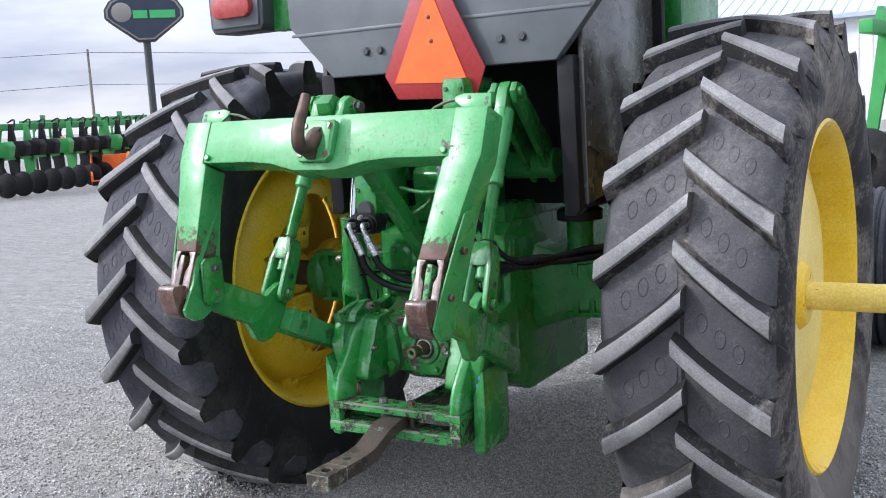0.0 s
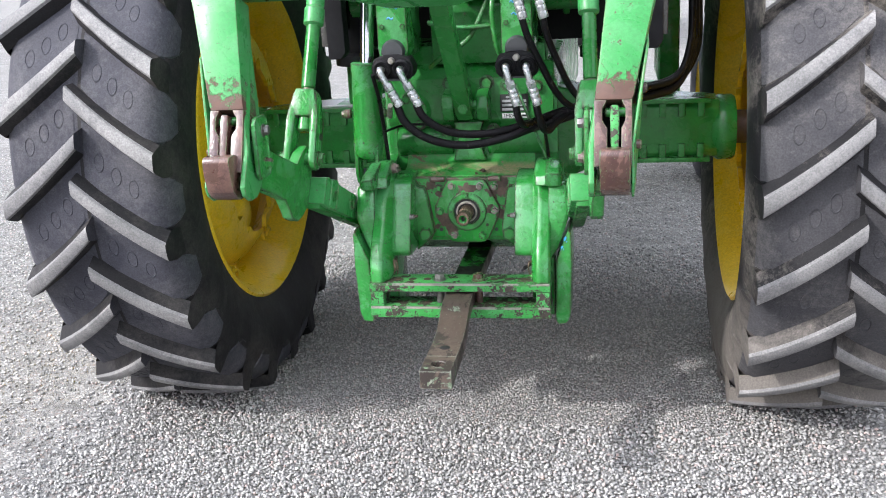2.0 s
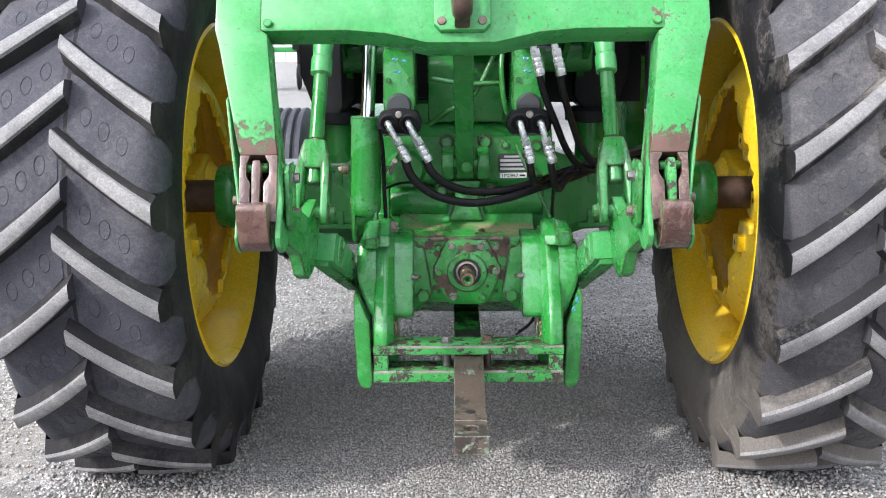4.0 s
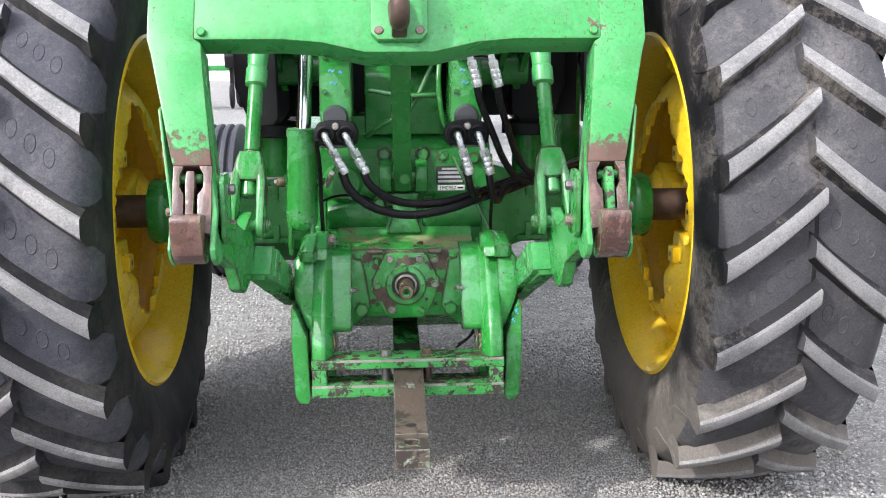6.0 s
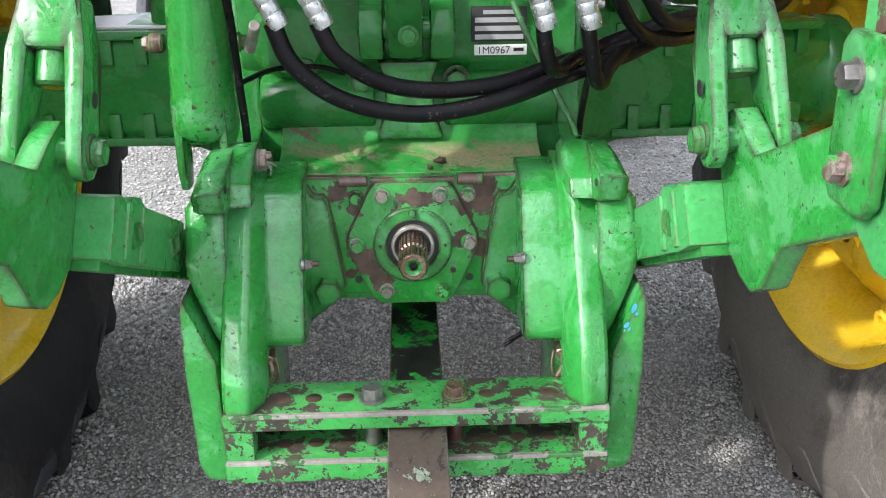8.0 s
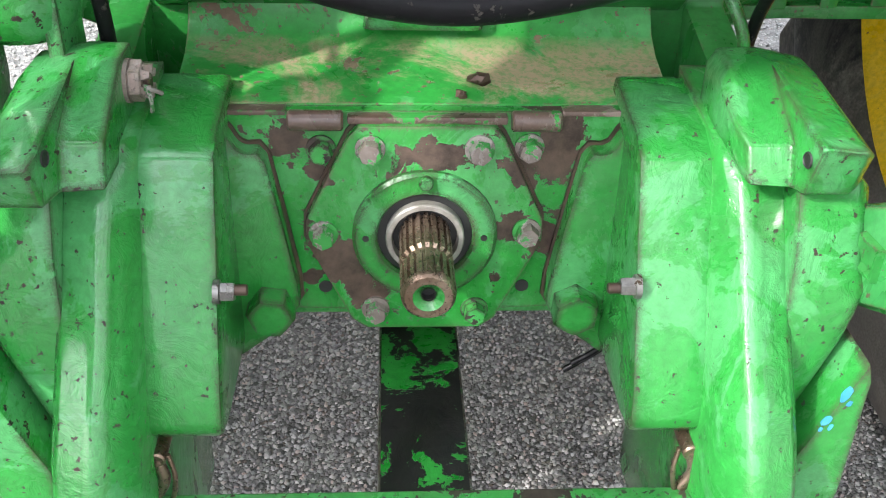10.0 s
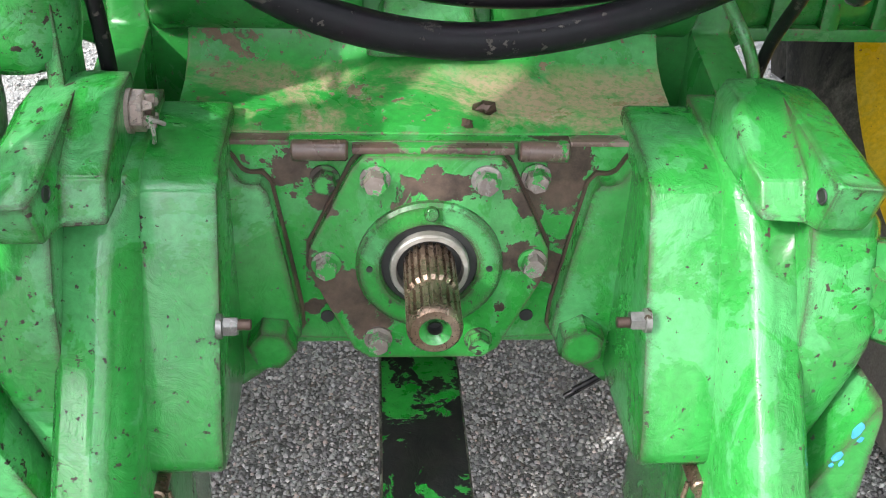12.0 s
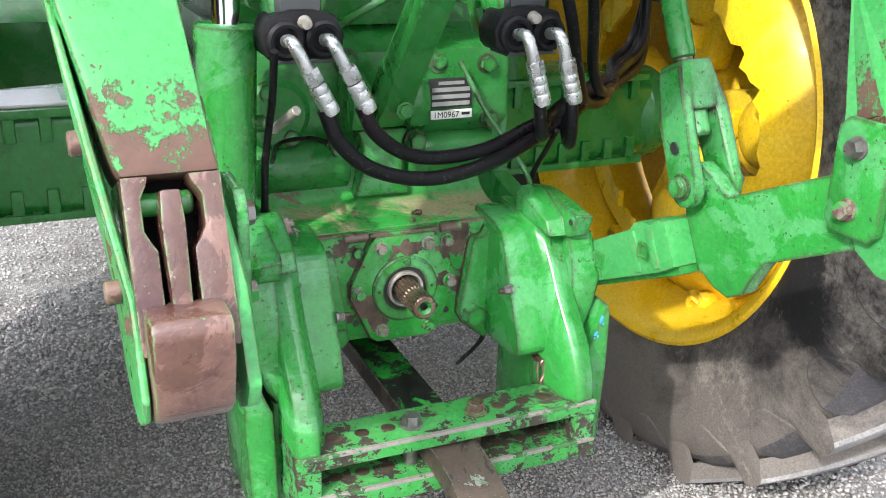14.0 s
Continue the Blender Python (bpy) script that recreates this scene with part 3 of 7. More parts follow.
def make_tyre(cx, phase, parent):
    """Carcass, staggered bars and the moulded ovals between them."""
    bm = B()
    prof = TYRE_PROFILE + [(-u, r) for u, r in TYRE_PROFILE[-2::-1]]
    n = 120
    rows = [[bm.verts.new(tyre_point(cx, u, r, 2 * math.pi * k / n)) for u, r in prof] for k in range(n)]
    for k in range(n):
        a, b = rows[k], rows[(k + 1) % n]
        for j in range(len(prof) - 1):
            f = bm.faces.new((a[j], b[j], b[j + 1], a[j + 1]))
            f.material_index = 1 if abs(prof[j][0]) < 0.05 and prof[j][1] > 0.8 else 0
    pitch = 2 * math.pi / LUGS
    for s in (-1, 1):
        for k in range(LUGS):
            ph0 = phase + pitch * (k + (0.5 if s > 0 else 0.0))
            st = []
            for i in range(9):
                w = i / 8
                u = -0.014 + 0.252 * w
                ph = ph0 - 0.215 * (1.16 * w - 0.16 * w * w)
                half = 0.0185 + 0.004 * w
                top = R_LUG - 0.012 * w * w
                floor = 0.880 - 0.04 * max(0, w - 0.8)
                st.append((u, ph, half, top, floor))
            st.append((0.244, ph0 - 0.215 - 0.004, 0.030, 0.872, 0.83))
            st.append((0.249, ph0 - 0.215 - 0.010, 0.044, 0.800, 0.79))
            ring = []
            for i, (u, ph, half, top, floor) in enumerate(st):
                flare = 0.017
                slant = 0.80 if i < 9 else 1.0
                dt = half / slant / top
                db = (half + flare) / slant / top
                soft = min(0.011, 0.4 * (top - floor))
                ring.append([bm.verts.new(tyre_point(cx, s * u, r, ph + d)) for r, d in ((floor, -db), (top - soft, -dt * 1.06), (top - 0.2 * soft, -dt * 0.86), (top, -dt * 0.55), (top, dt * 0.55), (top - 0.2 * soft, dt * 0.86), (top - soft, dt * 1.06), (floor, db))])
            for i, (a, b) in enumerate(zip(ring, ring[1:])):
                for j in range(7):
                    f = bm.faces.new((a[j], b[j], b[j + 1], a[j + 1]))
                    # flanks take the sidewall rubber: less dust, and undercut shade put into colour
                    f.material_index = 2 if 0 < j < 6 and i < 8 else 0
            for end in (ring[0], ring[-1]):
                bm.faces.new(end).material_index = 1
            # dusty tongue between two bars, rounded where it runs over the shoulder
            pad = []
            for w in (0.10, 0.30, 0.50, 0.70, 0.84):
                pad.append((-0.014 + 0.252 * w, 0.8905 - 0.006 * w, ph0 - 0.215 * (1.16 * w - 0.16 * w * w), 0.112 if w > 0.2 else 0.10))
            e = ph0 - 0.215
            pad += [(0.222, 0.8705, e + 0.015, 0.106), (0.2405, 0.851, e + 0.005, 0.094), (0.2515, 0.825, e, 0.076), (0.2585, 0.795, e, 0.052), (0.2605, 0.778, e, 0.022)]
            rows = []
            for u, r, ph, half in pad:
                c = ph + pitch * 0.5
                rows.append([bm.verts.new(tyre_point(cx, s * u * (0.985 if k in (0, 4) else 1.0), r - (0.007 if k in (0, 4) else 0.0), c + half * f)) for k, f in enumerate((-1.0, -0.90, 0.0, 0.90, 1.0))])
            for i, (a, b) in enumerate(zip(rows, rows[1:])):
                for j in range(4):
                    bm.faces.new((a[j], b[j], b[j + 1], a[j + 1])).material_index = 1 if i < (8 if cx < 0 else 6) else 0
            bm.faces.new(rows[-1]).material_index = 0
            # moulded ovals
            for q, w in enumerate((0.24, 0.44, 0.64)):
                u, ph = 0.240 * w, ph0 - 0.215 * (1.16 * w - 0.16 * w * w) + pitch * 0.46
                loop_o, loop_i, loop_m = [], [], []
                for g in range(14):
                    t = 2 * math.pi * g / 14
                    for rad, lst, h in ((1.0, loop_o, 0.0), (0.84, loop_m, 0.0026), (0.68, loop_i, 0.0)):
                        lst.append(bm.verts.new(tyre_point(cx, s * (u + 0.0170 * rad * math.cos(t)), 0.8890 - 0.006 * w + h, ph + 0.034 * rad * math.sin(t))))
                for g in range(14):
                    h = (g + 1) % 14
                    for la, lb in ((loop_o, loop_m), (loop_m, loop_i)):
                        bm.faces.new((la[g], la[h], lb[h], lb[g])).material_index = 1
    return part("tyre", bm, [M_tyre_mud, M_tread_mud, M_lug] if cx > 0 else [M_tyre, M_tread, M_lug], parent, "black ribbed rubber tractor tyre with dusty worn bars", sharp=34)


def make_wheel(name, cx, side, phase):
    """side: +1 where the outer face looks to +x."""
    w = thing(name, (cx, AX_Y, 0), "large rear tractor tyre on a yellow cast wheel, standing on gravel", "wheel", "rear wheels")
    make_tyre(cx, phase, w)
    bm = B()
    half = [(0.578, 0.226), (0.588, 0.220), (0.585, 0.206), (0.560, 0.196), (0.550, 0.14), (0.524, 0.095), (0.505, 0.03)]
    inner = [(0.494, 0.03), (0.498, 0.06), (0.514, 0.105), (0.536, 0.145), (0.546, 0.195), (0.570, 0.221)]
    prof = [(r, -h) for r, h in half] + half[::-1] + inner[::-1] + [(r, -h) for r, h in inner] + [(0.578, -0.226)]
    lathe(bm, prof, (cx, AX_Y, AX_Z), (side, 0, 0), 72, close=False)
    rim = part("rim", bm, M_yellow, w, "yellow painted steel rim", sharp=50)
    # coned cast centre, bulging inwards, with a ragged hole round the axle
    bm = B()
    o = 0.03 * side
    cone = [(0.548, 0.205), (0.520, 0.190), (0.474, 0.156), (0.462, 0.134), (0.415, 0.092), (0.375, 0.068), (0.0, 0.058)]
    segs = 96
    rows = []
    for k in range(segs):
        a = 2 * math.pi * k / segs
        hole = 0.325 + 0.030 * math.cos(4 * a) + (0.022 if k % 12 in (2, 3, 7) else 0.0) - (0.012 if k % 12 in (4, 8) else 0.0)
        line = [(r or hole, d) for r, d in cone]
        line += [(r + 0.004, d + 0.018) for r, d in line[::-1]]
        rows.append([bm.verts.new((cx - side * (0.226 - d), AX_Y + r * math.cos(a), AX_Z + r * math.sin(a))) for r, d in line])
    n = len(rows[0])
    for k in range(segs):
        a, b = rows[k], rows[(k + 1) % segs]
        for q in range(n):
            bm.faces.new((a[q], b[q], b[(q + 1) % n], a[(q + 1) % n]))
    back = B()
    lathe(back, [(0.09, 0.0), (0.40, 0.0), (0.47, -0.030), (0.50, -0.030), (0.50, -0.045), (0.46, -0.045), (0.39, -0.016), (0.09, -0.016)], (cx + side * 0.135, AX_Y, AX_Z), (side, 0, 0), 48, close=False)
    part("outer_disc", back, M_yellow_pale, w, "yellow outer wheel disc", sharp=40)
    part("cast_centre", bm, M_yellow, w, "yellow coned cast wheel centre with a ragged opening", sharp=40)
    petal = [(0.10, 0.062), (0.19, 0.078), (0.25, 0.108), (0.31, 0.112), (0.355, 0.092), (0.378, 0.050)]
    petal = petal + [(r, -t) for r, t in petal[::-1]]
    for k in range(4):
        m = Matrix.Translation((cx, AX_Y, AX_Z)) @ Matrix.Rotation(math.pi * k / 2, 4, "X")
        # cast lobe reaching the cone, with a round swelling and a square pad
        bm = B()
        prism(bm, petal, "x", -side * 0.020, -side * 0.092, m)
        lobe = part("lobe", bm, M_yellow, w, bevel=0.016, segs=3)
        bm = B()
        lathe(bm, [(0.085, -0.01), (0.082, 0.012), (0.060, 0.030), (0.030, 0.038), (0.0, 0.040)], m @ Vector((-side * 0.090, 0.290, 0.0)), (-side, 0, 0), 28, close=False)
        part("swelling", bm, M_yellow, lobe, sharp=60)
        bm = B()
        box(bm, min(-side * 0.080, -side * 0.118), max(-side * 0.080, -side * 0.118), 0.150, 0.205, -0.030, 0.030, m)
        part("pad", bm, M_yellow, lobe, bevel=0.006)
        # dark brown disc, the shade of the hole put into its colour
        bm = B()
        lathe(bm, [(0.0, 0.0006), (0.008, 0.0006), (0.0095, 0.0)], m @ Vector((-side * 0.1185, 0.178, 0.0)), (-side, 0, 0), 14)
        part("pad_hole", bm, M_rust_dark, lobe)
    bm = B()
    c = (cx + o, AX_Y, AX_Z)
    lathe(bm, [(0.058, -0.10), (0.095, -0.095), (0.112, -0.03), (0.15, 0.02), (0.165, 0.05), (0.13, 0.09), (0.108, 0.115), (0.095, 0.128), (0.058, 0.128)], c, (side, 0, 0), 40)
    part("hub", bm, M_yellow, w, "yellow cast hub clamped on the bar axle", sharp=45)
    # forked clamp lugs on the barrel
    for k in range(8):
        a = 2 * math.pi * (k + 0.5) / 8 + 0.12
        m = Matrix.Translation((cx - side * 0.075, AX_Y, AX_Z)) @ Matrix.Rotation(a, 4, "X")
        bm = B()
        prism(bm, [(0.470, -0.020), (0.480, -0.034), (0.528, -0.040), (0.528, 0.040), (0.480, 0.034), (0.470, 0.020), (0.488, 0.012), (0.494, 0.0), (0.488, -0.012)], "x", -0.026, 0.026, m)
        part("clamp_lug", bm, M_yellow, rim, bevel=0.006)
        bm = B()
        tube(bm, [m @ Vector((-side * 0.028, 0.500, -0.020)), m @ Vector((-side * 0.036, 0.488, -0.006)), m @ Vector((-side * 0.034, 0.494, 0.014)), m @ Vector((-side * 0.028, 0.512, 0.026))], 0.0065, 8, 4)
        part("clip", bm, M_yellow, rim)
    # bar axle end
    bm = B()
    cyl(bm, (cx + side * 0.15, AX_Y, AX_Z), (cx + side * 0.43, AX_Y, AX_Z), 0.047, n=28)
    part("axle_end", bm, M_yellow_pale, w, "yellow painted axle end with bare chips")
    return w


make_wheel("rear_wheel", 1.058, 1, 0.172)
make_wheel("rear_wheel", -1.045, -1, 0.183)

# ---- tractor ----
tractor = thing("tractor", (0, 1.2, 0), "large green farm tractor seen from its tail, parked on gravel", "tractor")


def tpart(name, bm, mat=None, label="", bevel=0.004, sharp=38.0, parent=None):
    return part(name, bm, mat or M_green, parent or tractor, label, bevel, sharp)


# rear axle housings, ribbed, with end flanges and the bar axle
for s in (-1, 1):
    bm = B()
    secs = [(0.24, 0.155, 0.17), (0.34, 0.125, 0.135), (0.40, 0.108, 0.118), (0.62, 0.100, 0.108), (0.79, 0.088, 0.094)]
    rows = []
    for x, hy, hz in secs:
        rows.append([bm.verts.new((s * x, AX_Y + a * hy, AX_Z + 0.01 + b * hz)) for a, b in ((-1, -0.7), (-0.8, -1), (0.8, -1), (1, -0.7), (1, 0.7), (0.8, 1), (-0.8, 1), (-1, 0.7))])
    for a, b in zip(rows, rows[1:]):
        for k in range(8):
            bm.faces.new((a[k], a[(k + 1) % 8], b[(k + 1) % 8], b[k]))
    bm.faces.new(rows[0])
    bm.faces.new(rows[-1])
    housing = tpart("axle_housing", bm, M_green, "green cast axle housing with ribs", 0.006)
    for z in (-0.098, 0.098):
        bm = B()
        box(bm, min(s * 0.38, s * 0.76), max(s * 0.38, s * 0.76), AX_Y - 0.114, AX_Y - 0.08, AX_Z + 0.01 + z - 0.008, AX_Z + 0.01 + z + 0.008)
        part("rib", bm, M_green, housing, bevel=0.003)
    for k in range(6):
        for z0, z1 in ((0.045, 0.100), (-0.095, -0.045)):
            x = s * (0.42 + 0.062 * k)
            bm = B()
            box(bm, x - 0.011, x + 0.011, AX_Y - 0.116 + 0.010 * k / 5, AX_Y - 0.08, AX_Z + 0.01 + z0, AX_Z + 0.01 + z1)
            part("rib", bm, M_green, housing, bevel=0.003)
    bm = B()
    lathe(bm, [(0.058, -0.02), (0.090, -0.02), (0.106, 0.0), (0.110, 0.008), (0.110, 0.050), (0.104, 0.060), (0.075, 0.063), (0.058, 0.063)], (s * 0.785, AX_Y, AX_Z), (s, 0, 0), 40)
    tpart("axle_flange", bm, M_green, bevel=0)
    bm = B()
    cyl(bm, (s * 0.70, AX_Y, AX_Z), (s * 1.04, AX_Y, AX_Z), 0.056, n=28)
    tpart("bar_axle", bm, M_rust_dark, "bare brown steel bar axle", 0)

# main rear housing
bm = B()
prism(bm, [(0.245, 0.60), (0.245, 0.86), (0.262, 0.96), (0.240, 0.985), (0.240, 1.12), (0.30, 1.16), (0.95, 1.16), (0.95, 0.52), (0.40, 0.52)], "x", -0.265, 0.265)
tpart("rear_housing", bm, M_green, "green cast transmission housing", 0.012)
bm = B()
prism(bm, [(0.27, 1.16), (0.25, 1.34), (0.33, 1.42), (0.95, 1.42), (0.95, 1.16)], "x", -0.115, 0.115)
tpart("upper_housing", bm, M_green, bevel=0.012)
bm = B()
box(bm, -0.24, 0.24, 0.30, 0.9, 1.10, 1.22)
tpart("rockshaft_case", bm, M_green, bevel=0.02)
for s in (-1, 1):
    bm = B()
    x0, x1 = sorted((s * 0.055, s * 0.235))
    cyl(bm, (x0, 0.262, 0.918), (x1, 0.262, 0.918), 0.046, n=28)
    tpart("cross_tube", bm, M_green, bevel=0, sharp=50)
    bm = B()
    prism(bm, [(0.10, 0.845), (0.245, 0.88), (0.265, 1.10), (0.30, 1.10), (0.30, 0.60), (0.16, 0.64)], "x", s * 0.238, s * 0.275)
    tpart("side_web", bm, M_green, bevel=0.006)
bm = B()
prism(bm, [(-0.055, 0.865), (0.055, 0.865), (0.040, 0.905), (0.036, 0.96), (0.05, 0.99), (-0.05, 0.99), (-0.036, 0.96), (-0.040, 0.905)], "y", 0.205, 0.26)
tpart("centre_web", bm, M_green_cast, bevel=0.010)

# top deck of the shaft case
bm = B()
prism(bm, [(0.120, 0.63), (0.120, 0.838), (0.165, 0.843), (0.198, 0.850), (0.220, 0.861), (0.233, 0.876), (0.241, 0.900), (0.245, 0.935), (0.27, 0.95), (0.27, 0.60)], "x", -0.205, 0.205)
case = tpart("shaft_case", bm, M_green_deck, "green case top with dust and bare patches", 0.003, 50)
for s in (-1, 1):
    bm = B()
    prism(bm, [(0.1205, 0.63), (0.1205, 0.8375), (0.152, 0.8415), (0.158, 0.838), (0.158, 0.63)], "x", *sorted((s * 0.2045, s * 0.239)))
    part("case_shoulder", bm, M_green_deck, case, bevel=0.002)
# rear cover plate
bm = B()
prism(bm, [(-0.20, 0.836), (0.20, 0.836), (0.20, 0.80), (0.175, 0.655), (0.15, 0.646), (0.06, 0.642), (0.04, 0.626), (-0.04, 0.626), (-0.06, 0.642), (-0.15, 0.646), (-0.175, 0.655), (-0.20, 0.80)], "y", 0.108, 0.122)
cover = tpart("rear_cover", bm, M_green_cover, "green cover plate with paint flaked to bare metal", 0.002)
for x0, x1 in ((-0.110, -0.066), (0.068, 0.108)):
    bm = B()
    cyl(bm, (x0, 0.101, 0.831), (x1, 0.101, 0.831), 0.0085, n=16)
    part("hinge_pin", bm, M_hinge, cover, "rusty hinge roll")
bm = B()
box(bm, -0.063, 0.065, 0.098, 0.110, 0.8285, 0.8350)
part("hinge_strip", bm, M_hinge, cover, bevel=0.002)
# six-sided bearing plate
SZ = 0.730
bm = B()
HEX = [(-0.054, 0.829), (0.054, 0.829), (0.063, 0.819), (0.099, 0.744), (0.100, 0.722), (0.063, 0.642), (0.050, 0.632), (-0.050, 0.632), (-0.063, 0.642), (-0.100, 0.722), (-0.099, 0.744), (-0.063, 0.819)]
prism(bm, HEX, "y", 0.094, 0.1085)
gasket = B()
prism(gasket, [(x * 1.025, 0.7305 + (z - 0.7305) * 1.022) for x, z in HEX], "y", 0.1050, 0.1083)
plate = tpart("bearing_plate", bm, M_green_cover, "six-sided green bearing plate, partly bare", 0.002)
bm = B()
lathe(bm, [(0.040, 0), (0.061, 0), (0.061, 0.004), (0.058, 0.0065), (0.042, 0.0065), (0.040, 0.004), (0.040, -0.004)], (0, 0.094, SZ), (0, -1, 0), 40, close=False)
part("raised_ring", bm, M_green_cast, plate, sharp=30)
# black disc: the bore's inner shade is painted, not deep
bm = B()
lathe(bm, [(0.0, -0.004), (0.046, -0.004), (0.046, 0.0005), (0.0, 0.0005)], (0, 0.094, SZ), (0, -1, 0), 32, close=False)
part("bore", bm, M_ink_hole, plate)
bm = B()
lathe(bm, [(0.0272, -0.002), (0.0272, 0.006), (0.0282, 0.0085), (0.0318, 0.0085), (0.0330, 0.007), (0.0330, -0.002)], (0, 0.093, SZ), (0, -1, 0), 36, close=False)
part("seal_ring", bm, M_white_seal, plate, "pale grey seal ring")
for x, z, shiny in ((-0.045, 0.810, 1), (0.043, 0.810, 1), (-0.085, 0.731, 1), (0.086, 0.733, 1), (-0.042, 0.654, 1), (0.045, 0.653, 0)):
    bm = B()
    hexbolt(bm, (x, 0.094, z), (0, -1, 0), 0.0098, 0.012)
    part("bolt", bm, M_bolt if shiny else M_green_worn, plate)
for x, z in ((-0.085, 0.803), (0.085, 0.805)):
    bm = B()
    hexbolt(bm, (x, 0.108, z), (0, -1, 0), 0.0098, 0.012)
    part("bolt", bm, M_green_worn if x < 0 else M_bolt, cover)
# holes as flat black discs, their shade put into the colour
for x, z, r in ((-0.086, 0.668, 0.006), (0.088, 0.668, 0.006)):
    bm = B()
    lathe(bm, [(0.0, 0.0012), (r, 0.0012), (r, 0)], (x, 0.108, z), (0, -1, 0), 14)
    part("hole", bm, M_ink_hole, cover)
for a, r in ((0.2, 0.0028), (2.95, 0.0028)):
    bm = B()
    lathe(bm, [(0.0, 0.0012), (r, 0.0012), (r, 0)], (0.0505 * math.cos(a), 0.0875, SZ + 0.0505 * math.sin(a) - 0.01), (0, -1, 0), 10)
    part("hole", bm, M_ink_hole, plate)
bm = B()
cyl(bm, (0, 0.090, 0.783), (0, 0.082, 0.783), 0.006, n=12)
part("stud", bm, M_green_cast, plate)

part("gasket", gasket, M_rust_dark, plate, "dark gasket edge round the plate")
for x0, x1 in ((-0.198, -0.112), (0.110, 0.198)):
    bm = B()
    box(bm, x0, x1, 0.1065, 0.1205, 0.8325, 0.8368)
    part("joint_strip", bm, M_hinge, cover, "brown dirty joint", bevel=0.001)

# clods of dried mud left on the case top
for cx0, cy0, cz0, r0 in ((0.046, 0.152, 0.8435, 0.0085), (0.029, 0.130, 0.8400, 0.0050)):
    bm = B()
    rng = random.Random(int(cx0 * 1000))
    lathe(bm, [(0.0, -r0 * 0.3), (r0 * 0.9, -r0 * 0.2), (r0, r0 * 0.3), (r0 * 0.6, r0 * 0.8), (0.0, r0 * 0.95)], (cx0, cy0, cz0), (0.1, 0.1, 1), 9, close=False)
    for v in bm.verts:
        v.co += Vector((rng.uniform(-1, 1) * 1.7, rng.uniform(-1, 1), rng.uniform(-0.5, 0.6))) * r0 * 0.30
    solid("mud_clod", bm, M_rust_dark, "small brown clod of dried mud on the green case", "dirt", "mud clods")

# splined output shaft
bm = B()
NS = 20


def spline_ring(y, deep):
    out = []
    for k in range(NS):
        for f, r in ((-0.30, 0.0218), (0.22, 0.0218), (0.30, 0.0218 - deep), (0.62, 0.0218 - deep)):
            a = 2 * math.pi * (k + f) / NS
            out.append(bm.verts.new((r * math.cos(a), y, SZ + r * math.sin(a))))
    return out


rows = [spline_ring(0.096, 0.003), spline_ring(0.0465, 0.003), spline_ring(0.044, 0.0005), spline_ring(0.038, 0.0005), spline_ring(0.0355, 0.003), spline_ring(0.006, 0.003)]
for q in (rows[2], rows[3]):
    for v in q:
        d = Vector((v.co.x, 0, v.co.z - SZ)).normalized() * 0.0185
        v.co.x, v.co.z = d.x, SZ + d.z
for a, b in zip(rows, rows[1:]):
    for k in range(NS * 4):
        bm.faces.new((a[k], a[(k + 1) % (NS * 4)], b[(k + 1) % (NS * 4)], b[k]))
shaft = tpart("output_shaft", bm, M_spline, "brown oily splined output shaft", 0, 25)
bm = B()
lathe(bm, [(0.0215, -0.0065), (0.0212, -0.003), (0.0185, 0.0), (0.0122, 0.0), (0.0105, -0.0015)], (0, 0.0, SZ), (0, -1, 0), 32, close=False)
part("shaft_end", bm, M_spline, shaft)
bm = B()
lathe(bm, [(0.0124, 0.0003), (0.0105, -0.0012), (0.0060, -0.006), (0.0055, -0.006)], (0, 0, SZ), (0, -1, 0), 24, close=False)
part("centre_bore", bm, M_green_cast, shaft, "green painted centre bore")
# bottom painted black for the shade down the bore
bm = B()
lathe(bm, [(0.0, -0.0125), (0.0058, -0.0125), (0.0058, -0.004)], (0, 0, SZ), (0, -1, 0), 16, close=False)
part("bore_bottom", bm, M_ink_hole, shaft)


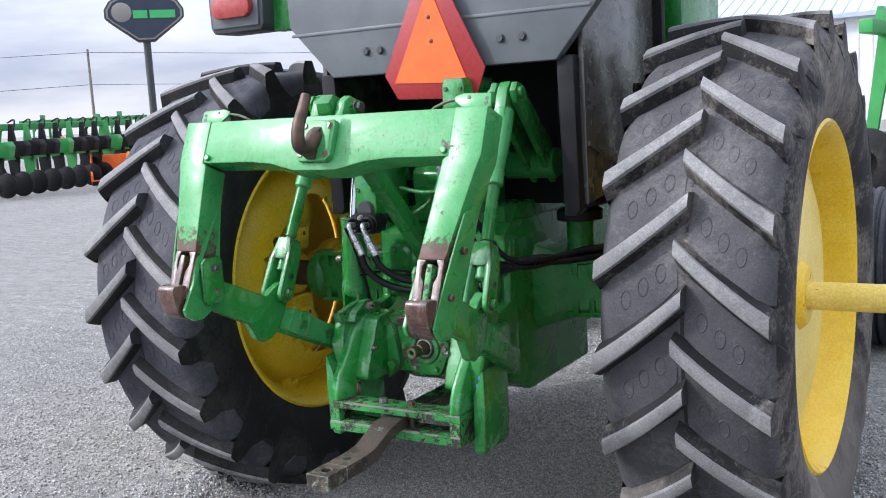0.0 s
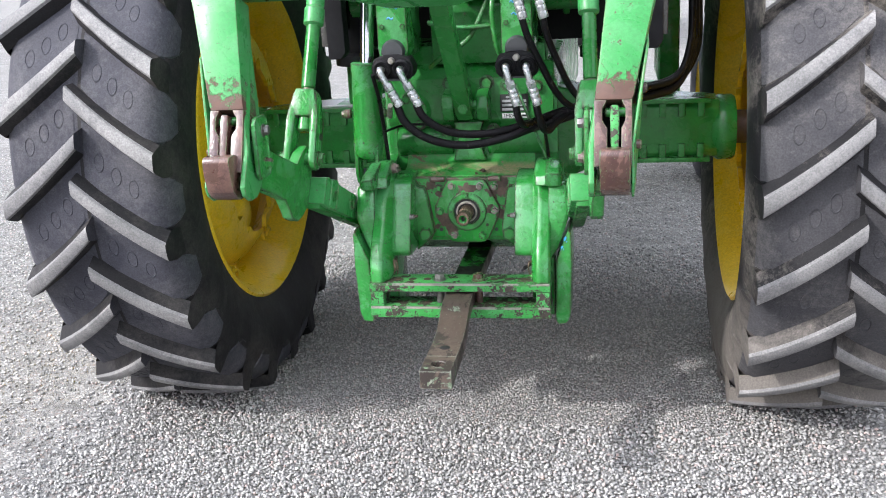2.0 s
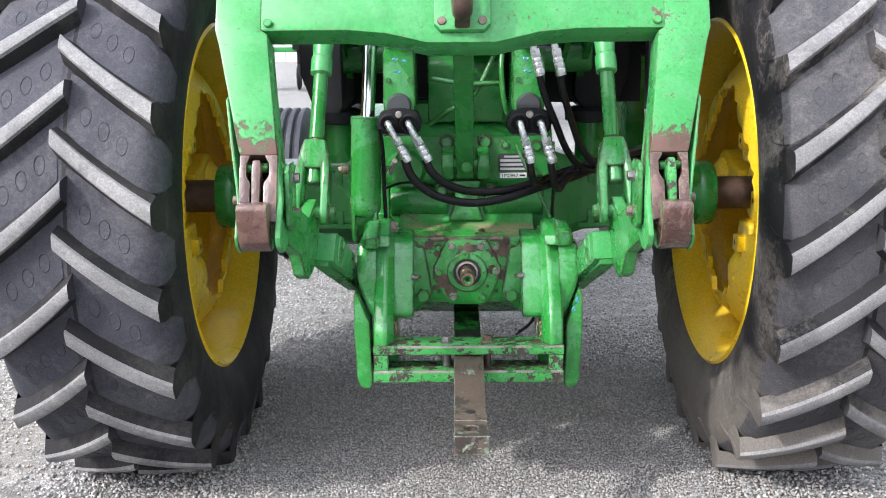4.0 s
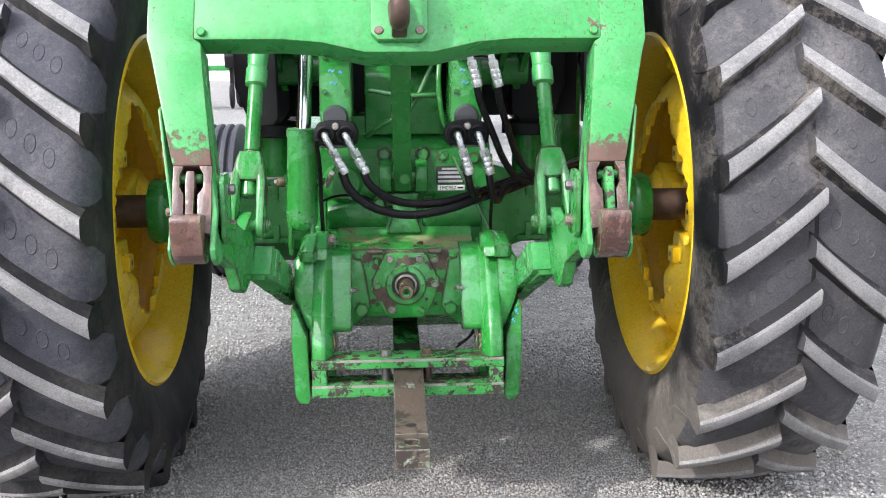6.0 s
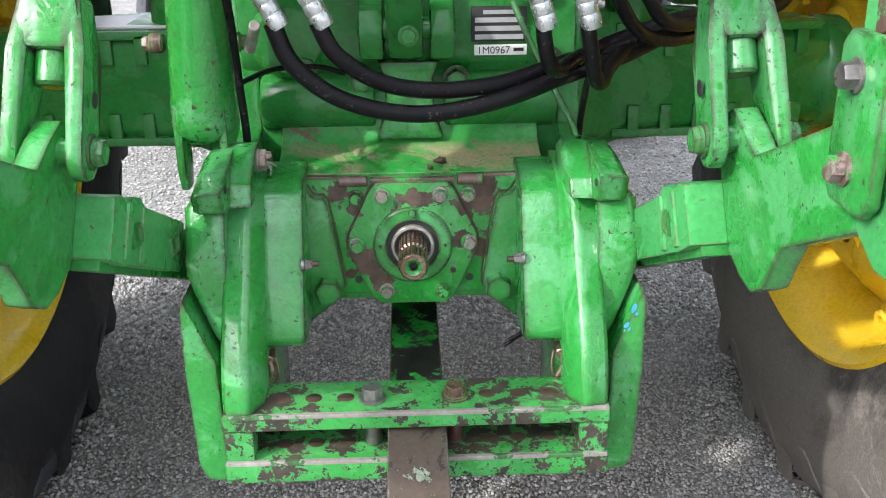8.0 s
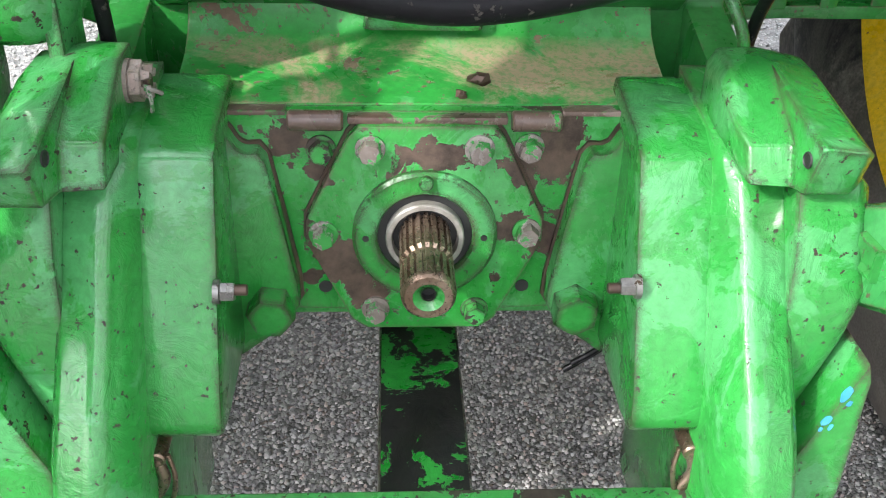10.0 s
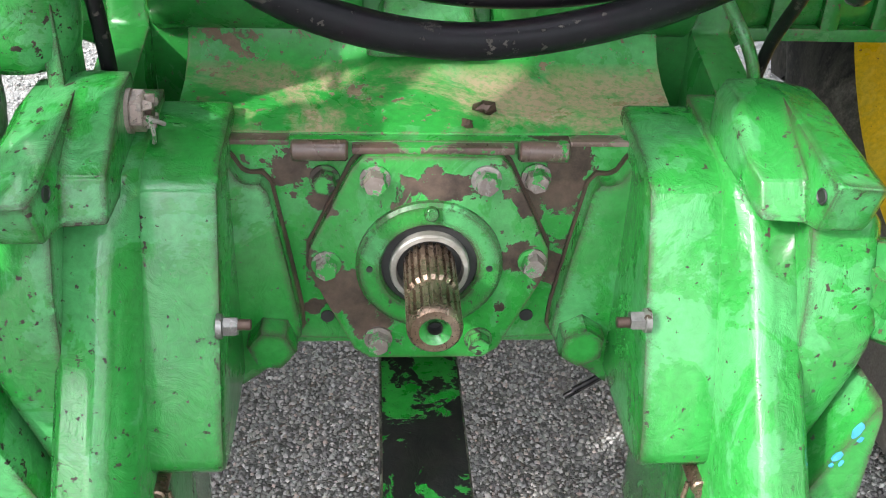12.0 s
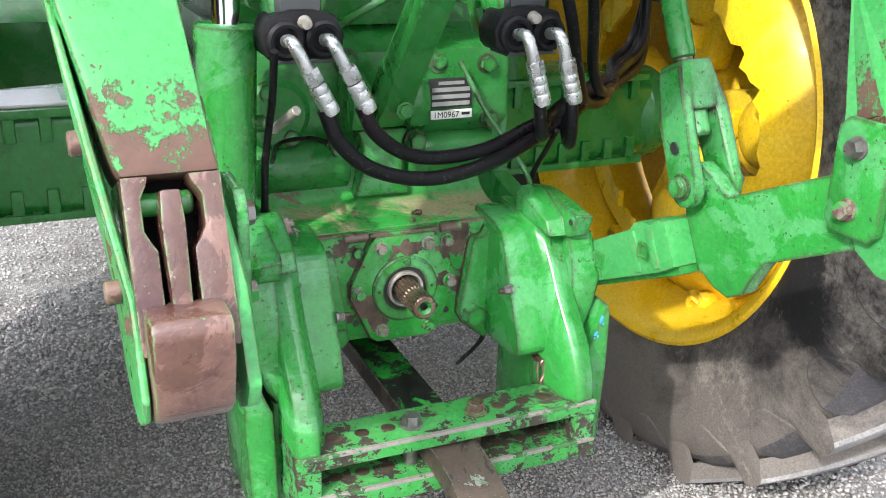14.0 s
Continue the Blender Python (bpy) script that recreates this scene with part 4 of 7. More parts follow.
# hitch support castings beside the shaft
def casting(s):
    def X(pts):
        return [(s * a, b) for a, b in pts]

    def slab(pts, x0, x1):
        bm = B()
        lo, hi = sorted((s * x0, s * x1))
        prism(bm, pts, "x", lo, hi)
        return bm
    face = [(0.15, 0.852), (0.062, 0.844), (0.036, 0.832), (0.022, 0.806), (0.010, 0.775), (-0.018, 0.716), (-0.040, 0.665), (-0.046, 0.640), (-0.040, 0.628), (-0.01, 0.622), (0.15, 0.622)]
    c = tpart("support_casting", slab(face, 0.157, 0.226), M_green_cast, "green cast hitch support beside the shaft", 0.011)
    # forward ridge running down to the drawbar frame, blended into the face with a hollow
    line = [(0.030, 0.845), (0.008, 0.822), (-0.020, 0.785), (-0.053, 0.735), (-0.088, 0.694), (-0.113, 0.661), (-0.130, 0.622), (-0.137, 0.592), (-0.137, 0.5735)]
    bm = B()
    loft(bm, [(s * x, [(0.15, 0.86)] + [(y + d * min(1.0, 3.0 * (0.86 - z) / 0.2), z) for y, z in line] + [(0.10, 0.5735)]) for x, d in ((0.212, 0.030), (0.220, 0.018), (0.226, 0.005), (0.2305, 0.0), (0.243, 0.001), (0.2445, 0.0025), (0.259, 0.003), (0.266, 0.012))])
    part("ridge", bm, M_green_cast, c, bevel=0.0, sharp=80)
    bm = B()
    loft(bm, [(s * x, [(0.15, z1), (y0, z1), (y0 - 0.022, z1 - 0.055), (y0 - 0.034, (z0 + z1) / 2 - 0.02), (y0 - 0.030, z0), (0.15, z0)]) for x, y0, z0, z1 in ((0.260, -0.014, 0.615, 0.842), (0.285, -0.012, 0.648, 0.840), (0.308, -0.010, 0.712, 0.838), (0.317, -0.006, 0.742, 0.830))])
    part("cheek", bm, M_green_cast, c, bevel=0.005)
    bm = B()
    prism(bm, X([(0.282, 0.622), (0.3205, 0.718), (0.3255, 0.700), (0.327, 0.60), (0.321, 0.45), (0.311, 0.427), (0.284, 0.423), (0.277, 0.44)]), "y", -0.070, 0.10)
    part("sway_block", bm, M_green_cast, c, "loose green steel block with a slanted top", bevel=0.004)
    # pin cap: a slanted face beside a blunt nose, with a rounded end towards the shaft
    low = 0.836 if s > 0 else 0.832
    nose = 0.0 if s > 0 else 0.011
    secs = [(0.2165, [(0.03, low + 0.012), (0.004, low + 0.012), (0.016, 0.870), (0.062, 0.883), (0.10, 0.883), (0.10, low + 0.012)])] if s > 0 else []
    for x, y0, y1, z1, z2 in ((0.2225, -0.016, -0.003, 0.861, 0.895), (0.2515, -0.020, -0.007, 0.863, 0.896), (0.2570, -0.030 - nose, -0.045 - nose, 0.879 - nose, 0.895), (0.2890, -0.030 - nose, -0.043 - nose, 0.875 - nose, 0.888), (0.2995, -0.019 - nose, -0.032 - nose, 0.868 - nose, 0.877)):
        secs.append((x, [(0.03, low), (y0, low), (y1, z1), (0.066, z2), (0.10, z2), (0.10, low)]))
    bm = B()
    loft(bm, [(s * x, sec) for x, sec in secs])
    part("pin_cap", bm, M_green_cast, c, "green cast pin cap with a blunt nose", bevel=0.0045, segs=3)
    # black spot on the cap paints the shade of a small hole
    bm = B()
    lathe(bm, [(0.0, 0.0006), (0.0040, 0.0006), (0.0048, 0.0014), (0.0060, 0.0006)], (s * 0.2538, -0.031, 0.864), (-s, -0.16, 0.05), 18, close=False)
    part("cap_hole", bm, M_ink_hole, c)
    bm = B()
    prism(bm, X([(0.166, 0.836), (0.156, 0.822), (0.150, 0.811), (0.143, 0.808), (0.134, 0.809), (0.128, 0.801), (0.118, 0.745), (0.108, 0.682), (0.107, 0.662), (0.120, 0.640), (0.163, 0.606)]), "y", 0.086, 0.135)
    gusset = part("gusset", bm, M_green_cast, c, bevel=0.008)
    bm = B()
    prism(bm, X([(0.166, 0.8385), (0.1545, 0.824), (0.149, 0.8135), (0.143, 0.8105), (0.133, 0.8115), (0.1258, 0.802), (0.1158, 0.745), (0.1057, 0.682), (0.1050, 0.661), (0.119, 0.6375), (0.163, 0.603)]), "y", 0.1040, 0.110)
    part("joint", bm, M_rust_dark, gusset, "dark dirty joint")
    bm = B()
    hexbolt(bm, (s * 0.131, 0.087, 0.663), (0, -1, 0), 0.021, 0.020, washer=False)
    part("bolt", bm, M_green_cast, c)
    bm = B()
    hexbolt(bm, (s * 0.158, -0.006, 0.741 if s < 0 else 0.744), (-s, 0, 0), 0.0075, 0.012)
    part("bolt", bm, M_zinc, c, "dull zinc bolt")
    bm = B()
    cyl(bm, (s * 0.148, -0.006, 0.7425), (s * 0.135, -0.006, 0.7425), 0.0042, n=12)
    part("stud_end", bm, M_rust_dark, c)
    # lower foot behind the ridge, down to the drawbar frame
    bm = B()
    prism(bm, X([(0.205, 0.12), (0.205, -0.02), (0.275, -0.04), (0.275, 0.12)]), "z", 0.44, 0.623)
    part("foot", bm, M_green_cast, c, bevel=0.006)
    # retaining pin with its spring ring, hung under the block
    px, py, pz = s * 0.211, -0.044, 0.610
    bm = B()
    cyl(bm, (px, py + 0.03, pz), (px, py - 0.004, pz), 0.0075, n=14)
    tube(bm, [(px, py, pz), (px + 0.004, py - 0.002, pz - 0.020), (px - 0.004, py - 0.002, pz - 0.038)], 0.005, 10)
    tube(bm, [(px - 0.010, py, pz + 0.004), (px - 0.013, py - 0.004, pz - 0.018), (px - 0.006, py - 0.004, pz - 0.044), (px + 0.008, py - 0.004, pz - 0.040), (px + 0.013, py - 0.004, pz - 0.016), (px + 0.009, py, pz + 0.004)], 0.0022, 8)
    part("retaining_pin", bm, M_spline, c, "brown steel retaining pin with a spring ring")
    return c


cast_r = casting(1)
cast_l = casting(-1)
nut_o = Vector((-0.2195, 0.076, 0.874))
bm = B()
lathe(bm, [(0.0, -0.003), (0.0165, -0.003), (0.0165, 0.0), (0.0, 0.0)], nut_o, (1, 0, 0), 24, close=False)
part("washer", bm, M_nut, cast_l)
# six-sided nut with slots sawn into its crown
bm = B()
rows = []
for rad, tall, six in ((0.0138, 0.0, 1), (0.0145, 0.001, 1), (0.0145, 0.0085, 1), (0.0128, 0.0095, 0), (0.0124, 1.0, 0), (0.0068, 1.0, 0), (0.0068, 0.004, 0)):
    ring = []
    for k in range(36):
        a = 2 * math.pi * k / 36
        r = rad * (math.cos(math.pi / 6) / math.cos(a % (math.pi / 3) - math.pi / 6) * 1.08 if six else 1.0)
        h = (0.0098 if k % 6 in (2, 3, 4) else 0.0160) if tall == 1.0 else tall
        ring.append(bm.verts.new(nut_o + Vector((h, r * math.cos(a + 0.3), r * math.sin(a + 0.3)))))
    rows.append(ring)
for a, b in zip(rows, rows[1:]):
    for k in range(36):
        bm.faces.new((a[k], a[(k + 1) % 36], b[(k + 1) % 36], b[k]))
bm.faces.new(rows[0])
bm.faces.new(rows[-1])
part("castle_nut", bm, M_nut, cast_l, "rusty castle nut with a split pin", sharp=30)
bm = B()
cyl(bm, nut_o, nut_o + Vector((0.0145, 0, 0)), 0.0062, n=14)
part("bolt_end", bm, M_rust_dark, cast_l)
bm = B()
tube(bm, [(-0.2065, 0.062, 0.8755), (-0.2035, 0.060, 0.874), (-0.1995, 0.062, 0.872), (-0.196, 0.0665, 0.868)], 0.0017, 6)
tube(bm, [(-0.2065, 0.062, 0.8735), (-0.203, 0.058, 0.870), (-0.202, 0.057, 0.862), (-0.203, 0.058, 0.857)], 0.0017, 6)
part("split_pin", bm, M_steel_edge, cast_l)
rng = random.Random(4)
for x, z, w, h in ((0.3085, 0.690, 0.0042, 0.0075), (0.3125, 0.681, 0.0022, 0.0030), (0.2990, 0.664, 0.0040, 0.0060), (0.3035, 0.658, 0.0020, 0.0035), (0.2965, 0.655, 0.0016, 0.0020)):
    bm = B()
    prism(bm, [(x + w * rng.uniform(0.6, 1.15) * math.cos(q * 0.628) + 0.3 * h * math.sin(q * 0.628), z + h * rng.uniform(0.6, 1.1) * math.sin(q * 0.628)) for q in range(10)], "y", -0.0707, -0.069)
    part("paint_mark", bm, M_blue, cast_r, "blue paint marker dab")

# ---- drawbar frame and drawbar ----
for z0, z1, y0 in ((0.548, 0.5725, -0.138), (0.468, 0.501, -0.142)):
    bm = B()
    box(bm, -0.268, 0.268, y0, -0.045, z0, z1)
    bar = tpart("drawbar_guide", bm, M_green_worn, "chipped green steel guide bar with pin holes", 0.003)
    # pin holes are raised brown discs; their dark paints the shade inside
    for x in (-0.19, -0.145, -0.10, 0.10, 0.145, 0.19):
        bm = B()
        lathe(bm, [(0.0, 0.0013), (0.0105, 0.0011), (0.0122, 0.0002)], (x, (y0 - 0.045) / 2, z1), (0, 0, 1), 18)
        part("pin_hole", bm, M_rust_dark, bar)
    bm = B()
    box(bm, -0.266, 0.266, y0 - 0.0012, y0 + 0.006, z1 - 0.005, z1 + 0.0012)
    part("rubbed_edge", bm, M_steel_edge, bar, "edge rubbed to bare steel", bevel=0.001)
for s in (-1, 1):
    bm = B()
    box(bm, min(s * 0.226, s * 0.266), max(s * 0.226, s * 0.266), -0.138, -0.05, 0.5012, 0.5478)
    tpart("guide_spacer", bm, M_green_worn, bevel=0.003)
    bm = B()
    cyl(bm, (s * 0.058 - 0.004, -0.098, 0.502), (s * 0.058 - 0.004, -0.098, 0.577), 0.012, n=16)
    hexbolt(bm, (s * 0.058 - 0.004, -0.098, 0.5725), (0, 0, 1), 0.0155, 0.018)
    tpart("guide_bolt", bm, M_zinc if s < 0 else M_rust, "plated bolt head" if s < 0 else "rusty bolt head", 0)

drawbar = thing("drawbar", (0, 0, 0), "scuffed flat steel drawbar with a pin hole and a dropped end", "drawbar")
bm = B()
line = [(0.95, 0.542, 0.5015), (-0.14, 0.542, 0.5015), (-0.20, 0.534, 0.492), (-0.30, 0.492, 0.446), (-0.36, 0.486, 0.438), (-0.4605, 0.486, 0.438)]
prism(bm, [(y, a) for y, a, b in line] + [(y, b) for y, a, b in line[::-1]], "x", -0.041, 0.041)
bar = part("bar", bm, M_drawbar, drawbar, bevel=0.004)
bm = B()
box(bm, -0.038, 0.038, -0.02, 0.9, 0.5425, 0.5445)
part("painted_top", bm, M_greasy, drawbar, "green paint worn to black grease", bevel=0)
# square end bored for the hitch pin
bm = B()
rows = []
for z, r in ((0.438, 0), (0.4845, 0), (0.486, 1), (0.486, 2), (0.484, 3), (0.438, 3)):
    ring = []
    for k in range(40):
        a = 2 * math.pi * (k + 0.5) / 40
        c, q = math.cos(a), math.sin(a)
        if r < 2:
            f = (0.041 if r == 0 else 0.0395) / max(abs(c), abs(q) * 0.82)
        else:
            f = 0.0190 if r == 2 else 0.0175
        ring.append(bm.verts.new((f * c, -0.511 + f * q, z)))
    rows.append(ring)
for a, b in zip(rows, rows[1:] + rows[:1]):
    for k in range(40):
        bm.faces.new((a[k], a[(k + 1) % 40], b[(k + 1) % 40], b[k]))
part("bored_end", bm, M_drawbar, drawbar, "brown steel end with a pin hole", sharp=30)
# second hole is only a black disc with its shade painted on
bm = B()
lathe(bm, [(0.0, 0.0012), (0.013, 0.0012), (0.0146, 0.0002)], (0, -0.405, 0.4862), (0, 0, 1), 22)
part("pin_hole", bm, M_ink_hole, drawbar)

# cut cable end hanging under the shaft case
for pts in ([(0.153, 0.190, 0.503), (0.172, 0.191, 0.516), (0.192, 0.191, 0.532), (0.212, 0.188, 0.560), (0.218, 0.180, 0.620)], [(0.160, 0.186, 0.515), (0.180, 0.188, 0.527), (0.200, 0.190, 0.545), (0.214, 0.186, 0.580), (0.219, 0.178, 0.625)]):
    bm = B()
    tube(bm, pts, 0.0034, 8, 6)
    part("cable_end", bm, M_hose, tractor, "loose dark cable end", sharp=60)

# ---- lower links ----
HX = -0.016          # middle of the quick hitch
H_Y = -0.555         # its rear face


def link_pose(p0, p1, s):
    """Local axes: x along the link, y across it, z upwards."""
    p0, p1 = Vector(p0), Vector(p1)
    ax = (p1 - p0).normalized()
    up = (Vector((0, 0, 1)) - ax * ax.z).normalized()
    m = Matrix((ax, up.cross(ax), up)).transposed().to_4x4()
    m.translation = p0
    return m


LINKS = {1: ((0.337, 0.10, 0.722), (0.398, -0.500, 1.025)), -1: ((-0.345, 0.10, 0.722), (-0.440, -0.500, 1.025))}


def lower_link(s):
    m = link_pose(*LINKS[s], s)
    bm = B()
    prism(bm, [(-0.04, -0.040), (0.33, -0.050), (0.33, 0.020), (-0.04, 0.035)], "y", -0.020, 0.020, m)
    link = tpart("lower_link", bm, M_green, "green steel lower link arm", 0.004)
    bm = B()
    prism(bm, [(0.110, -0.036), (0.30, -0.040), (0.335, -0.036), (0.335, 0.040), (0.318, 0.046), (0.298, 0.040), (0.280, 0.048), (0.262, 0.050), (0.245, 0.040), (0.110, 0.036)], "y", -0.036, 0.036, m)
    part("slide_block", bm, M_green_hitch, link, "pale green telescoping link end", bevel=0.005)
    bm = B()
    prism(bm, [(0.335, -0.046), (0.335, 0.045), (0.338, 0.078), (0.360, 0.115), (0.388, 0.120), (0.412, 0.088), (0.430, 0.055), (0.66, 0.050), (0.66, -0.055), (0.475, -0.055), (0.445, -0.075), (0.418, -0.096), (0.385, -0.098), (0.360, -0.078), (0.345, -0.056)], "y", s * 0.028 - 0.016, s * 0.028 + 0.016, m)
    part("link_plate", bm, M_green_cast, link, "green link plate with a lug and a hole", bevel=0.003)
    for q in (-1, 1):
        bm = B()
        lathe(bm, [(0.0, 0.001), (0.012, 0.001), (0.0145, 0.0003), (0.0145, -0.001)], m @ Vector((0.400, s * 0.028 + q * 0.016, -0.072)), m.to_3x3() @ Vector((0, q, 0)), 18, close=False)
        part("plate_hole", bm, M_green, link)
        for l0 in (0.274, 0.150):
            bm = B()
            lathe(bm, [(0.0, 0.001), (0.012, 0.001), (0.015, 0.006), (0.018, 0.006), (0.020, 0.0)], m @ Vector((l0, q * 0.0355, 0.0)), m.to_3x3() @ Vector((0, q, 0)), 4, turn=0.78, close=False)
            part("key_hole", bm, M_green, link)
    for l0 in (0.252, 0.296):
        for q in (-1, 1):
            bm = B()
            box(bm, l0 - 0.008, l0 + 0.008, min(q * 0.033, q * 0.041), max(q * 0.033, q * 0.041), -0.034, 0.038, m)
            part("ridge", bm, M_green_hitch, link, bevel=0.005)
    # upright strap bolted to the inner face of the hitch leg
    x = HX + s * 0.409
    bm = B()
    lo, hi = sorted((x, x - s * 0.012))
    prism(bm, [(-0.533, 0.985), (-0.545, 1.00), (-0.545, 1.125), (-0.530, 1.140), (-0.470, 1.140), (-0.455, 1.125), (-0.455, 1.00), (-0.467, 0.985)], "x", lo, hi)
    part("strap", bm, M_green_cast, link, bevel=0.003)
    for z in (1.020, 1.103):
        bm = B()
        hexbolt(bm, (x - s * 0.012, -0.493, z), (-s, 0, 0), 0.0125, 0.014)
        part("bolt", bm, M_zinc if z > 1.05 else M_hinge, link, "plated bolt head" if z > 1.05 else "rusty bolt head")
    return m


link_m = {s: lower_link(s) for s in (-1, 1)}


# ---- lift links and rockshaft arms ----
def lift_link(s):
    m = link_m[s]
    foot = m @ Vector((0.380, s * 0.026, 0.085))
    head = Vector((0.372 if s > 0 else -0.385, 0.10, 1.61))
    d = (head - foot).normalized()
    across = Vector((1, 0, 0))
    bm = B()
    side = (across - d * across.dot(d)).normalized()
    fwd = d.cross(side)
    k = Matrix((side, fwd, d)).transposed().to_4x4()
    k.translation = foot
    tine = [(-0.033, 0.0), (-0.029, -0.018), (-0.016, -0.031), (0.0, -0.035), (0.016, -0.031), (0.029, -0.018), (0.033, 0.0), (0.033, 0.110), (0.026, 0.185), (-0.026, 0.185), (-0.033, 0.110)]
    for q in (-1, 1):
        vs = prism(bm, tine, "x", q * 0.027, q * 0.047)
        for v in vs:
            if v.co.z > 0.15:
                v.co.x -= q * 0.013
            v.co = k @ v.co
    prism(bm, [(-0.036, 0.115), (0.036, 0.115), (0.036, 0.150), (0.028, 0.195), (-0.028, 0.195), (-0.036, 0.150)], "y", -0.0305, 0.0305, k)
    fork = tpart("lift_link_fork", bm, M_green_cast, "green cast lift link fork", 0.006)
    bm = B()
    cyl(bm, k @ Vector((-0.060, 0, 0)), k @ Vector((0.060, 0, 0)), 0.017, n=18)
    part("pin", bm, M_green_cast, fork)
    for q in (-1, 1):
        bm = B()
        hexbolt(bm, k @ Vector((q * 0.048, 0, 0)), k.to_3x3() @ Vector((q, 0, 0)), 0.017, 0.014)
        part("bolt", bm, M_green_cast, fork)
    # fork holes: black discs in place of shaded openings
    for q in (-1, 1):
        bm = B()
        lathe(bm, [(0.0, 0.0012), (0.009, 0.0012), (0.0105, 0.0)], k @ Vector((q * 0.0475, 0.002, 0.062)), k.to_3x3() @ Vector((q, 0, 0)), 14)
        part("hole", bm, M_ink_hole, fork)
    bm = B()
    cyl(bm, k @ Vector((0, 0, 0.075)), k @ Vector((0, 0, 0.118)), 0.022, n=20)
    part("stop", bm, M_green_cast, fork)
    L = (head - foot).length
    bm = B()
    cyl(bm, k @ Vector((0, 0, 0.155)), k @ Vector((0, 0, 0.215)), 0.0165, n=18)
    part("bare_thread", bm, M_rust, fork, "rusty bare rod end")
    bm = B()
    cyl(bm, k @ Vector((0, 0, 0.20)), k @ Vector((0, 0, 0.40)), 0.020, n=20)
    rod = tpart("lift_rod", bm, M_green, bevel=0)
    bm = B()
    lathe(bm, [(0.021, 0), (0.029, 0.006), (0.029, 0.05), (0.0255, 0.056), (0.034, L - 0.54), (0.034, L - 0.45), (0.026, L - 0.44)], k @ Vector((0, 0, 0.385)), d, 24)
    part("lift_tube", bm, M_green_hitch, rod, "pale green lift link tube", sharp=30)
    bm = B()
    prism(bm, [(-0.030, L - 0.10), (0.030, L - 0.10), (0.034, L), (0.018, L + 0.034), (-0.018, L + 0.034), (-0.034, L)], "x", -0.020, 0.020, k)
    part("eye", bm, M_green, rod, bevel=0.006)
    # rockshaft arm
    p0 = Vector((s * 0.335, 0.42, 1.36))
    a = link_pose(p0, head, s)
    n = (head - p0).length
    bm = B()
    for q in (-1, 1):
        prism(bm, [(-0.055, -0.05), (n * 0.6, -0.04), (n, -0.040), (n + 0.035, -0.018), (n + 0.035, 0.018), (n, 0.040), (n * 0.6, 0.045), (-0.055, 0.06)], "y", q * 0.024, q * 0.046, a)
    arm = tpart("rockshaft_arm", bm, M_green, "green forked rockshaft arm", 0.006)
    bm = B()
    cyl(bm, head - side * 0.062, head + side * 0.062, 0.020, n=18)
    part("arm_pin", bm, M_green, arm)
    bm = B()
    cyl(bm, (s * 0.20, 0.42, 1.36), (s * 0.40, 0.42, 1.36), 0.055, n=28)
    part("rockshaft_end", bm, M_green, arm)


for s in (-1, 1):
    lift_link(s)

# lift cylinder on the left
bm = B()
c0, c1, c2 = Vector((-0.302, 0.105, 0.908)), Vector((-0.288, 0.112, 1.195)), Vector((-0.272, 0.16, 1.50))
lathe(bm, [(0.0, -0.012), (0.030, -0.008), (0.044, 0.006), (0.046, 0.02), (0.046, (c1 - c0).length - 0.03), (0.049, (c1 - c0).length - 0.022), (0.049, (c1 - c0).length - 0.004), (0.044, (c1 - c0).length), (0.0, (c1 - c0).length)], c0, c1 - c0, 36, close=False)
lift_cyl = tpart("lift_cylinder", bm, M_green_cast, "green hydraulic lift cylinder", 0, 40)
bm = B()
cyl(bm, c1 - (c1 - c0).normalized() * 0.01, c2, 0.021, n=24)
part("piston_rod", bm, M_chrome, lift_cyl, "bright chromed piston rod")
for q in (-1, 1):
    bm = B()
    prism(bm, [(-0.030, 0.045), (0.026, 0.045), (0.028, -0.050), (0.016, -0.082), (-0.016, -0.082), (-0.030, -0.050)], "x", *sorted((q * 0.026, q * 0.038)), Matrix.Translation(c0))
    part("clevis_plate", bm, M_green_cast, lift_cyl, bevel=0.003)
for q in (-1, 1):
    bm = B()
    cyl(bm, c0 + Vector((q * 0.044, 0, 0.132)), c0 + Vector((q * 0.066, 0, 0.132)), 0.014, n=14)
    hexbolt(bm, c0 + Vector((q * 0.060, 0, 0.132)), (q, 0, 0), 0.011, 0.012)
    part("port", bm, M_green_cast if q > 0 else M_rust, lift_cyl)

# ---- quick hitch ----
# built upright about its pivot line, then leaned forward as it stands when raised
H_LEAN = 22.5
hitch = thing("quick_hitch", (HX, H_Y, 1.134), "pale green quick hitch frame, raised, with rusty hooks and chipped paint", "hitch")


def hpart(name, bm, mat=None, label="", bevel=0.004, parent=None, sharp=38.0):
    return part(name, bm, mat or M_green_hitch, parent or hitch, label, bevel, sharp)


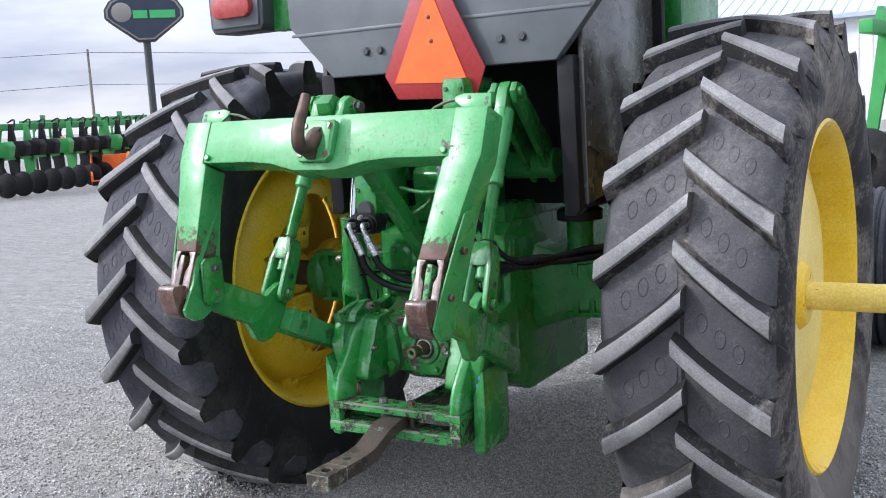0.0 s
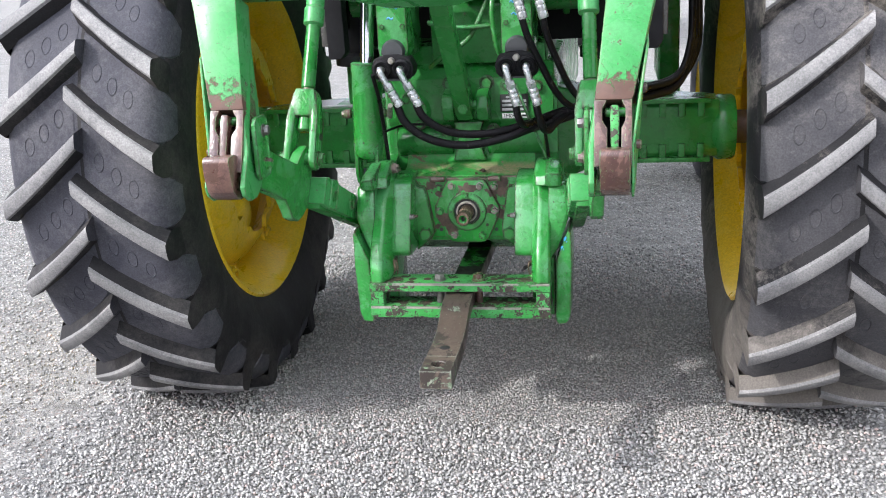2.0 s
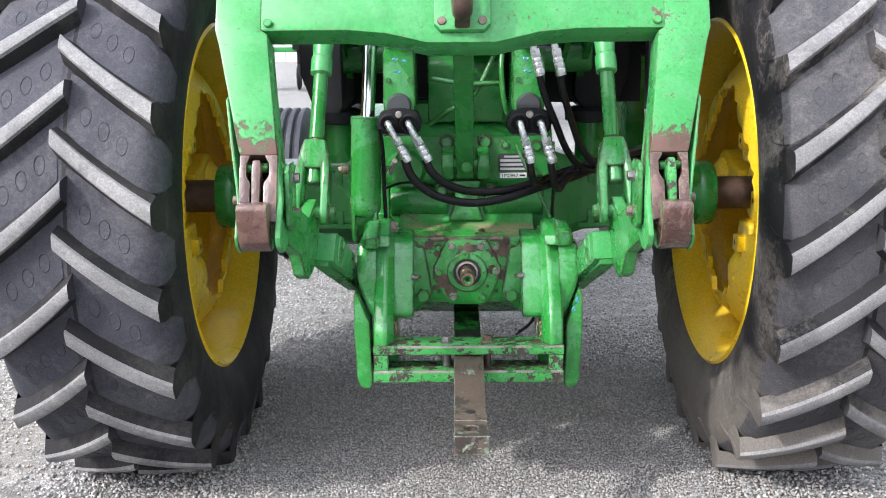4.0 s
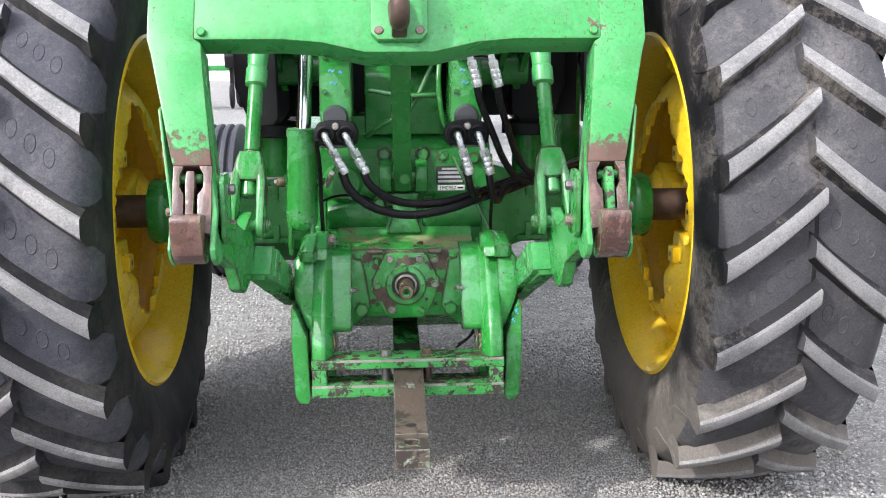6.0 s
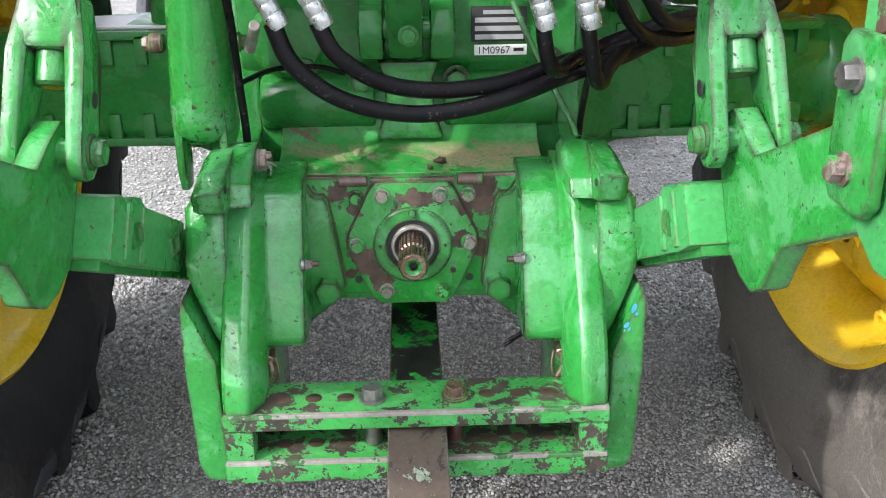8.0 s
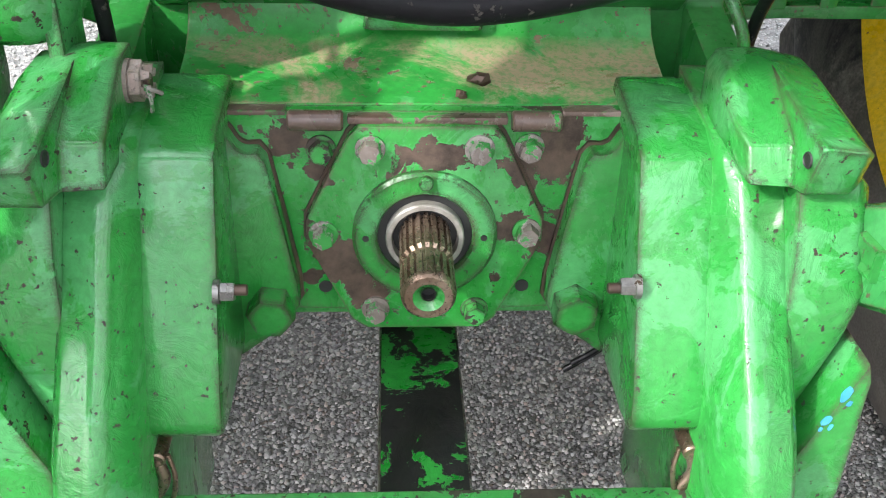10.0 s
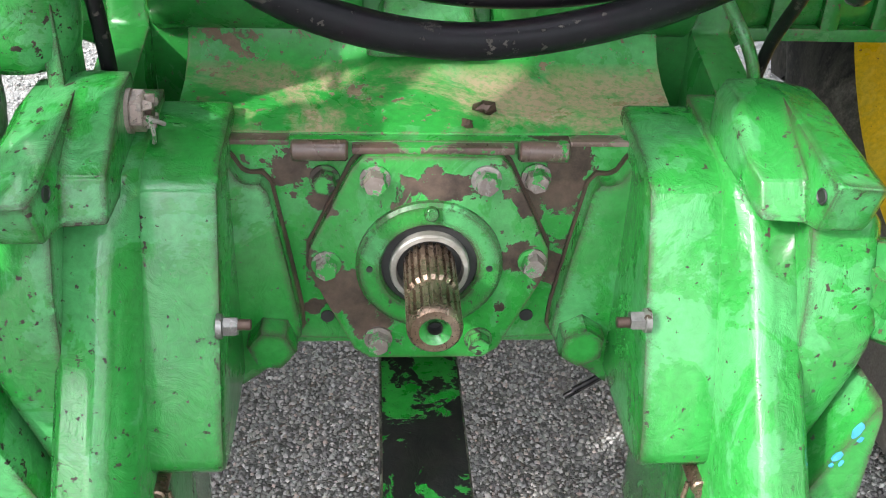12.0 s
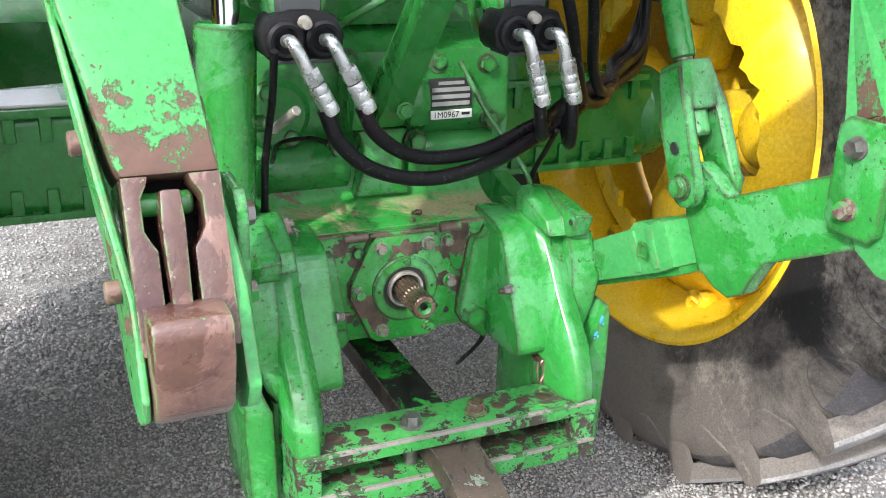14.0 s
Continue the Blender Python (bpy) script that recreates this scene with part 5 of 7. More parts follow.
bm = B()
W = 0.575
under = [(0.475, 1.466), (0.455, 1.464), (0.27, 1.464), (0.18, 1.456), (0.08, 1.432)]
prism(bm, [(HX - 0.47, 1.608), (HX + 0.47, 1.608)] + [(HX + x, z) for x, z in under] + [(HX - x, z) for x, z in under[::-1]], "y", H_Y, H_Y + 0.088)
hpart("top_beam", bm, None, "pale green hollow cross beam with rust spots")
for s in (-1, 1):
    def X(pts):
        return [(HX + s * a, b) for a, b in pts]
    bm = B()
    prism(bm, X([(0.468, 1.609), (W, 1.609), (W, 1.466), (0.564, 1.426), (0.512, 1.18), (0.507, 1.165), (0.421, 1.165), (0.424, 1.18), (0.448, 1.406), (0.452, 1.456), (0.468, 1.466)]), "y", H_Y - 0.003, H_Y + 0.092)
    leg = hpart("leg", bm, M_green_leg, "tapered pale green leg, lower end bare and rusty", 0.006)
    # latch opening: wide and round above, a narrow slot below
    for a0, a1 in ((0.421, 0.4515), (0.4820, 0.507)):
        bm = B()
        inn, out = (a1, a0) if a0 < 0.45 else (a0, a1)
        bow = 0.0115 if a0 < 0.45 else -0.0095
        prism(bm, X([(out, 1.1655), (inn - bow * 0.1, 1.1655), (inn - bow * 0.4, 1.157), (inn - bow, 1.146), (inn - bow, 1.118), (inn - bow * 0.5, 1.108), (inn, 1.100), (inn, 1.022), (inn + bow * 0.6, 1.016), (out, 1.010)]), "y", H_Y - 0.003, H_Y + 0.105)
        part("jaw_plate", bm, M_rust, leg, "rusty bare jaw plate", bevel=0.003)
    # near-black sheet behind the slot, painting the shade inside it
    bm = B()
    prism(bm, X([(0.440, 1.1655), (0.500, 1.1655), (0.500, 1.0), (0.440, 1.0)]), "y", H_Y + 0.060, H_Y + 0.085)
    part("jaw_back", bm, M_shade_black, leg, bevel=0)
    bm = B()
    prism(bm, X([(0.4585, 1.152), (0.4765, 1.152), (0.4785, 1.122), (0.4765, 1.030), (0.4600, 1.030), (0.4570, 1.122)]), "y", H_Y - 0.010, H_Y + 0.04)
    part("latch", bm, M_rust if s < 0 else M_green_worn, leg, "worn latch lever", bevel=0.004)
    bm = B()
    cyl(bm, (HX + s * 0.445, H_Y + 0.025, 1.142), (HX + s * 0.498, H_Y + 0.025, 1.142), 0.011, n=16)
    part("latch_pivot", bm, M_green_cast, leg)
    # hook
    bm = B()
    prism(bm, [(H_Y - 0.050, 1.040), (H_Y - 0.020, 1.052), (H_Y + 0.03, 1.058), (H_Y + 0.06, 1.0), (H_Y + 0.065, 0.962), (H_Y + 0.040, 0.950), (H_Y + 0.008, 0.952), (H_Y - 0.012, 0.962), (H_Y - 0.040, 0.998), (H_Y - 0.054, 1.028)], "x", HX + s * 0.434, HX + s * 0.503)
    part("hook", bm, M_rust, leg, "rusty worn lower hook", bevel=0.007)
    for a0, a1 in ((0.409, 0.4225), (0.505, 0.5125)):
        bm = B()
        prism(bm, [(H_Y + 0.006, 1.30), (H_Y + 0.088, 1.36), (H_Y + 0.12, 1.08), (H_Y + 0.11, 0.998), (H_Y + 0.080, 0.962), (H_Y + 0.045, 0.948), (H_Y + 0.008, 0.954), (H_Y - 0.010, 0.972), (H_Y - 0.006, 1.0), (H_Y + 0.004, 1.06), (H_Y + 0.004, 1.20)], "x", HX + s * a0, HX + s * a1)
        for v in bm.verts:
            if v.co.z > 1.17:
                v.co.x += s * (0.020 if v.co.z < 1.25 else 0.034)
        part("side_plate", bm, M_green_hitch, leg, bevel=0.004)
    for a0, a1, dy, z, r in ((0.520, 0.542, 0.05, 1.205, 0.012), (0.512, 0.528, 0.04, 1.07, 0.011)):
        bm = B()
        cyl(bm, (HX + s * a0, H_Y + dy, z), (HX + s * a1, H_Y + dy, z), r, n=16)
        part("pin", bm, M_rust, leg)
    bm = B()
    cyl(bm, (HX + s * 0.452, H_Y + 0.004, 1.481), (HX + s * 0.452, H_Y - 0.010, 1.481), 0.010, n=14)
    part("weld_stud", bm, M_green_hitch, leg)
    # latch handle plate on top
    bm = B()
    prism(bm, X([(0.559, 1.622), (0.474, 1.616), (0.439, 1.643), (0.436, 1.658), (0.464, 1.668), (0.554, 1.664)]), "y", H_Y + 0.040, H_Y + 0.047)
    tag = hpart("latch_handle", bm, None, "thin green handle plate", 0.002)
    # handle holes painted as black discs, dark as the shade in them
    for hx, hz in ((0.542, 1.648), (0.542, 1.634), (0.484, 1.654)):
        bm = B()
        lathe(bm, [(0.0, 0.001), (0.0055, 0.001), (0.006, 0)], (HX + s * hx, H_Y + 0.040, hz), (0, -1, 0), 10)
        part("hole", bm, M_ink_hole, tag)
    bm = B()
    box(bm, min(HX + s * 0.464, HX + s * 0.534), max(HX + s * 0.464, HX + s * 0.534), H_Y + 0.03, H_Y + 0.07, 1.606, 1.62)
    part("handle_foot", bm, M_green_hitch, tag, bevel=0.003)
    bm = B()
    tube(bm, [(HX + s * 0.439, H_Y + 0.045, 1.651), (HX + s * 0.394, H_Y + 0.05, 1.644), (HX + s * 0.349, H_Y + 0.06, 1.626), (HX + s * 0.329, H_Y + 0.09, 1.601)], 0.0045, 8)
    part("rod", bm, M_rust, tag, "thin rusty bent rod")
# centre plate, bent hook and pin lugs
bm = B()
prism(bm, [(HX - 0.065, 1.571), (HX - 0.060, 1.586), (HX + 0.060, 1.586), (HX + 0.066, 1.571), (HX + 0.066, 1.471), (HX + 0.050, 1.454), (HX - 0.050, 1.454), (HX - 0.066, 1.471)], "y", H_Y - 0.020, H_Y + 0.004)
cpl = hpart("hook_plate", bm, None, "green bolted hook plate with bare rusty spots", 0.004)
for dx in (-0.047, 0.047):
    for z in (1.566, 1.476):
        bm = B()
        lathe(bm, [(0.0, 0.004), (0.009, 0.0035), (0.011, 0)], (HX + dx, H_Y - 0.020, z), (0, -1, 0), 14)
        part("rivet", bm, M_rust, cpl)
bm = B()
tube(bm, [(HX, H_Y - 0.020, 1.536), (HX, H_Y - 0.045, 1.491), (HX, H_Y - 0.085, 1.481), (HX, H_Y - 0.105, 1.526), (HX, H_Y - 0.100, 1.586), (HX, H_Y - 0.096, 1.636)], 0.020, 14, 6, rads=(0.026, 0.016))
part("bent_hook", bm, M_rust_dark, cpl, "dark rusty upright hook")
bm = B()
prism(bm, [(H_Y - 0.06, 1.466), (H_Y - 0.02, 1.456), (H_Y - 0.02, 1.566), (H_Y - 0.045, 1.536)], "x", HX - 0.018, HX + 0.018)
part("hook_web", bm, M_rust_dark, cpl, bevel=0.006)
for dx0, dx1 in ((-0.062, -0.028), (0.030, 0.064)):
    bm = B()
    prism(bm, [(H_Y + 0.01, 1.601), (H_Y + 0.105, 1.601), (H_Y + 0.10, 1.656), (H_Y + 0.075, 1.684), (H_Y + 0.035, 1.684), (H_Y + 0.010, 1.656)], "x", HX + dx0, HX + dx1)
    hpart("pin_lug", bm, None, "", 0.008)
bm = B()
cyl(bm, (HX - 0.075, H_Y + 0.055, 1.651), (HX + 0.085, H_Y + 0.055, 1.651), 0.019, n=20)
hexbolt(bm, (HX + 0.080, H_Y + 0.055, 1.651), (1, 0, 0), 0.018, 0.016)
hpart("cross_pin", bm, M_green_worn, "chipped cross pin with a nut", 0)

hitch.rotation_euler = (radians(-H_LEAN), 0, 0)

# ---- valve stacks, couplers and hoses ----
def valve(x, name, lean, back, lift=0.0):
    bm = B()
    prism(bm, [(x - 0.042, 1.205), (x + 0.040, 1.205), (x + 0.046, 1.235), (x + 0.043, 1.40), (x + 0.036, 1.43), (x - 0.038, 1.43), (x - 0.044, 1.40), (x - 0.046, 1.235)], "y", back - 0.015, back + 0.20)
    v = tpart(name, bm, M_green_cast, "green remote valve body with two hose couplers", 0.006)
    bm = B()
    prism(bm, [(x - 0.050, 1.150), (x + 0.050, 1.150), (x + 0.060, 1.160), (x + 0.064, 1.185), (x + 0.052, 1.212), (x + 0.018, 1.222), (x - 0.018, 1.222), (x - 0.052, 1.212), (x - 0.064, 1.185), (x - 0.060, 1.160)], "y", back - 0.044, back + 0.020)
    part("coupler_block", bm, M_black, v, "black coupler block", bevel=0.006)
    bm = B()
    prism(bm, [(x - 0.046, 1.146), (x + 0.046, 1.146), (x + 0.040, 1.153), (x - 0.040, 1.153)], "y", back - 0.054, back + 0.010)
    part("coupler_lip", bm, M_charcoal, v, bevel=0.003)
    bm = B()
    lathe(bm, [(0.0, 0.0), (0.030, 0.0), (0.036, 0.012), (0.036, 0.10)], (x, back - 0.03, 1.228), (0, 1, 0), 24, close=False)
    part("cap", bm, M_charcoal, v)
    bm = B()
    lathe(bm, [(0.0, 0.016), (0.008, 0.014), (0.011, 0.0)], (x, back - 0.050, 1.205), (0, -1, 0), 14, close=False)
    part("pale_knob", bm, M_white_seal, v)
    for q in (-1, 1):
        bm = B()
        lathe(bm, [(0.0, -0.004), (0.016, -0.004), (0.019, 0.006), (0.024, 0.009), (0.0285, 0.005), (0.0285, -0.02)], (x + q * 0.029, back - 0.050, 1.180), (0, -1, 0), 24, close=False)
        part("coupler_ring", bm, M_black, v)
        p = Vector((x + q * 0.029, back - 0.055, 1.180))
        e = p + Vector((lean, -0.036, -0.085))
        bm = B()
        tube(bm, [p, p + Vector((0, -0.030, 0.002)), p + Vector((lean * 0.25, -0.038, -0.020)), p + Vector((lean * 0.5, -0.038, -0.045))], 0.0098, 12, 5)
        part("elbow", bm, M_bright, v, "bright plated elbow fitting")
        bm = B()
        lathe(bm, [(0.0142, 0), (0.0142, 0.020), (0.0125, 0.023)], p + Vector((lean * 0.45, -0.038, -0.036)), (lean, 0, -0.085), 6)
        lathe(bm, [(0.0125, 0.0), (0.0142, 0.005), (0.0142, 0.012), (0.0132, 0.014), (0.0142, 0.016), (0.0142, 0.028), (0.0132, 0.030), (0.0142, 0.032), (0.0142, 0.044), (0.0126, 0.050)], p + Vector((lean * 0.70, -0.038, -0.058)), (lean, 0, -0.085), 16)
        part("ferrule", bm, M_bright, v)
    for k, (dx, dz) in enumerate(((-0.028, 1.395), (0.028, 1.395), (-0.03, 1.30), (0.032, 1.30))):
        bm = B()
        hexbolt(bm, (x + dx, back - 0.015, dz), (0, -1, 0), 0.008, 0.006, washer=False)
        part("bolt", bm, M_green_cast, v)
    for dx, dz, w in ((-0.010, 1.356, 0.016), (0.016, 1.352, 0.010), (-0.004, 1.322, 0.020)):
        bm = B()
        tube(bm, [(x + dx - w / 2, back - 0.0148, dz), (x + dx - w / 6, back - 0.0150, dz + 0.005), (x + dx + w / 6, back - 0.0150, dz - 0.001), (x + dx + w / 2, back - 0.0148, dz + 0.004)], 0.0022, 6, 4)
        part("paint_mark", bm, M_blue, v, "blue paint marker stroke")
    if lift:
        for ob in [v] + list(v.children):
            ob.data.transform(Matrix.Translation((0, 0, lift)))
    return v


valve(-0.192, "remote_valve", 0.046, 0.075)
valve(0.176, "remote_valve", 0.026, 0.055)
valve(0.203, "remote_valve", 0.022, 0.060, 0.240)


def hose(name, pts, r=0.0125, mat=None, label="black rubber hydraulic hose with scuffs"):
    bm = B()
    tube(bm, pts, r, 12, 8)
    return part(name, bm, mat or M_hose, tractor, label, sharp=60)


hose("hydraulic_hose", [(-0.176, -0.016, 1.085), (-0.152, -0.018, 1.030), (-0.09, -0.008, 0.980), (0.01, 0.006, 0.955), (0.12, 0.02, 0.968), (0.22, 0.05, 0.996), (0.30, 0.09, 1.012), (0.40, 0.16, 1.035), (0.53, 0.260, 1.040), (0.64, 0.360, 1.060), (0.685, 0.420, 1.160), (0.690, 0.440, 1.34), (0.685, 0.460, 1.62)], 0.0122)
hose("hydraulic_hose", [(-0.118, -0.016, 1.085), (-0.095, -0.016, 1.042), (-0.04, 0.0, 1.002), (0.03, 0.018, 0.985), (0.12, 0.035, 0.988), (0.22, 0.07, 1.010), (0.31, 0.10, 1.026), (0.41, 0.17, 1.048), (0.53, 0.280, 1.046), (0.64, 0.380, 1.066), (0.697, 0.440, 1.166), (0.702, 0.460, 1.34), (0.697, 0.480, 1.62)], 0.0118)
hose("hydraulic_hose", [(0.173, -0.036, 1.085), (0.178, -0.036, 1.050), (0.188, -0.024, 1.022), (0.205, 0.002, 1.013), (0.228, 0.035, 1.020), (0.29, 0.10, 1.032), (0.42, 0.18, 1.055), (0.53, 0.300, 1.040), (0.64, 0.400, 1.060), (0.709, 0.460, 1.160), (0.714, 0.480, 1.34), (0.709, 0.500, 1.62)], 0.0105)
hose("hydraulic_hose", [(0.231, -0.036, 1.085), (0.238, -0.034, 1.045), (0.249, -0.016, 1.004), (0.264, 0.014, 0.993), (0.280, 0.05, 1.006), (0.325, 0.11, 1.028), (0.43, 0.18, 1.045), (0.53, 0.260, 1.066), (0.64, 0.360, 1.086), (0.685, 0.420, 1.186), (0.690, 0.440, 1.34), (0.685, 0.460, 1.62)], 0.0105)
hose("hydraulic_hose", [(0.196, -0.031, 1.325), (0.212, -0.024, 1.265), (0.244, -0.006, 1.19), (0.285, 0.03, 1.10), (0.335, 0.08, 1.045), (0.42, 0.15, 1.03), (0.53, 0.280, 1.060), (0.64, 0.380, 1.080), (0.697, 0.440, 1.180), (0.702, 0.460, 1.34), (0.697, 0.480, 1.62)], 0.0100)
hose("hydraulic_hose", [(0.254, -0.031, 1.325), (0.266, -0.022, 1.265), (0.292, 0.008, 1.19), (0.325, 0.05, 1.11), (0.370, 0.09, 1.06), (0.45, 0.17, 1.05), (0.53, 0.300, 1.066), (0.64, 0.400, 1.086), (0.709, 0.460, 1.186), (0.714, 0.480, 1.34), (0.709, 0.500, 1.62)], 0.0100)
hose("steel_line", [(0.150, 0.215, 1.10), (0.185, 0.18, 1.02), (0.218, 0.135, 0.955), (0.243, 0.106, 0.905), (0.252, 0.112, 0.85)], 0.005, M_green_cast, "thin green steel line")
hose("breather_hose", [(0.250, 0.03, 1.01), (0.250, 0.065, 0.965), (0.2525, 0.106, 0.915), (0.254, 0.125, 0.86), (0.254, 0.13, 0.80)], 0.005, None, "thin black breather hose")
hose("wire_harness", [(-0.245, 0.0, 1.17), (-0.240, 0.04, 1.09), (-0.242, 0.085, 0.99), (-0.241, 0.106, 0.91), (-0.243, 0.122, 0.84)], 0.006, None, "thin black wire harness")
hose("wire_harness", [(-0.238, 0.06, 0.99), (-0.20, 0.16, 0.99), (-0.14, 0.20, 0.985), (-0.10, 0.22, 0.97)], 0.004, None, "thin black wire harness")
for pts in ([(-0.11, 0.20, 1.16), (-0.06, 0.16, 1.20), (0.02, 0.15, 1.25), (0.07, 0.16, 1.34), (0.10, 0.18, 1.42)], [(-0.10, 0.15, 1.30), (0.0, 0.13, 1.285), (0.10, 0.15, 1.285)], [(0.105, 0.12, 1.40), (0.10, 0.09, 1.32), (0.112, 0.10, 1.22), (0.14, 0.14, 1.17)]):
    hose("steel_line", pts, 0.0075, M_green_cast, "green painted steel oil line")
bm = B()
cyl(bm, (-0.225, 0.10, 1.03), (-0.205, 0.03, 1.075), 0.008, n=12)
tpart("sensor_plug", bm, M_white_seal, "small pale sensor plug", 0)

# upper valve body in the middle
bm = B()
prism(bm, [(-0.06, 1.40), (0.09, 1.40), (0.105, 1.46), (0.075, 1.50), (0.02, 1.51), (-0.075, 1.49), (-0.09, 1.44)], "y", 0.10, 0.34)
upper = tpart("control_valve", bm, M_green_cast, "green lobed control valve casting", 0.014)
bm = B()
prism(bm, [(0.085, 1.42), (0.23, 1.42), (0.235, 1.56), (0.20, 1.585), (0.115, 1.58), (0.085, 1.55)], "y", 0.16, 0.40)
part("valve_block", bm, M_green_cast, upper, bevel=0.010)
bm = B()
prism(bm, [(-0.245, 1.43), (-0.145, 1.43), (-0.150, 1.475), (-0.24, 1.475)], "y", 0.0, 0.12)
part("port_block", bm, M_green_cast, upper, bevel=0.006)
bm = B()
lathe(bm, [(0.0, 0.0), (0.028, 0.0), (0.034, 0.01), (0.034, 0.05)], (-0.215, -0.02, 1.462), (0, 1, 0), 8)
part("dust_cap", bm, M_charcoal, upper, "dark octagonal dust cap")
for x, y, z in ((-0.05, 0.10, 1.47), (0.03, 0.10, 1.48), (0.07, 0.10, 1.43), (-0.03, 0.10, 1.42), (0.10, 0.16, 1.55), (0.21, 0.16, 1.55), (0.21, 0.16, 1.45)):
    bm = B()
    hexbolt(bm, (x, y, z), (0, -1, 0), 0.014, 0.012)
    part("bolt", bm, M_green_cast, upper)
bm = B()
lathe(bm, [(0.0, 0.03), (0.016, 0.026), (0.020, 0.0)], (-0.10, 0.14, 1.47), (-1, -0.3, 0.3), 16, close=False)
part("fitting", bm, M_green_cast, upper)

# top link bracket and the hanging centre bar
for s in (-1, 1):
    bm = B()
    prism(bm, [(0.24, 0.985), (0.165, 1.00), (0.150, 1.035), (0.158, 1.075), (0.20, 1.09), (0.24, 1.095)], "x", s * 0.034 - 0.002, s * 0.072 - 0.002)
    br = tpart("link_bracket", bm, M_green, "green cast top link bracket", 0.010)
    for x, z, r in ((0.058, 1.105, 0.019), (0.075, 0.955, 0.017)):
        bm = B()
        hexbolt(bm, (s * x, 0.242, z), (0, -1, 0), r, 0.020)
        part("bolt", bm, M_green_cast, br)
tl0, tl1 = Vector((-0.004, 0.165, 1.045)), Vector((HX, -0.345, 1.60))
tl = link_pose(tl0, tl1, 1)
tln = (tl1 - tl0).length
bm = B()
prism(bm, [(-0.040, -0.026), (-0.040, 0.020), (-0.020, 0.036), (0.060, 0.036), (0.10, 0.028), (tln - 0.08, 0.028), (tln, 0.036), (tln + 0.03, 0.020), (tln + 0.03, -0.020), (tln, -0.036), (tln - 0.08, -0.028), (0.10, -0.028), (0.03, -0.036)], "y", -0.027, 0.027, tl)
cb = tpart("top_link", bm, M_green, "dark green top link between case and hitch", 0.010)
bm = B()
cyl(bm, (-0.075, 0.175, 1.045), (0.072, 0.175, 1.045), 0.016, n=16)
hexbolt(bm, (-0.0, 0.104, 1.045), (0, -1, 0), 0.012, 0.006)
part("link_pin", bm, M_green, cb)

# nameplate and label
bm = B()
box(bm, 0.0985, 0.186, 0.234, 0.2385, 1.013, 1.067)
npl = tpart("nameplate", bm, M_ink_hole, "black maker's plate with pale fields", 0.001)
for z, h in ((1.0465, 0.0075), (1.0335, 0.0075), (1.0205, 0.0075)):
    bm = B()
    box(bm, 0.1045, 0.180, 0.2325, 0.2345, z - h / 2, z + h / 2)
    part("field", bm, M_silver_tag, npl)
bm = B()
box(bm, 0.117, 0.168, 0.2325, 0.2345, 1.0555, 1.0615)
part("maker_bar", bm, M_silver_tag, npl)
bm = B()
box(bm, 0.1035, 0.186, 0.2335, 0.2385, 0.992, 1.008)
lab = tpart("serial_label", bm, M_white, "white label with black writing", 0.0005)
fc = bpy.data.curves.new("lettering", "FONT")
fc.body = "1M0967"
fc.size = 0.0160
fc.extrude = 0.0003
fo = bpy.data.objects.new("lettering", fc)
bpy.context.collection.objects.link(fo)
bpy.context.view_layer.update()
fm = bpy.data.meshes.new_from_object(fo.evaluated_get(bpy.context.evaluated_depsgraph_get()))
bpy.data.objects.remove(fo)
fm.transform(Matrix.Translation((0.1075, 0.2330, 0.9945)) @ Matrix.Rotation(radians(90), 4, "X"))
fm.materials.clear()
fm.materials.append(M_ink_hole)
letters = new("lettering", fm)
letters.parent = lab
bm = B()
box(bm, 0.165, 0.181, 0.2322, 0.2336, 0.998, 1.003)
part("printed_bar", bm, M_ink_hole, lab)
bm = B()
lathe(bm, [(0.0, 0.006), (0.010, 0.006), (0.012, 0.0), (0.019, 0.0), (0.020, -0.004)], (0.118, 0.238, 1.095), (0, -1, 0), 18, close=False)
tpart("drain_plug", bm, M_green_cast, bevel=0)
for x, z in ((-0.20, 1.06), (-0.16, 0.98), (0.215, 1.09), (0.225, 0.985)):
    bm = B()
    hexbolt(bm, (x, 0.240, z), (0, -1, 0), 0.015, 0.014)
    tpart("housing_bolt", bm, M_green_cast, bevel=0)
bm = B()
lathe(bm, [(0.0, 0.012), (0.050, 0.012), (0.056, 0.006), (0.062, 0.0)], (-0.185, 0.240, 1.02), (0, -1, 0), 28, close=False)
tpart("side_cover", bm, M_green, bevel=0)

# ---- cab tail, sign and lamp ----
bm = B()
prism(bm, [(-0.56, 2.25), (-0.545, 1.90), (-0.36, 1.705), (0.535, 1.705), (0.70, 1.90), (0.72, 2.25)], "y", 0.14, 0.19)
tail = tpart("tail_panel", bm, M_grey, "grey painted cab tail panel", 0.010)
for x, z in ((-0.20, 1.79), (-0.14, 1.79), (0.34, 1.79), (0.42, 1.79)):
    bm = B()
    hexbolt(bm, (x, 0.14, z), (0, -1, 0), 0.013, 0.010)
    part("bolt", bm, M_charcoal, tail)
bm = B()
box(bm, -0.535, 0.66, 0.136, 0.142, 1.864, 1.876)
part("crease", bm, M_grey, tail, bevel=0.005)
# wall sheet whose near-black colour paints the shade under the cab
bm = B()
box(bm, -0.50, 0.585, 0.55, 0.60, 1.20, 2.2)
tpart("cab_firewall", bm, M_shade_black, "near-black sheet with the shade under the cab put into its colour", 0)
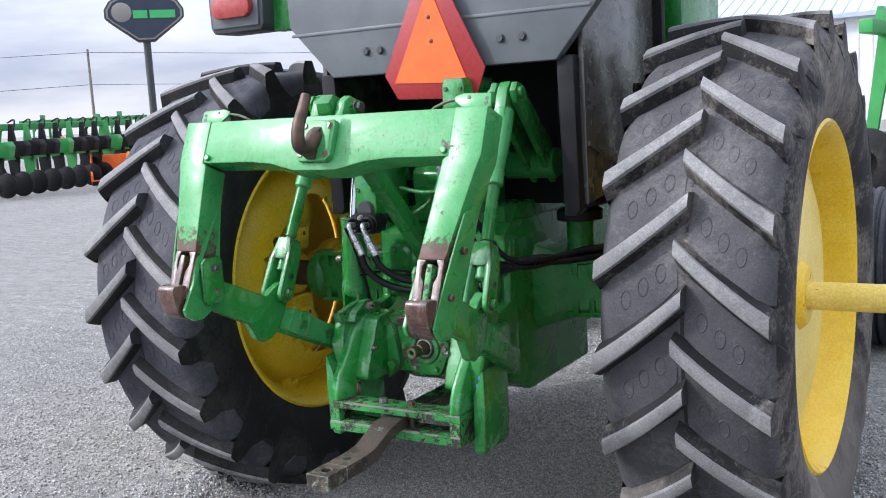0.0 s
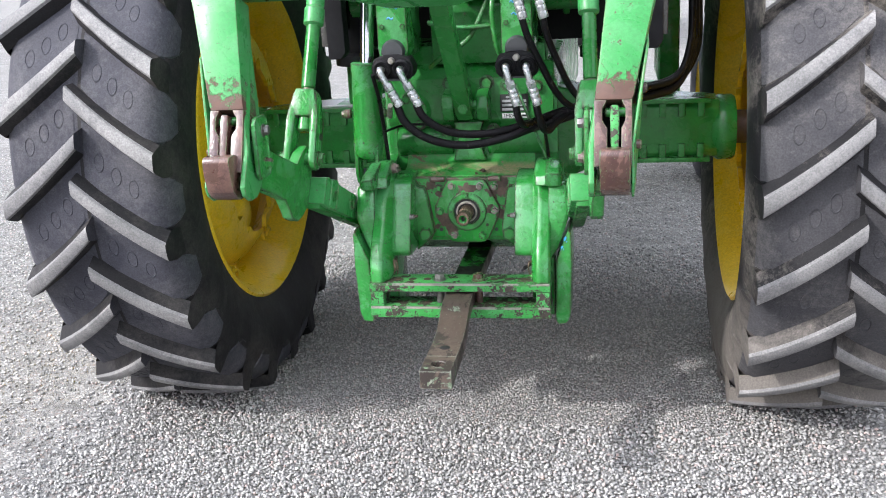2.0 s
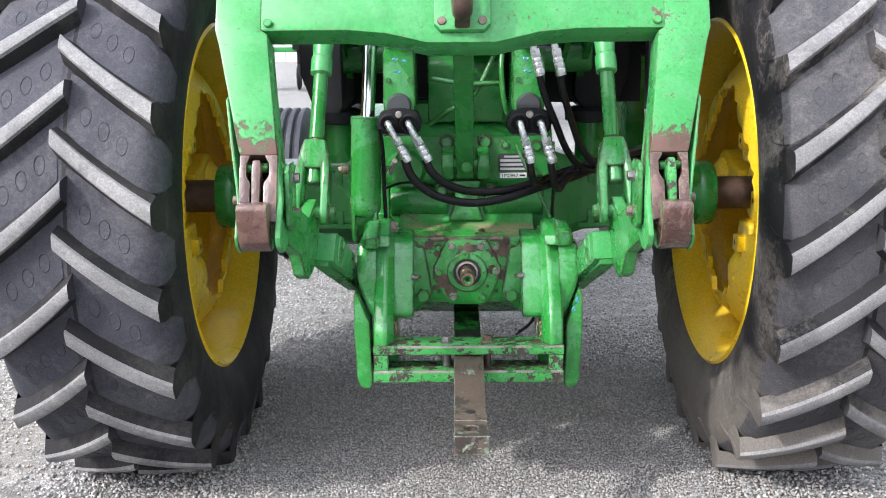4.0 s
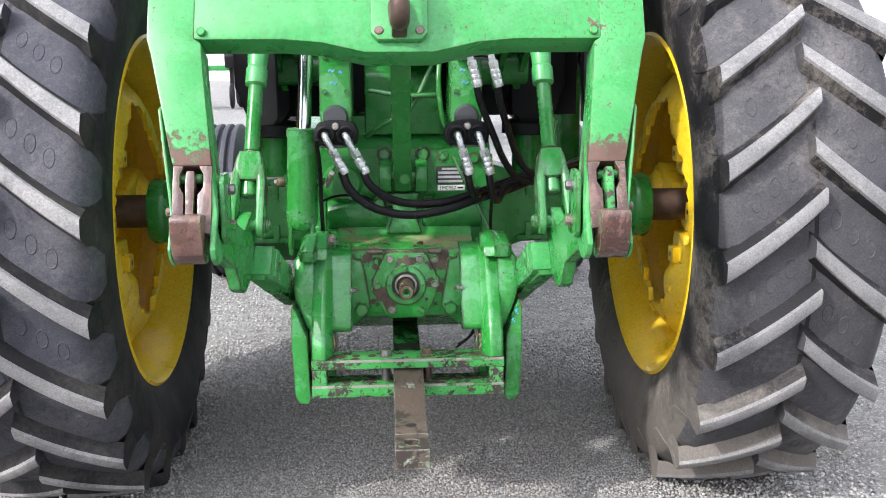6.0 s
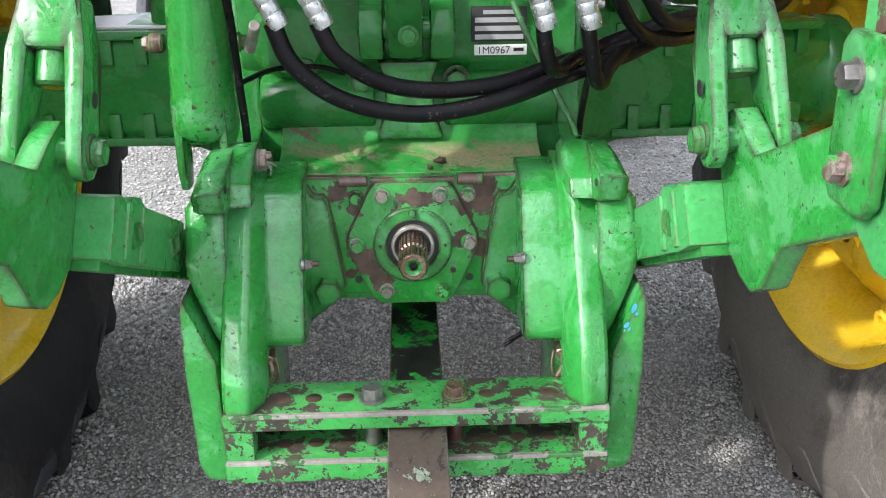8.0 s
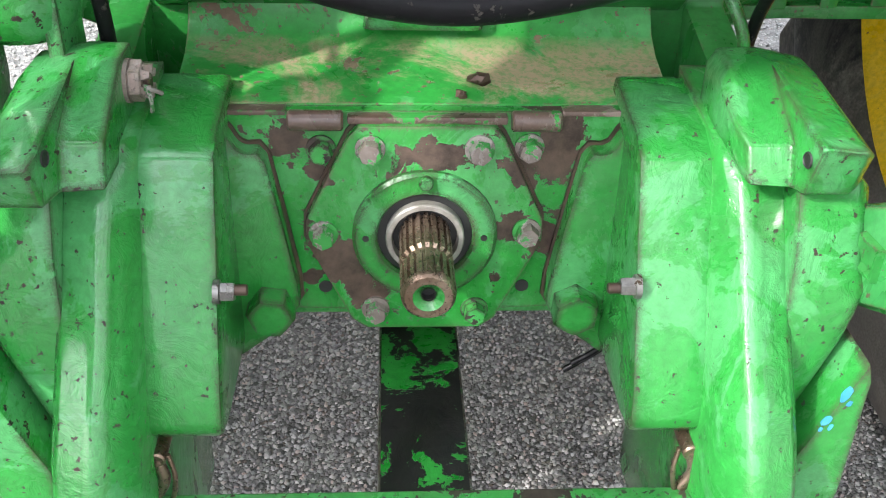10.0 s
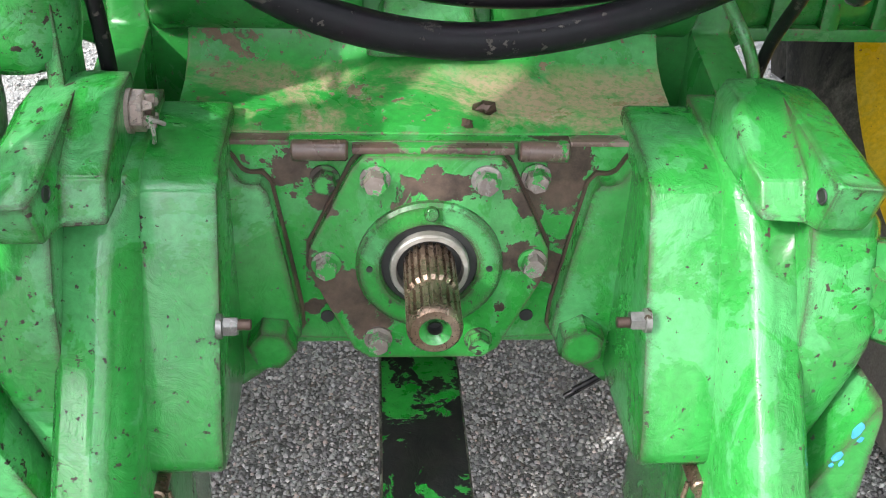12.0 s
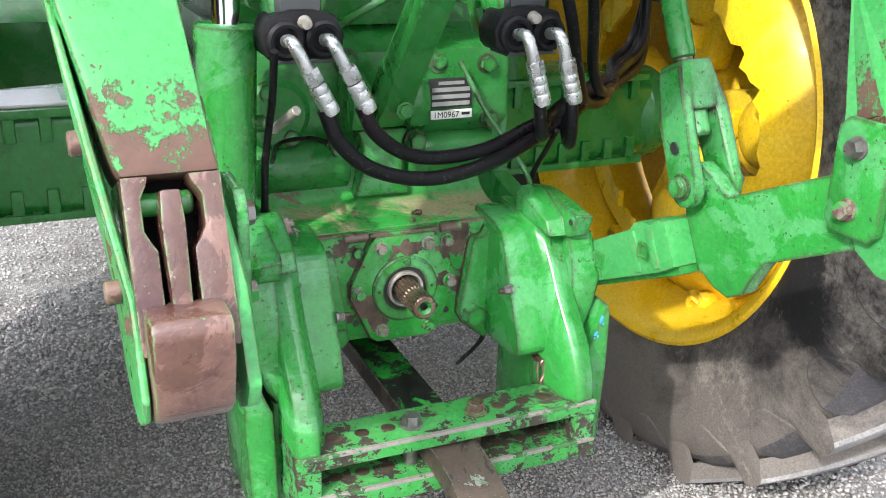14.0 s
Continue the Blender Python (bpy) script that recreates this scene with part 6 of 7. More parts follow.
for s, x in ((-1, -0.40), (1, 0.555)):
    bm = B()
    prism(bm, [(x - 0.03, 1.72), (x + 0.03, 1.72), (x + 0.035, 1.22), (x + 0.02, 1.20), (x - 0.02, 1.20)], "y", 0.16, 0.22)
    tpart("tail_post", bm, M_black, "black cab tail post", 0.006)
    bm = B()
    prism(bm, [(0.20, 2.2), (0.20, 1.235), (0.48, 1.265), (0.50, 1.345), (0.62, 1.36), (0.88, 1.335), (0.88, 2.2)], "x", x + s * 0.03, x + s * 0.050)
    shield = tpart("side_panel", bm, M_shield, "grey sheet metal side shield with a fold", 0.004)
    bm = B()
    prism(bm, [(0.21, 1.440), (0.21, 1.424), (0.47, 1.338), (0.50, 1.345)], "x", x + s * 0.048, x + s * 0.058)
    part("fold", bm, M_shield, shield, bevel=0.002)
    bm = B()
    prism(bm, [(0.880, 2.2), (0.880, 1.29), (0.915, 1.25), (0.915, 2.2)], "x", x + s * 0.030, x + s * 0.085)
    part("edge_channel", bm, M_black, shield, bevel=0.004)
    bm = B()
    prism(bm, [(s * 0.36, 1.62), (s * 0.54, 1.62), (s * 0.54, 1.30), (s * 0.50, 1.19), (s * 0.40, 1.17), (s * 0.36, 1.22)], "y", 0.50, 0.80)
    tpart("air_tank", bm, M_black, "black plastic tank under the cab", 0.015)
    bm = B()
    cyl(bm, (s * 0.42, 0.55, 0.95), (s * 0.42, 0.55, 1.18), 0.050, n=24)
    tpart("cab_mount", bm, M_green, "green round cab mount", 0)
    bm = B()
    lathe(bm, [(0.05, 0), (0.085, 0.006), (0.085, 0.04), (0.07, 0.05)], (s * 0.42, 0.55, 1.135), (0, 0, 1), 24)
    tpart("mount_rubber", bm, M_black, bevel=0)
# tank ahead of the axle
bm = B()
box(bm, 0.612, 0.687, 0.98, 1.50, 0.96, 2.10)
tpart("side_tank", bm, M_green, "dark green side tank ahead of the axle", 0.02)
# floor in the same near-black, cab shade put into its colour
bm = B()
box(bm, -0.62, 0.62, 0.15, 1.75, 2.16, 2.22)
tpart("cab_floor", bm, M_shade_black, "", 0.01)
# cab above, roof and glass pillars
bm = B()
box(bm, -0.75, 0.75, 0.15, 1.75, 2.9, 3.05)
tpart("cab_roof", bm, M_green, "green cab roof", 0.06)
for x in (-0.70, 0.70):
    for y in (0.20, 1.0, 1.68):
        bm = B()
        box(bm, x - 0.035, x + 0.035, y - 0.035, y + 0.035, 2.20, 2.92)
        tpart("cab_pillar", bm, M_charcoal, bevel=0.008)
# slow vehicle sign
bm = B()
prism(bm, [(0.055, 2.02), (0.14, 2.02), (0.298, 1.70), (0.258, 1.600), (-0.052, 1.612), (-0.102, 1.695)], "y", 0.100, 0.106)
smv = tpart("warning_triangle", bm, M_red, "orange slow vehicle triangle with red reflective border", 0.002)
bm = B()
prism(bm, [(0.098, 1.985), (0.232, 1.655), (-0.058, 1.668)], "y", 0.096, 0.1005)
part("orange_field", bm, M_orange, smv)
bm = B()
box(bm, 0.06, 0.13, 0.105, 0.142, 1.66, 1.95)
part("bracket", bm, M_charcoal, smv)
for x, z in ((0.098, 1.80), (0.092, 1.88)):
    bm = B()
    lathe(bm, [(0.0, 0.003), (0.006, 0.002), (0.008, 0.0)], (x, 0.096, z), (0, -1, 0), 10, close=False)
    part("rivet", bm, M_rust_dark, smv)
# tail lamp
for s, x in ((-1, -0.77), (1, 0.90)):
    bm = B()
    prism(bm, [(x - 0.12, 1.905), (x + 0.12, 1.905), (x + 0.135, 1.93), (x + 0.14, 2.06), (x + 0.12, 2.08), (x - 0.12, 2.08), (x - 0.14, 2.06), (x - 0.135, 1.93)], "y", 0.10, 0.24)
    lamp = tpart("tail_lamp", bm, M_charcoal, "tail lamp with a red lens in a grey housing", 0.025)
    bm = B()
    prism(bm, [(x - 0.115, 1.925), (x + 0.115, 1.925), (x + 0.122, 2.06), (x - 0.122, 2.06)], "y", 0.092, 0.105)
    part("bezel", bm, M_grey, lamp, "pale grey bezel", bevel=0.006)
    bm = B()
    prism(bm, [(x + 0.10 * math.cos(q * math.pi / 8) * (1.0 if q % 4 else 0.98), 1.998 + 0.050 * max(-0.8, min(0.8, 1.3 * math.sin(q * math.pi / 8)))) for q in range(16)], "y", 0.066, 0.10)
    part("lens", bm, M_lens, lamp, "red oval lens", bevel=0.010)
    bm = B()
    prism(bm, [(x - s * 0.13, 1.90), (x - s * 0.24, 1.90), (x - s * 0.24, 2.10), (x - s * 0.13, 2.10)], "y", 0.16, 0.22)
    part("lamp_bracket", bm, M_green, lamp, bevel=0.008)

# ---- tractor body ahead, front axle and front wheels ----
bm = B()
box(bm, -0.20, 0.20, 0.9, 4.0, 0.62, 1.15)
tpart("chassis", bm, M_green, "green tractor chassis", 0.03)
bm = B()
prism(bm, [(1.7, 1.15), (1.7, 2.05), (3.9, 1.85), (4.3, 1.6), (4.3, 1.05), (3.9, 0.95)], "x", -0.36, 0.36)
tpart("bonnet", bm, M_green, "green engine bonnet", 0.04)
bm = B()
box(bm, -0.85, 0.85, 3.54, 3.70, 0.50, 0.62)
tpart("front_axle", bm, M_green, "", 0.02)

bm = B()
prism(bm, [(1.45, 0.62), (1.55, 0.50), (2.65, 0.50), (2.75, 0.62), (2.75, 1.02), (2.65, 1.08), (1.55, 1.08), (1.45, 1.02)], "x", -0.66, -0.24)
tank = tpart("fuel_tank", bm, M_green, "dark green side fuel tank", 0.03)
bm = B()
lathe(bm, [(0.0, 0.05), (0.045, 0.05), (0.05, 0.04), (0.05, 0.0)], (-0.45, 1.75, 1.08), (0, 0, 1), 20, close=False)
part("filler_cap", bm, M_black, tank)
bm = B()
box(bm, -0.66, -0.40, 0.50, 0.64, 0.999, 1.006)
tpart("axle_plate", bm, M_silver_tag, "pale bare metal plate on the axle housing", 0.002)


def front_wheel(cx):
    w = thing("front_wheel", (cx, 3.62, 0), "ribbed front tractor tyre on a yellow wheel, standing on gravel", "wheel", "front wheels")
    bm = B()
    prof = [(0.27, -0.11), (0.33, -0.13), (0.41, -0.135), (0.458, -0.115)]
    for k in range(4):
        u = -0.100 + 0.057 * k
        prof += [(0.478, u), (0.483, u + 0.006), (0.483, u + 0.026), (0.478, u + 0.032), (0.458, u + 0.038), (0.458, u + 0.052)]
    prof = prof[:-2] + [(0.458, 0.115), (0.41, 0.135), (0.33, 0.13), (0.27, 0.11)]
    lathe(bm, prof, (cx, 3.62, 0.478), (1, 0, 0), 64, close=False)
    part("tyre", bm, M_tread, w, "grey ribbed rubber tyre")
    bm = B()
    lathe(bm, [(0.0, -0.02), (0.20, -0.03), (0.25, -0.08), (0.28, -0.11), (0.28, 0.11), (0.25, 0.08), (0.20, 0.03), (0.0, 0.04)], (cx, 3.62, 0.478), (1, 0, 0), 40, close=False)
    part("rim", bm, M_yellow, w)


front_wheel(1.08)
front_wheel(-1.08)


# ---- yard beyond ----
M_metal_wall = plain("white_ribbed_metal", (0.62, 0.63, 0.64), (0.70, 0.71, 0.72), 0.4, 0.3, 2.0, 0.05)
M_roof = plain("pale_metal_roof", (0.40, 0.46, 0.52), (0.47, 0.52, 0.57), 0.35, 0.4, 2.0, 0.05)
M_tan = plain("tan_wall", (0.52, 0.40, 0.24), (0.60, 0.48, 0.30), 0.7, 0.0, 1.0, 0.05)
M_sign_face = plain("dark_sign_face", (0.020, 0.030, 0.055), (0.030, 0.040, 0.065), 0.4, 0.0, 2.0, 0.02)
M_impl_red = plain("red_machine_paint", (0.55, 0.07, 0.04), (0.62, 0.10, 0.06), 0.4, 0.0, 4.0, 0.05)
M_impl_orange = plain("orange_machine_paint", (0.80, 0.16, 0.02), (0.85, 0.22, 0.04), 0.4, 0.0, 4.0, 0.05)
M_far_green = plain("far_green_paint", (0.030, 0.230, 0.050), (0.045, 0.290, 0.070), 0.4, 0.0, 4.0, 0.05)
M_wood = plain("grey_pole_wood", (0.16, 0.14, 0.12), (0.24, 0.21, 0.18), 0.8, 0.0, 6.0, 0.2)
M_bright_green = plain("bright_sign_green", (0.05, 0.42, 0.12), (0.06, 0.46, 0.14), 0.4, 0.0, 2.0, 0.02)
M_far_white = plain("white_vehicle_paint", (0.74, 0.75, 0.76), (0.78, 0.79, 0.80), 0.25, 0.0, 2.0, 0.02)
M_glass = plain("dark_window_glass", (0.02, 0.025, 0.03), (0.03, 0.035, 0.04), 0.08, 0.0, 3.0, 0.01)


def planter(x, y, turn, rows, span, trim, label, h=2.2):
    """A folded field implement: toolbar, legs, row units with discs and boxes, carrying wheels."""
    m = Matrix.Translation((x, y, 0)) @ Matrix.Rotation(radians(turn), 4, "Z")
    e = thing("field_implement", (x, y, 0), label, "implement", "field implements")
    bm = B()
    box(bm, -span / 2, span / 2, -0.09, 0.09, h - 0.26, h - 0.08, m)
    part("toolbar", bm, M_far_green, e, bevel=0.02)
    bm = B()
    box(bm, -span / 2, span / 2, -0.55, -0.42, 0.95, 1.08, m)
    part("lower_bar", bm, M_far_green, e, bevel=0.02)
    n = rows
    for k in range(n):
        u = -span / 2 + span * (k + 0.5) / n
        bm = B()
        prism(bm, [(-0.62, 1.02), (-0.50, h - 0.1), (-0.42, h - 0.1), (-0.30, 1.0), (-0.35, 0.45), (-0.55, 0.45)], "x", u - 0.04, u + 0.04, m)
        part("shank", bm, M_black if k % 3 else M_far_green, e)
        bm = B()
        d = m.to_3x3() @ Vector((1, 0, 0))
        lathe(bm, [(0.0, -0.05), (0.26, -0.05), (0.32, -0.02), (0.32, 0.02), (0.26, 0.05), (0.0, 0.05)], m @ Vector((u, -0.62, 0.33)), d, 20, close=False)
        part("gauge_wheel", bm, M_black, e)
        bm = B()
        prism(bm, [(-0.35, 1.02), (-0.85, 1.02), (-0.92, 1.30), (-0.85, 1.42), (-0.40, 1.42), (-0.33, 1.30)], "x", u - 0.13, u + 0.13, m)
        part("seed_box", bm, trim if k % 4 == 1 else M_black, e, bevel=0.03)
        bm = B()
        tube(bm, [m @ Vector((u, -0.5, 1.6)), m @ Vector((u + 0.2, -0.45, 1.95)), m @ Vector((u + 0.35, -0.15, h - 0.05))], 0.025, 6, 5)
        part("feed_hose", bm, M_hose, e)
    for u in (-span * 0.32, span * 0.28):
        bm = B()
        d = m.to_3x3() @ Vector((1, 0, 0))
        lathe(bm, [(0.22, -0.14), (0.42, -0.14), (0.5, -0.08), (0.5, 0.08), (0.42, 0.14), (0.22, 0.14), (0.0, 0.05)], m @ Vector((u, 0.25, 0.5)), d, 24, close=False)
        part("carrying_wheel", bm, M_tyre, e)
        bm = B()
        prism(bm, [(-0.1, h - 0.2), (0.1, h - 0.2), (0.32, 0.5), (0.18, 0.5)], "x", u + 0.18, u + 0.28, m)
        part("wheel_arm", bm, M_far_green, e)
        bm = B()
        prism(bm, [(-0.06, h - 0.1), (0.1, h - 0.1), (0.05, h + 0.12), (0.0, h + 0.12)], "x", u - 0.1, u + 0.1, m)
        part("fold_bracket", bm, M_far_green, e)
    return e


planter(-21.9, 15.5, 110, 13, 8.6, M_far_green, "green folded planter with black row units on the yard", 1.95)
planter(-32.0, 24.8, 54, 5, 5.0, M_impl_red, "green planter with red seed boxes on the yard")
planter(-5.6, 23.0, 4, 6, 6.5, M_far_green, "green folded planter with black row units before the shed")
planter(6.6, 24.0, -3, 6, 6.5, M_far_green, "green folded planter standing before the metal shed")
planter(0.2, 13.5, 84, 5, 5.0, M_far_green, "green planter parked ahead of the tractor", 2.5)


def scraper():
    e = thing("box_scraper", (-21.25, 17.25, 0), "orange box scraper with a green hitch on the yard", "scraper")
    m = Matrix.Translation((-21.25, 17.25, 0)) @ Matrix.Rotation(radians(52), 4, "Z")
    bm = B()
    prism(bm, [(-0.5, 0.10), (0.35, 0.05), (0.55, 0.35), (0.40, 0.85), (0.34, 0.85), (0.44, 0.36), (0.30, 0.12), (-0.5, 0.16)], "x", -0.9, 0.9, m)
    part("bowl", bm, M_impl_orange, e, bevel=0.01)
    bm = B()
    box(bm, -0.92, 0.92, -0.56, -0.48, 0.0, 0.12, m)
    part("cutting_edge", bm, M_black, e, bevel=0.01)
    for u in (-0.9, 0.9):
        bm = B()
        prism(bm, [(-0.52, 0.0), (0.45, 0.0), (0.58, 0.35), (0.42, 0.92), (0.1, 0.80), (-0.52, 0.30)], "x", u - 0.03, u + 0.03, m)
        part("end_plate", bm, M_impl_orange, e, bevel=0.01)
    bm = B()
    tube(bm, [m @ Vector((0.2, 0.3, 0.85)), m @ Vector((0.1, -0.6, 0.62)), m @ Vector((0, -1.5, 0.30)), m @ Vector((0, -1.6, 0.06))], 0.06, 8, 5)
    part("tongue", bm, M_impl_orange, e)


scraper()


def loader_bucket():
    e = thing("loader_attachment", (-17.1, 17.0, 0), "green front loader with its open bucket lowered on the yard", "loader")
    m = Matrix.Translation((-17.1, 17.0, 0)) @ Matrix.Rotation(radians(66), 4, "Z")
    side = [(-0.50, 0.01), (0.08, 0.01), (0.20, 0.12), (0.20, 0.45), (0.12, 0.60)]
    bm = B()
    prism(bm, side + [(0.09, 0.60), (0.16, 0.44), (0.16, 0.14), (0.06, 0.05), (-0.50, 0.04)], "x", -0.75, 0.75, m)
    bucket = part("bucket", bm, M_far_green, e, "dark green open bucket", bevel=0.006)
    for u in (-0.76, 0.76):
        bm = B()
        prism(bm, side, "x", u - 0.012, u + 0.012, m)
        part("end_plate", bm, M_far_green, bucket)
    for u in (-0.42, 0.30):
        bm = B()
        tube(bm, [m @ Vector((u, 0.20, 0.30)), m @ Vector((u, 0.55, 0.78)), m @ Vector((u, 1.0, 1.02)), m @ Vector((u, 1.9, 1.05))], 0.065, 8, 5)
        part("arm", bm, M_far_green, e)
        bm = B()
        tube(bm, [m @ Vector((u, 0.22, 0.48)), m @ Vector((u, 0.62, 0.98)), m @ Vector((u, 1.3, 1.16))], 0.035, 8, 5)
        part("tilt_cylinder", bm, M_charcoal, e)
        bm = B()
        box(bm, u - 0.07, u + 0.07, 1.84, 1.98, 0.0, 1.15, m)
        part("post", bm, M_far_green, e, bevel=0.01)
    bm = B()
    box(bm, -0.46, 0.34, 0.95, 1.05, 0.96, 1.06, m)
    part("cross_tube", bm, M_far_green, e, bevel=0.02)


loader_bucket()


def pickup(x, y, turn):
    m = Matrix.Translation((x, y, 0)) @ Matrix.Rotation(radians(turn), 4, "Z")
    e = thing("pickup_truck", (x, y, 0), "white pickup truck parked far across the yard", "truck")
    bm = B()
    prism(bm, [(-2.7, 0.5), (2.7, 0.5), (2.75, 0.95), (1.5, 1.1), (0.8, 1.75), (-0.7, 1.78), (-0.9, 1.1), (-2.7, 1.1)], "y", -0.9, 0.9, m)
    part("body", bm, M_far_white, e, bevel=0.05)
    bm = B()
    prism(bm, [(1.25, 1.15), (0.72, 1.65), (-0.6, 1.68), (-0.72, 1.15)], "y", -0.91, 0.91, m)
    part("side_glass", bm, M_glass, e)
    for u in (-1.8, 1.8):
        for v in (-0.8, 0.8):
            bm = B()
            lathe(bm, [(0.0, -0.12), (0.36, -0.12), (0.40, 0), (0.36, 0.12), (0.0, 0.12)], m @ Vector((u, v, 0.40)), m.to_3x3() @ Vector((0, 1, 0)), 20, close=False)
            part("wheel", bm, M_tyre, e)


pickup(-67.0, 88.0, 40)

# white ribbed shed with a pale metal roof
shed = thing("machine_shed", (2, 54, 0), "long white ribbed metal machine shed with a pale roof", "building")
bm = B()
box(bm, -24, 30, 47, 62, 0, 4.9)
part("wall", bm, M_metal_wall, shed)
bm = B()
prism(bm, [(46.4, 4.75), (54.5, 7.6), (62.6, 4.75), (62.6, 4.95), (54.5, 7.8), (46.4, 4.95)], "x", -24.6, 30.6)
part("roof", bm, M_roof, shed)
for k in range(90):
    x = -24 + 0.6 * k
    bm = B()
    prism(bm, [(x - 0.05, 47.0), (x - 0.025, 46.96), (x + 0.025, 46.96), (x + 0.05, 47.0)], "z", 0.05, 4.74)
    part("wall_rib", bm, M_metal_wall, shed)
    bm = B()
    prism(bm, [(46.4, 4.95), (54.5, 7.80), (54.5, 7.84), (46.4, 4.99)], "x", x - 0.03, x + 0.03)
    part("roof_rib", bm, M_roof, shed)
for x in (-14, 4, 20):
    bm = B()
    box(bm, x - 2.2, x + 2.2, 46.93, 47.0, 0.0, 4.1)
    part("sliding_door", bm, M_roof, shed)


# roadside sign: long six-sided board on a pole
def sign():
    e = thing("roadside_sign", (-31.9, 28.5, 0), "dark six-sided dealer sign with green bars on a tall pole", "sign")
    m = Matrix.Translation((-31.9, 28.5, 0)) @ Matrix.Rotation(radians(48), 4, "Z")
    W2, z0 = 1.68, 6.45
    outline = [(-W2, z0 + 0.25), (-W2 * 0.86, z0 + 0.62), (-0.35, z0 + 1.12), (0.35, z0 + 1.12), (W2 * 0.86, z0 + 0.62), (W2, z0 + 0.25), (W2, z0 - 0.1), (W2 * 0.86, z0 - 0.32), (0.35, z0 - 1.15), (-0.35, z0 - 1.15), (-W2 * 0.86, z0 - 0.32), (-W2, z0 - 0.1)]
    bm = B()
    prism(bm, outline, "y", -0.25, 0.25, m)
    part("board", bm, M_charcoal, e, bevel=0.05)
    bm = B()
    prism(bm, [(a * 0.95, z0 + (b - z0) * 0.92) for a, b in outline], "y", -0.29, -0.245, m)
    part("pale_edge", bm, M_white_seal, e)
    bm = B()
    prism(bm, [(a * 0.90, z0 + (b - z0) * 0.86) for a, b in outline], "y", -0.31, -0.285, m)
    part("face", bm, M_sign_face, e)
    bm = B()
    lathe(bm, [(0.0, 0.03), (0.36, 0.03), (0.42, 0.0)], m @ Vector((-0.95, -0.31, z0 + 0.12)), m.to_3x3() @ Vector((0, -1, 0)), 28)
    part("roundel", bm, M_white_seal, e)
    for a, b, h in ((-0.48, 0.12, 0.34), (0.22, 1.30, 0.34)):
        bm = B()
        prism(bm, [(a, z0 + 0.02 - h / 2), (b, z0 + 0.02 - h / 2), (b, z0 + 0.02 + h / 2), (a, z0 + 0.02 + h / 2)], "y", -0.34, -0.305, m)
        part("letter_bar", bm, M_bright_green, e)
    bm = B()
    cyl(bm, (-31.9, 28.5, 0), (-31.9, 28.5, 5.4), 0.16, n=20)
    part("pole", bm, M_charcoal, e)


sign()


def power_line():
    ends = []
    for x, y in ((-75.1, 61.1), (-105.0, 21.0), (-45.0, 101.0)):
        e = thing("power_pole", (x, y, 0), "grey wooden power pole with a cross arm and wires", "pole", "power poles")
        bm = B()
        cyl(bm, (x, y, 0), (x, y, 9.2), 0.16, 0.11, 12)
        part("post", bm, M_wood, e)
        bm = B()
        box(bm, -0.9, 0.9, -0.06, 0.06, 8.75, 8.9, Matrix.Translation((x, y, 0)) @ Matrix.Rotation(radians(-38), 4, "Z"))
        part("cross_arm", bm, M_wood, e)
        ends.append((Vector((x, y, 8.9)), e))
    a = ends[0][0]
    for b, e in ends[1:]:
        for dz in (0.0, -3.0):
            bm = B()
            tube(bm, [a + Vector((0, 0, dz)), (a + b) / 2 + Vector((0, 0, dz - 0.7)), b + Vector((0, 0, dz))], 0.025, 5, 8)
            part("wire", bm, M_charcoal, e)


power_line()

# far buildings across the road
for x, y, w, h, mat, lab in ((-283, 306, 16, 4.6, M_tan, "far tan flat-roofed building"), (-270, 316, 22, 4.4, M_metal_wall, "far white metal building"), (-303, 285, 14, 5.4, M_tan, "far tan block building"), (-294, 294, 14, 5.0, M_tan, "far tan block building")):
    e = thing("far_building", (x, y, 0), lab, "building", "far buildings")
    m = Matrix.Translation((x, y, 0)) @ Matrix.Rotation(radians(-45 + 90), 4, "Z")
    bm = B()
    box(bm, -w / 2, w / 2, -5, 5, 0, h, m)
    part("wall", bm, mat, e)
    bm = B()
    box(bm, -w / 2 - 0.3, w / 2 + 0.3, -5.3, 5.3, h, h + 0.35, m)
    part("roof", bm, M_roof, e)


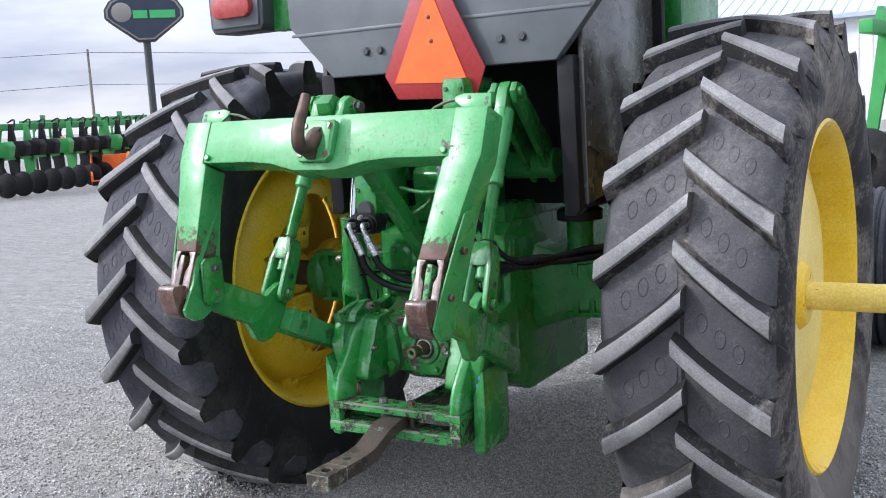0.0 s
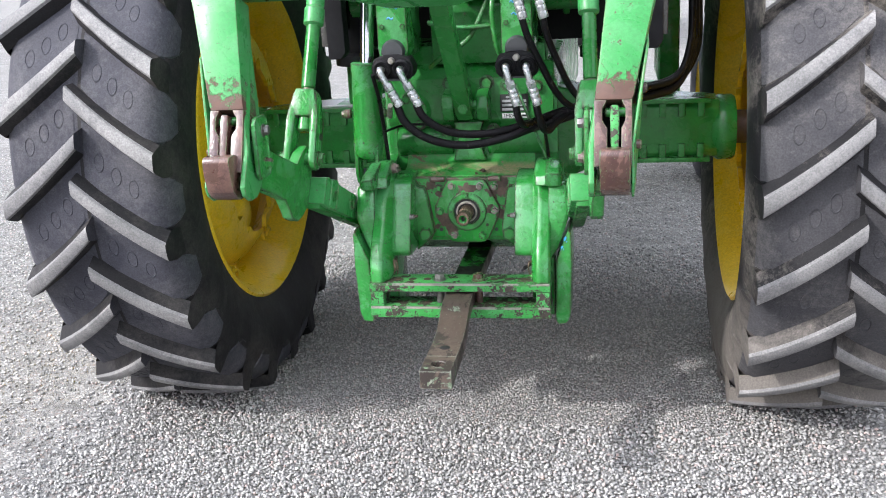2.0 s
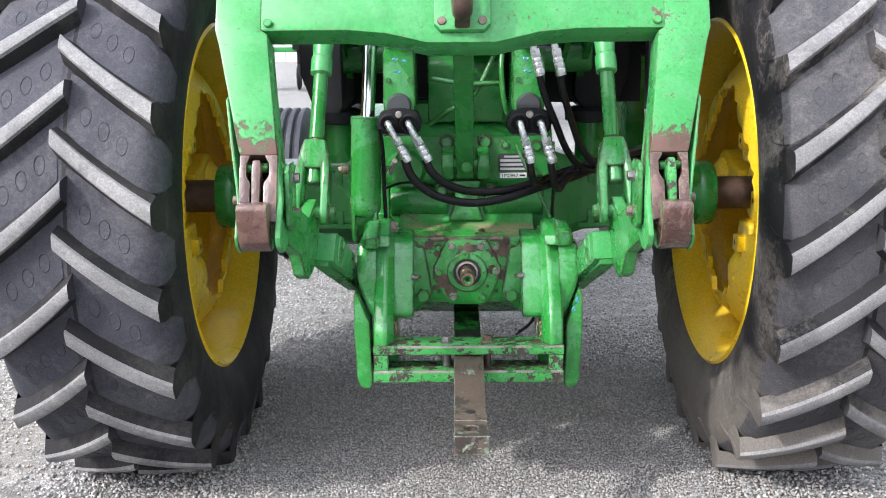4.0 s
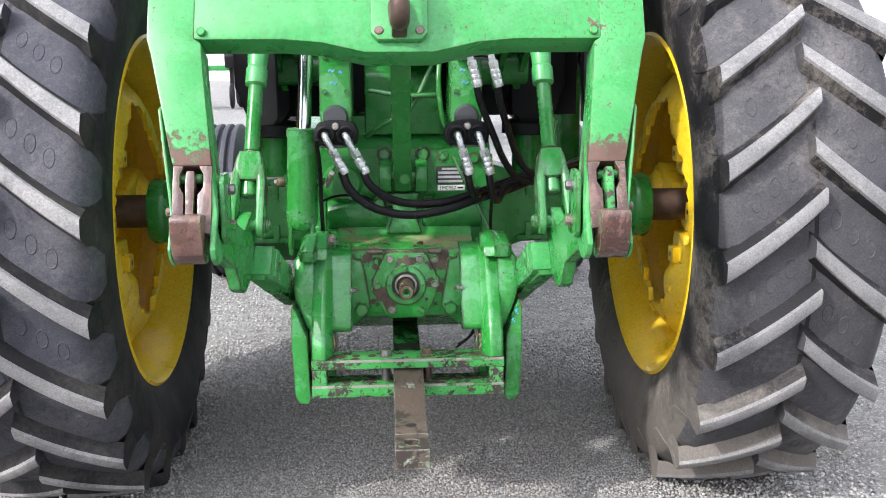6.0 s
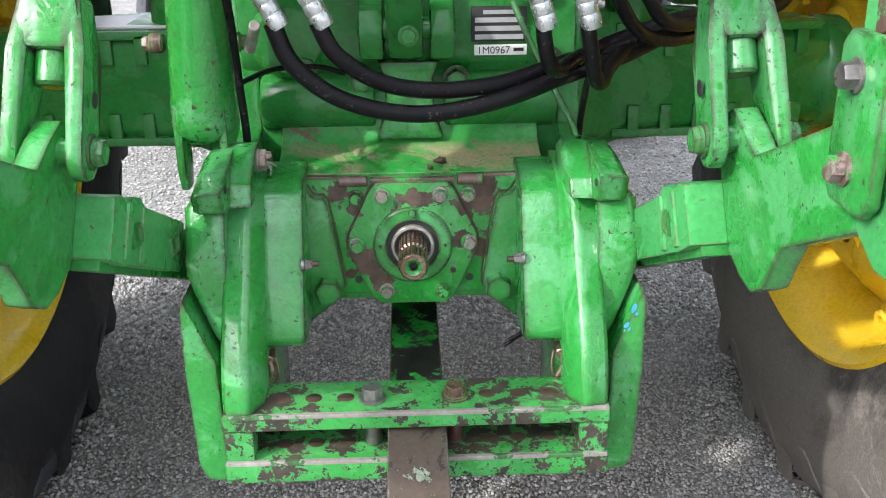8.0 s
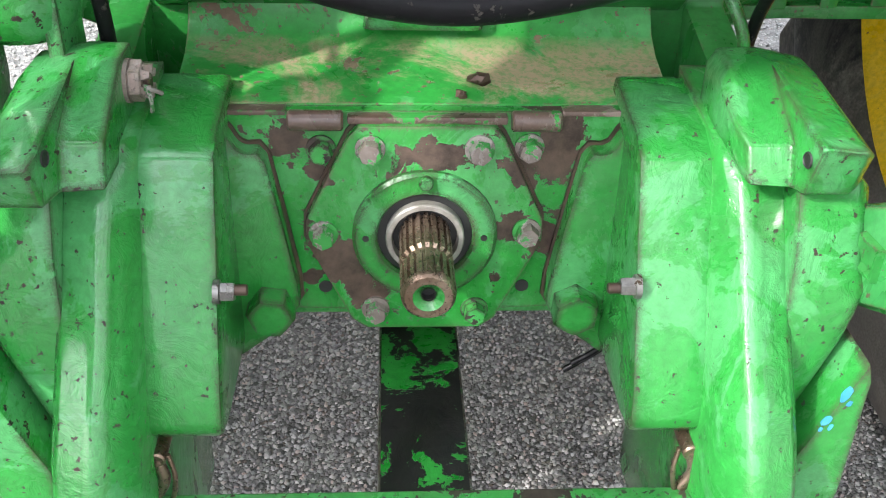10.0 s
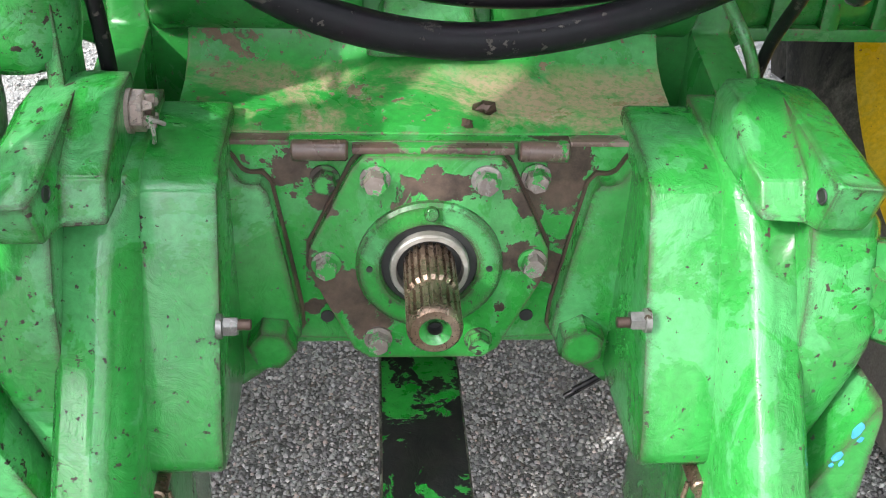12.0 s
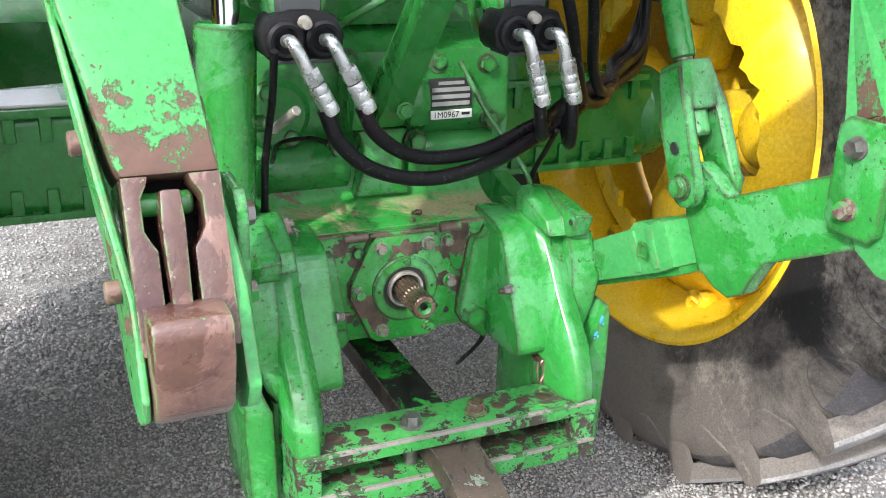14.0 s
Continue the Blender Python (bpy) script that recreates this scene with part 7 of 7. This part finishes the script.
def compact_tractor(x, y, turn):
    m = Matrix.Translation((x, y, 0)) @ Matrix.Rotation(radians(turn), 4, "Z")
    e = thing("compact_tractor", (x, y, 0), "small green tractor with a roll bar and yellow wheels", "tractor")
    bm = B()
    prism(bm, [(-0.5, 0.45), (1.5, 0.45), (1.55, 1.0), (0.3, 1.15), (0.2, 0.85), (-0.5, 0.85)], "y", -0.28, 0.28, m)
    part("body", bm, M_far_green, e, bevel=0.04)
    bm = B()
    tube(bm, [m @ Vector(q) for q in ((-0.5, -0.45, 0.7), (-0.5, -0.45, 1.85), (-0.5, -0.38, 1.98), (-0.5, 0.38, 1.98), (-0.5, 0.45, 1.85), (-0.5, 0.45, 0.7))], 0.045, 8, 5)
    part("roll_bar", bm, M_charcoal, e)
    bm = B()
    prism(bm, [(-0.35, 0.86), (0.05, 0.86), (0.05, 0.96), (-0.22, 0.98), (-0.28, 1.35), (-0.38, 1.35)], "y", -0.22, 0.22, m)
    part("seat", bm, M_yellow, e, bevel=0.03)
    bm = B()
    tube(bm, [m @ Vector((0.28, 0, 1.1)), m @ Vector((0.15, 0, 1.28)), m @ Vector((0.12, 0.12, 1.32))], 0.03, 8, 4)
    part("steering_column", bm, M_black, e)
    ax = m.to_3x3() @ Vector((0, 1, 0))
    for u, v, r, w in ((-0.45, 0.55, 0.52, 0.14), (-0.45, -0.55, 0.52, 0.14), (1.2, 0.5, 0.36, 0.10), (1.2, -0.5, 0.36, 0.10)):
        bm = B()
        lathe(bm, [(r * 0.55, -w), (r * 0.9, -w), (r, -w * 0.6), (r, w * 0.6), (r * 0.9, w), (r * 0.55, w)], m @ Vector((u, v, r)), ax, 28)
        wh = part("tyre", bm, M_tyre, e)
        bm = B()
        lathe(bm, [(0.0, -w * 0.7), (r * 0.5, -w * 0.85), (r * 0.56, -w), (r * 0.56, w), (r * 0.5, w * 0.85), (0.0, w * 0.7)], m @ Vector((u, v, r)), ax, 24, close=False)
        part("rim", bm, M_yellow, wh)


compact_tractor(-22.4, 20.6, -35)

make_stones()
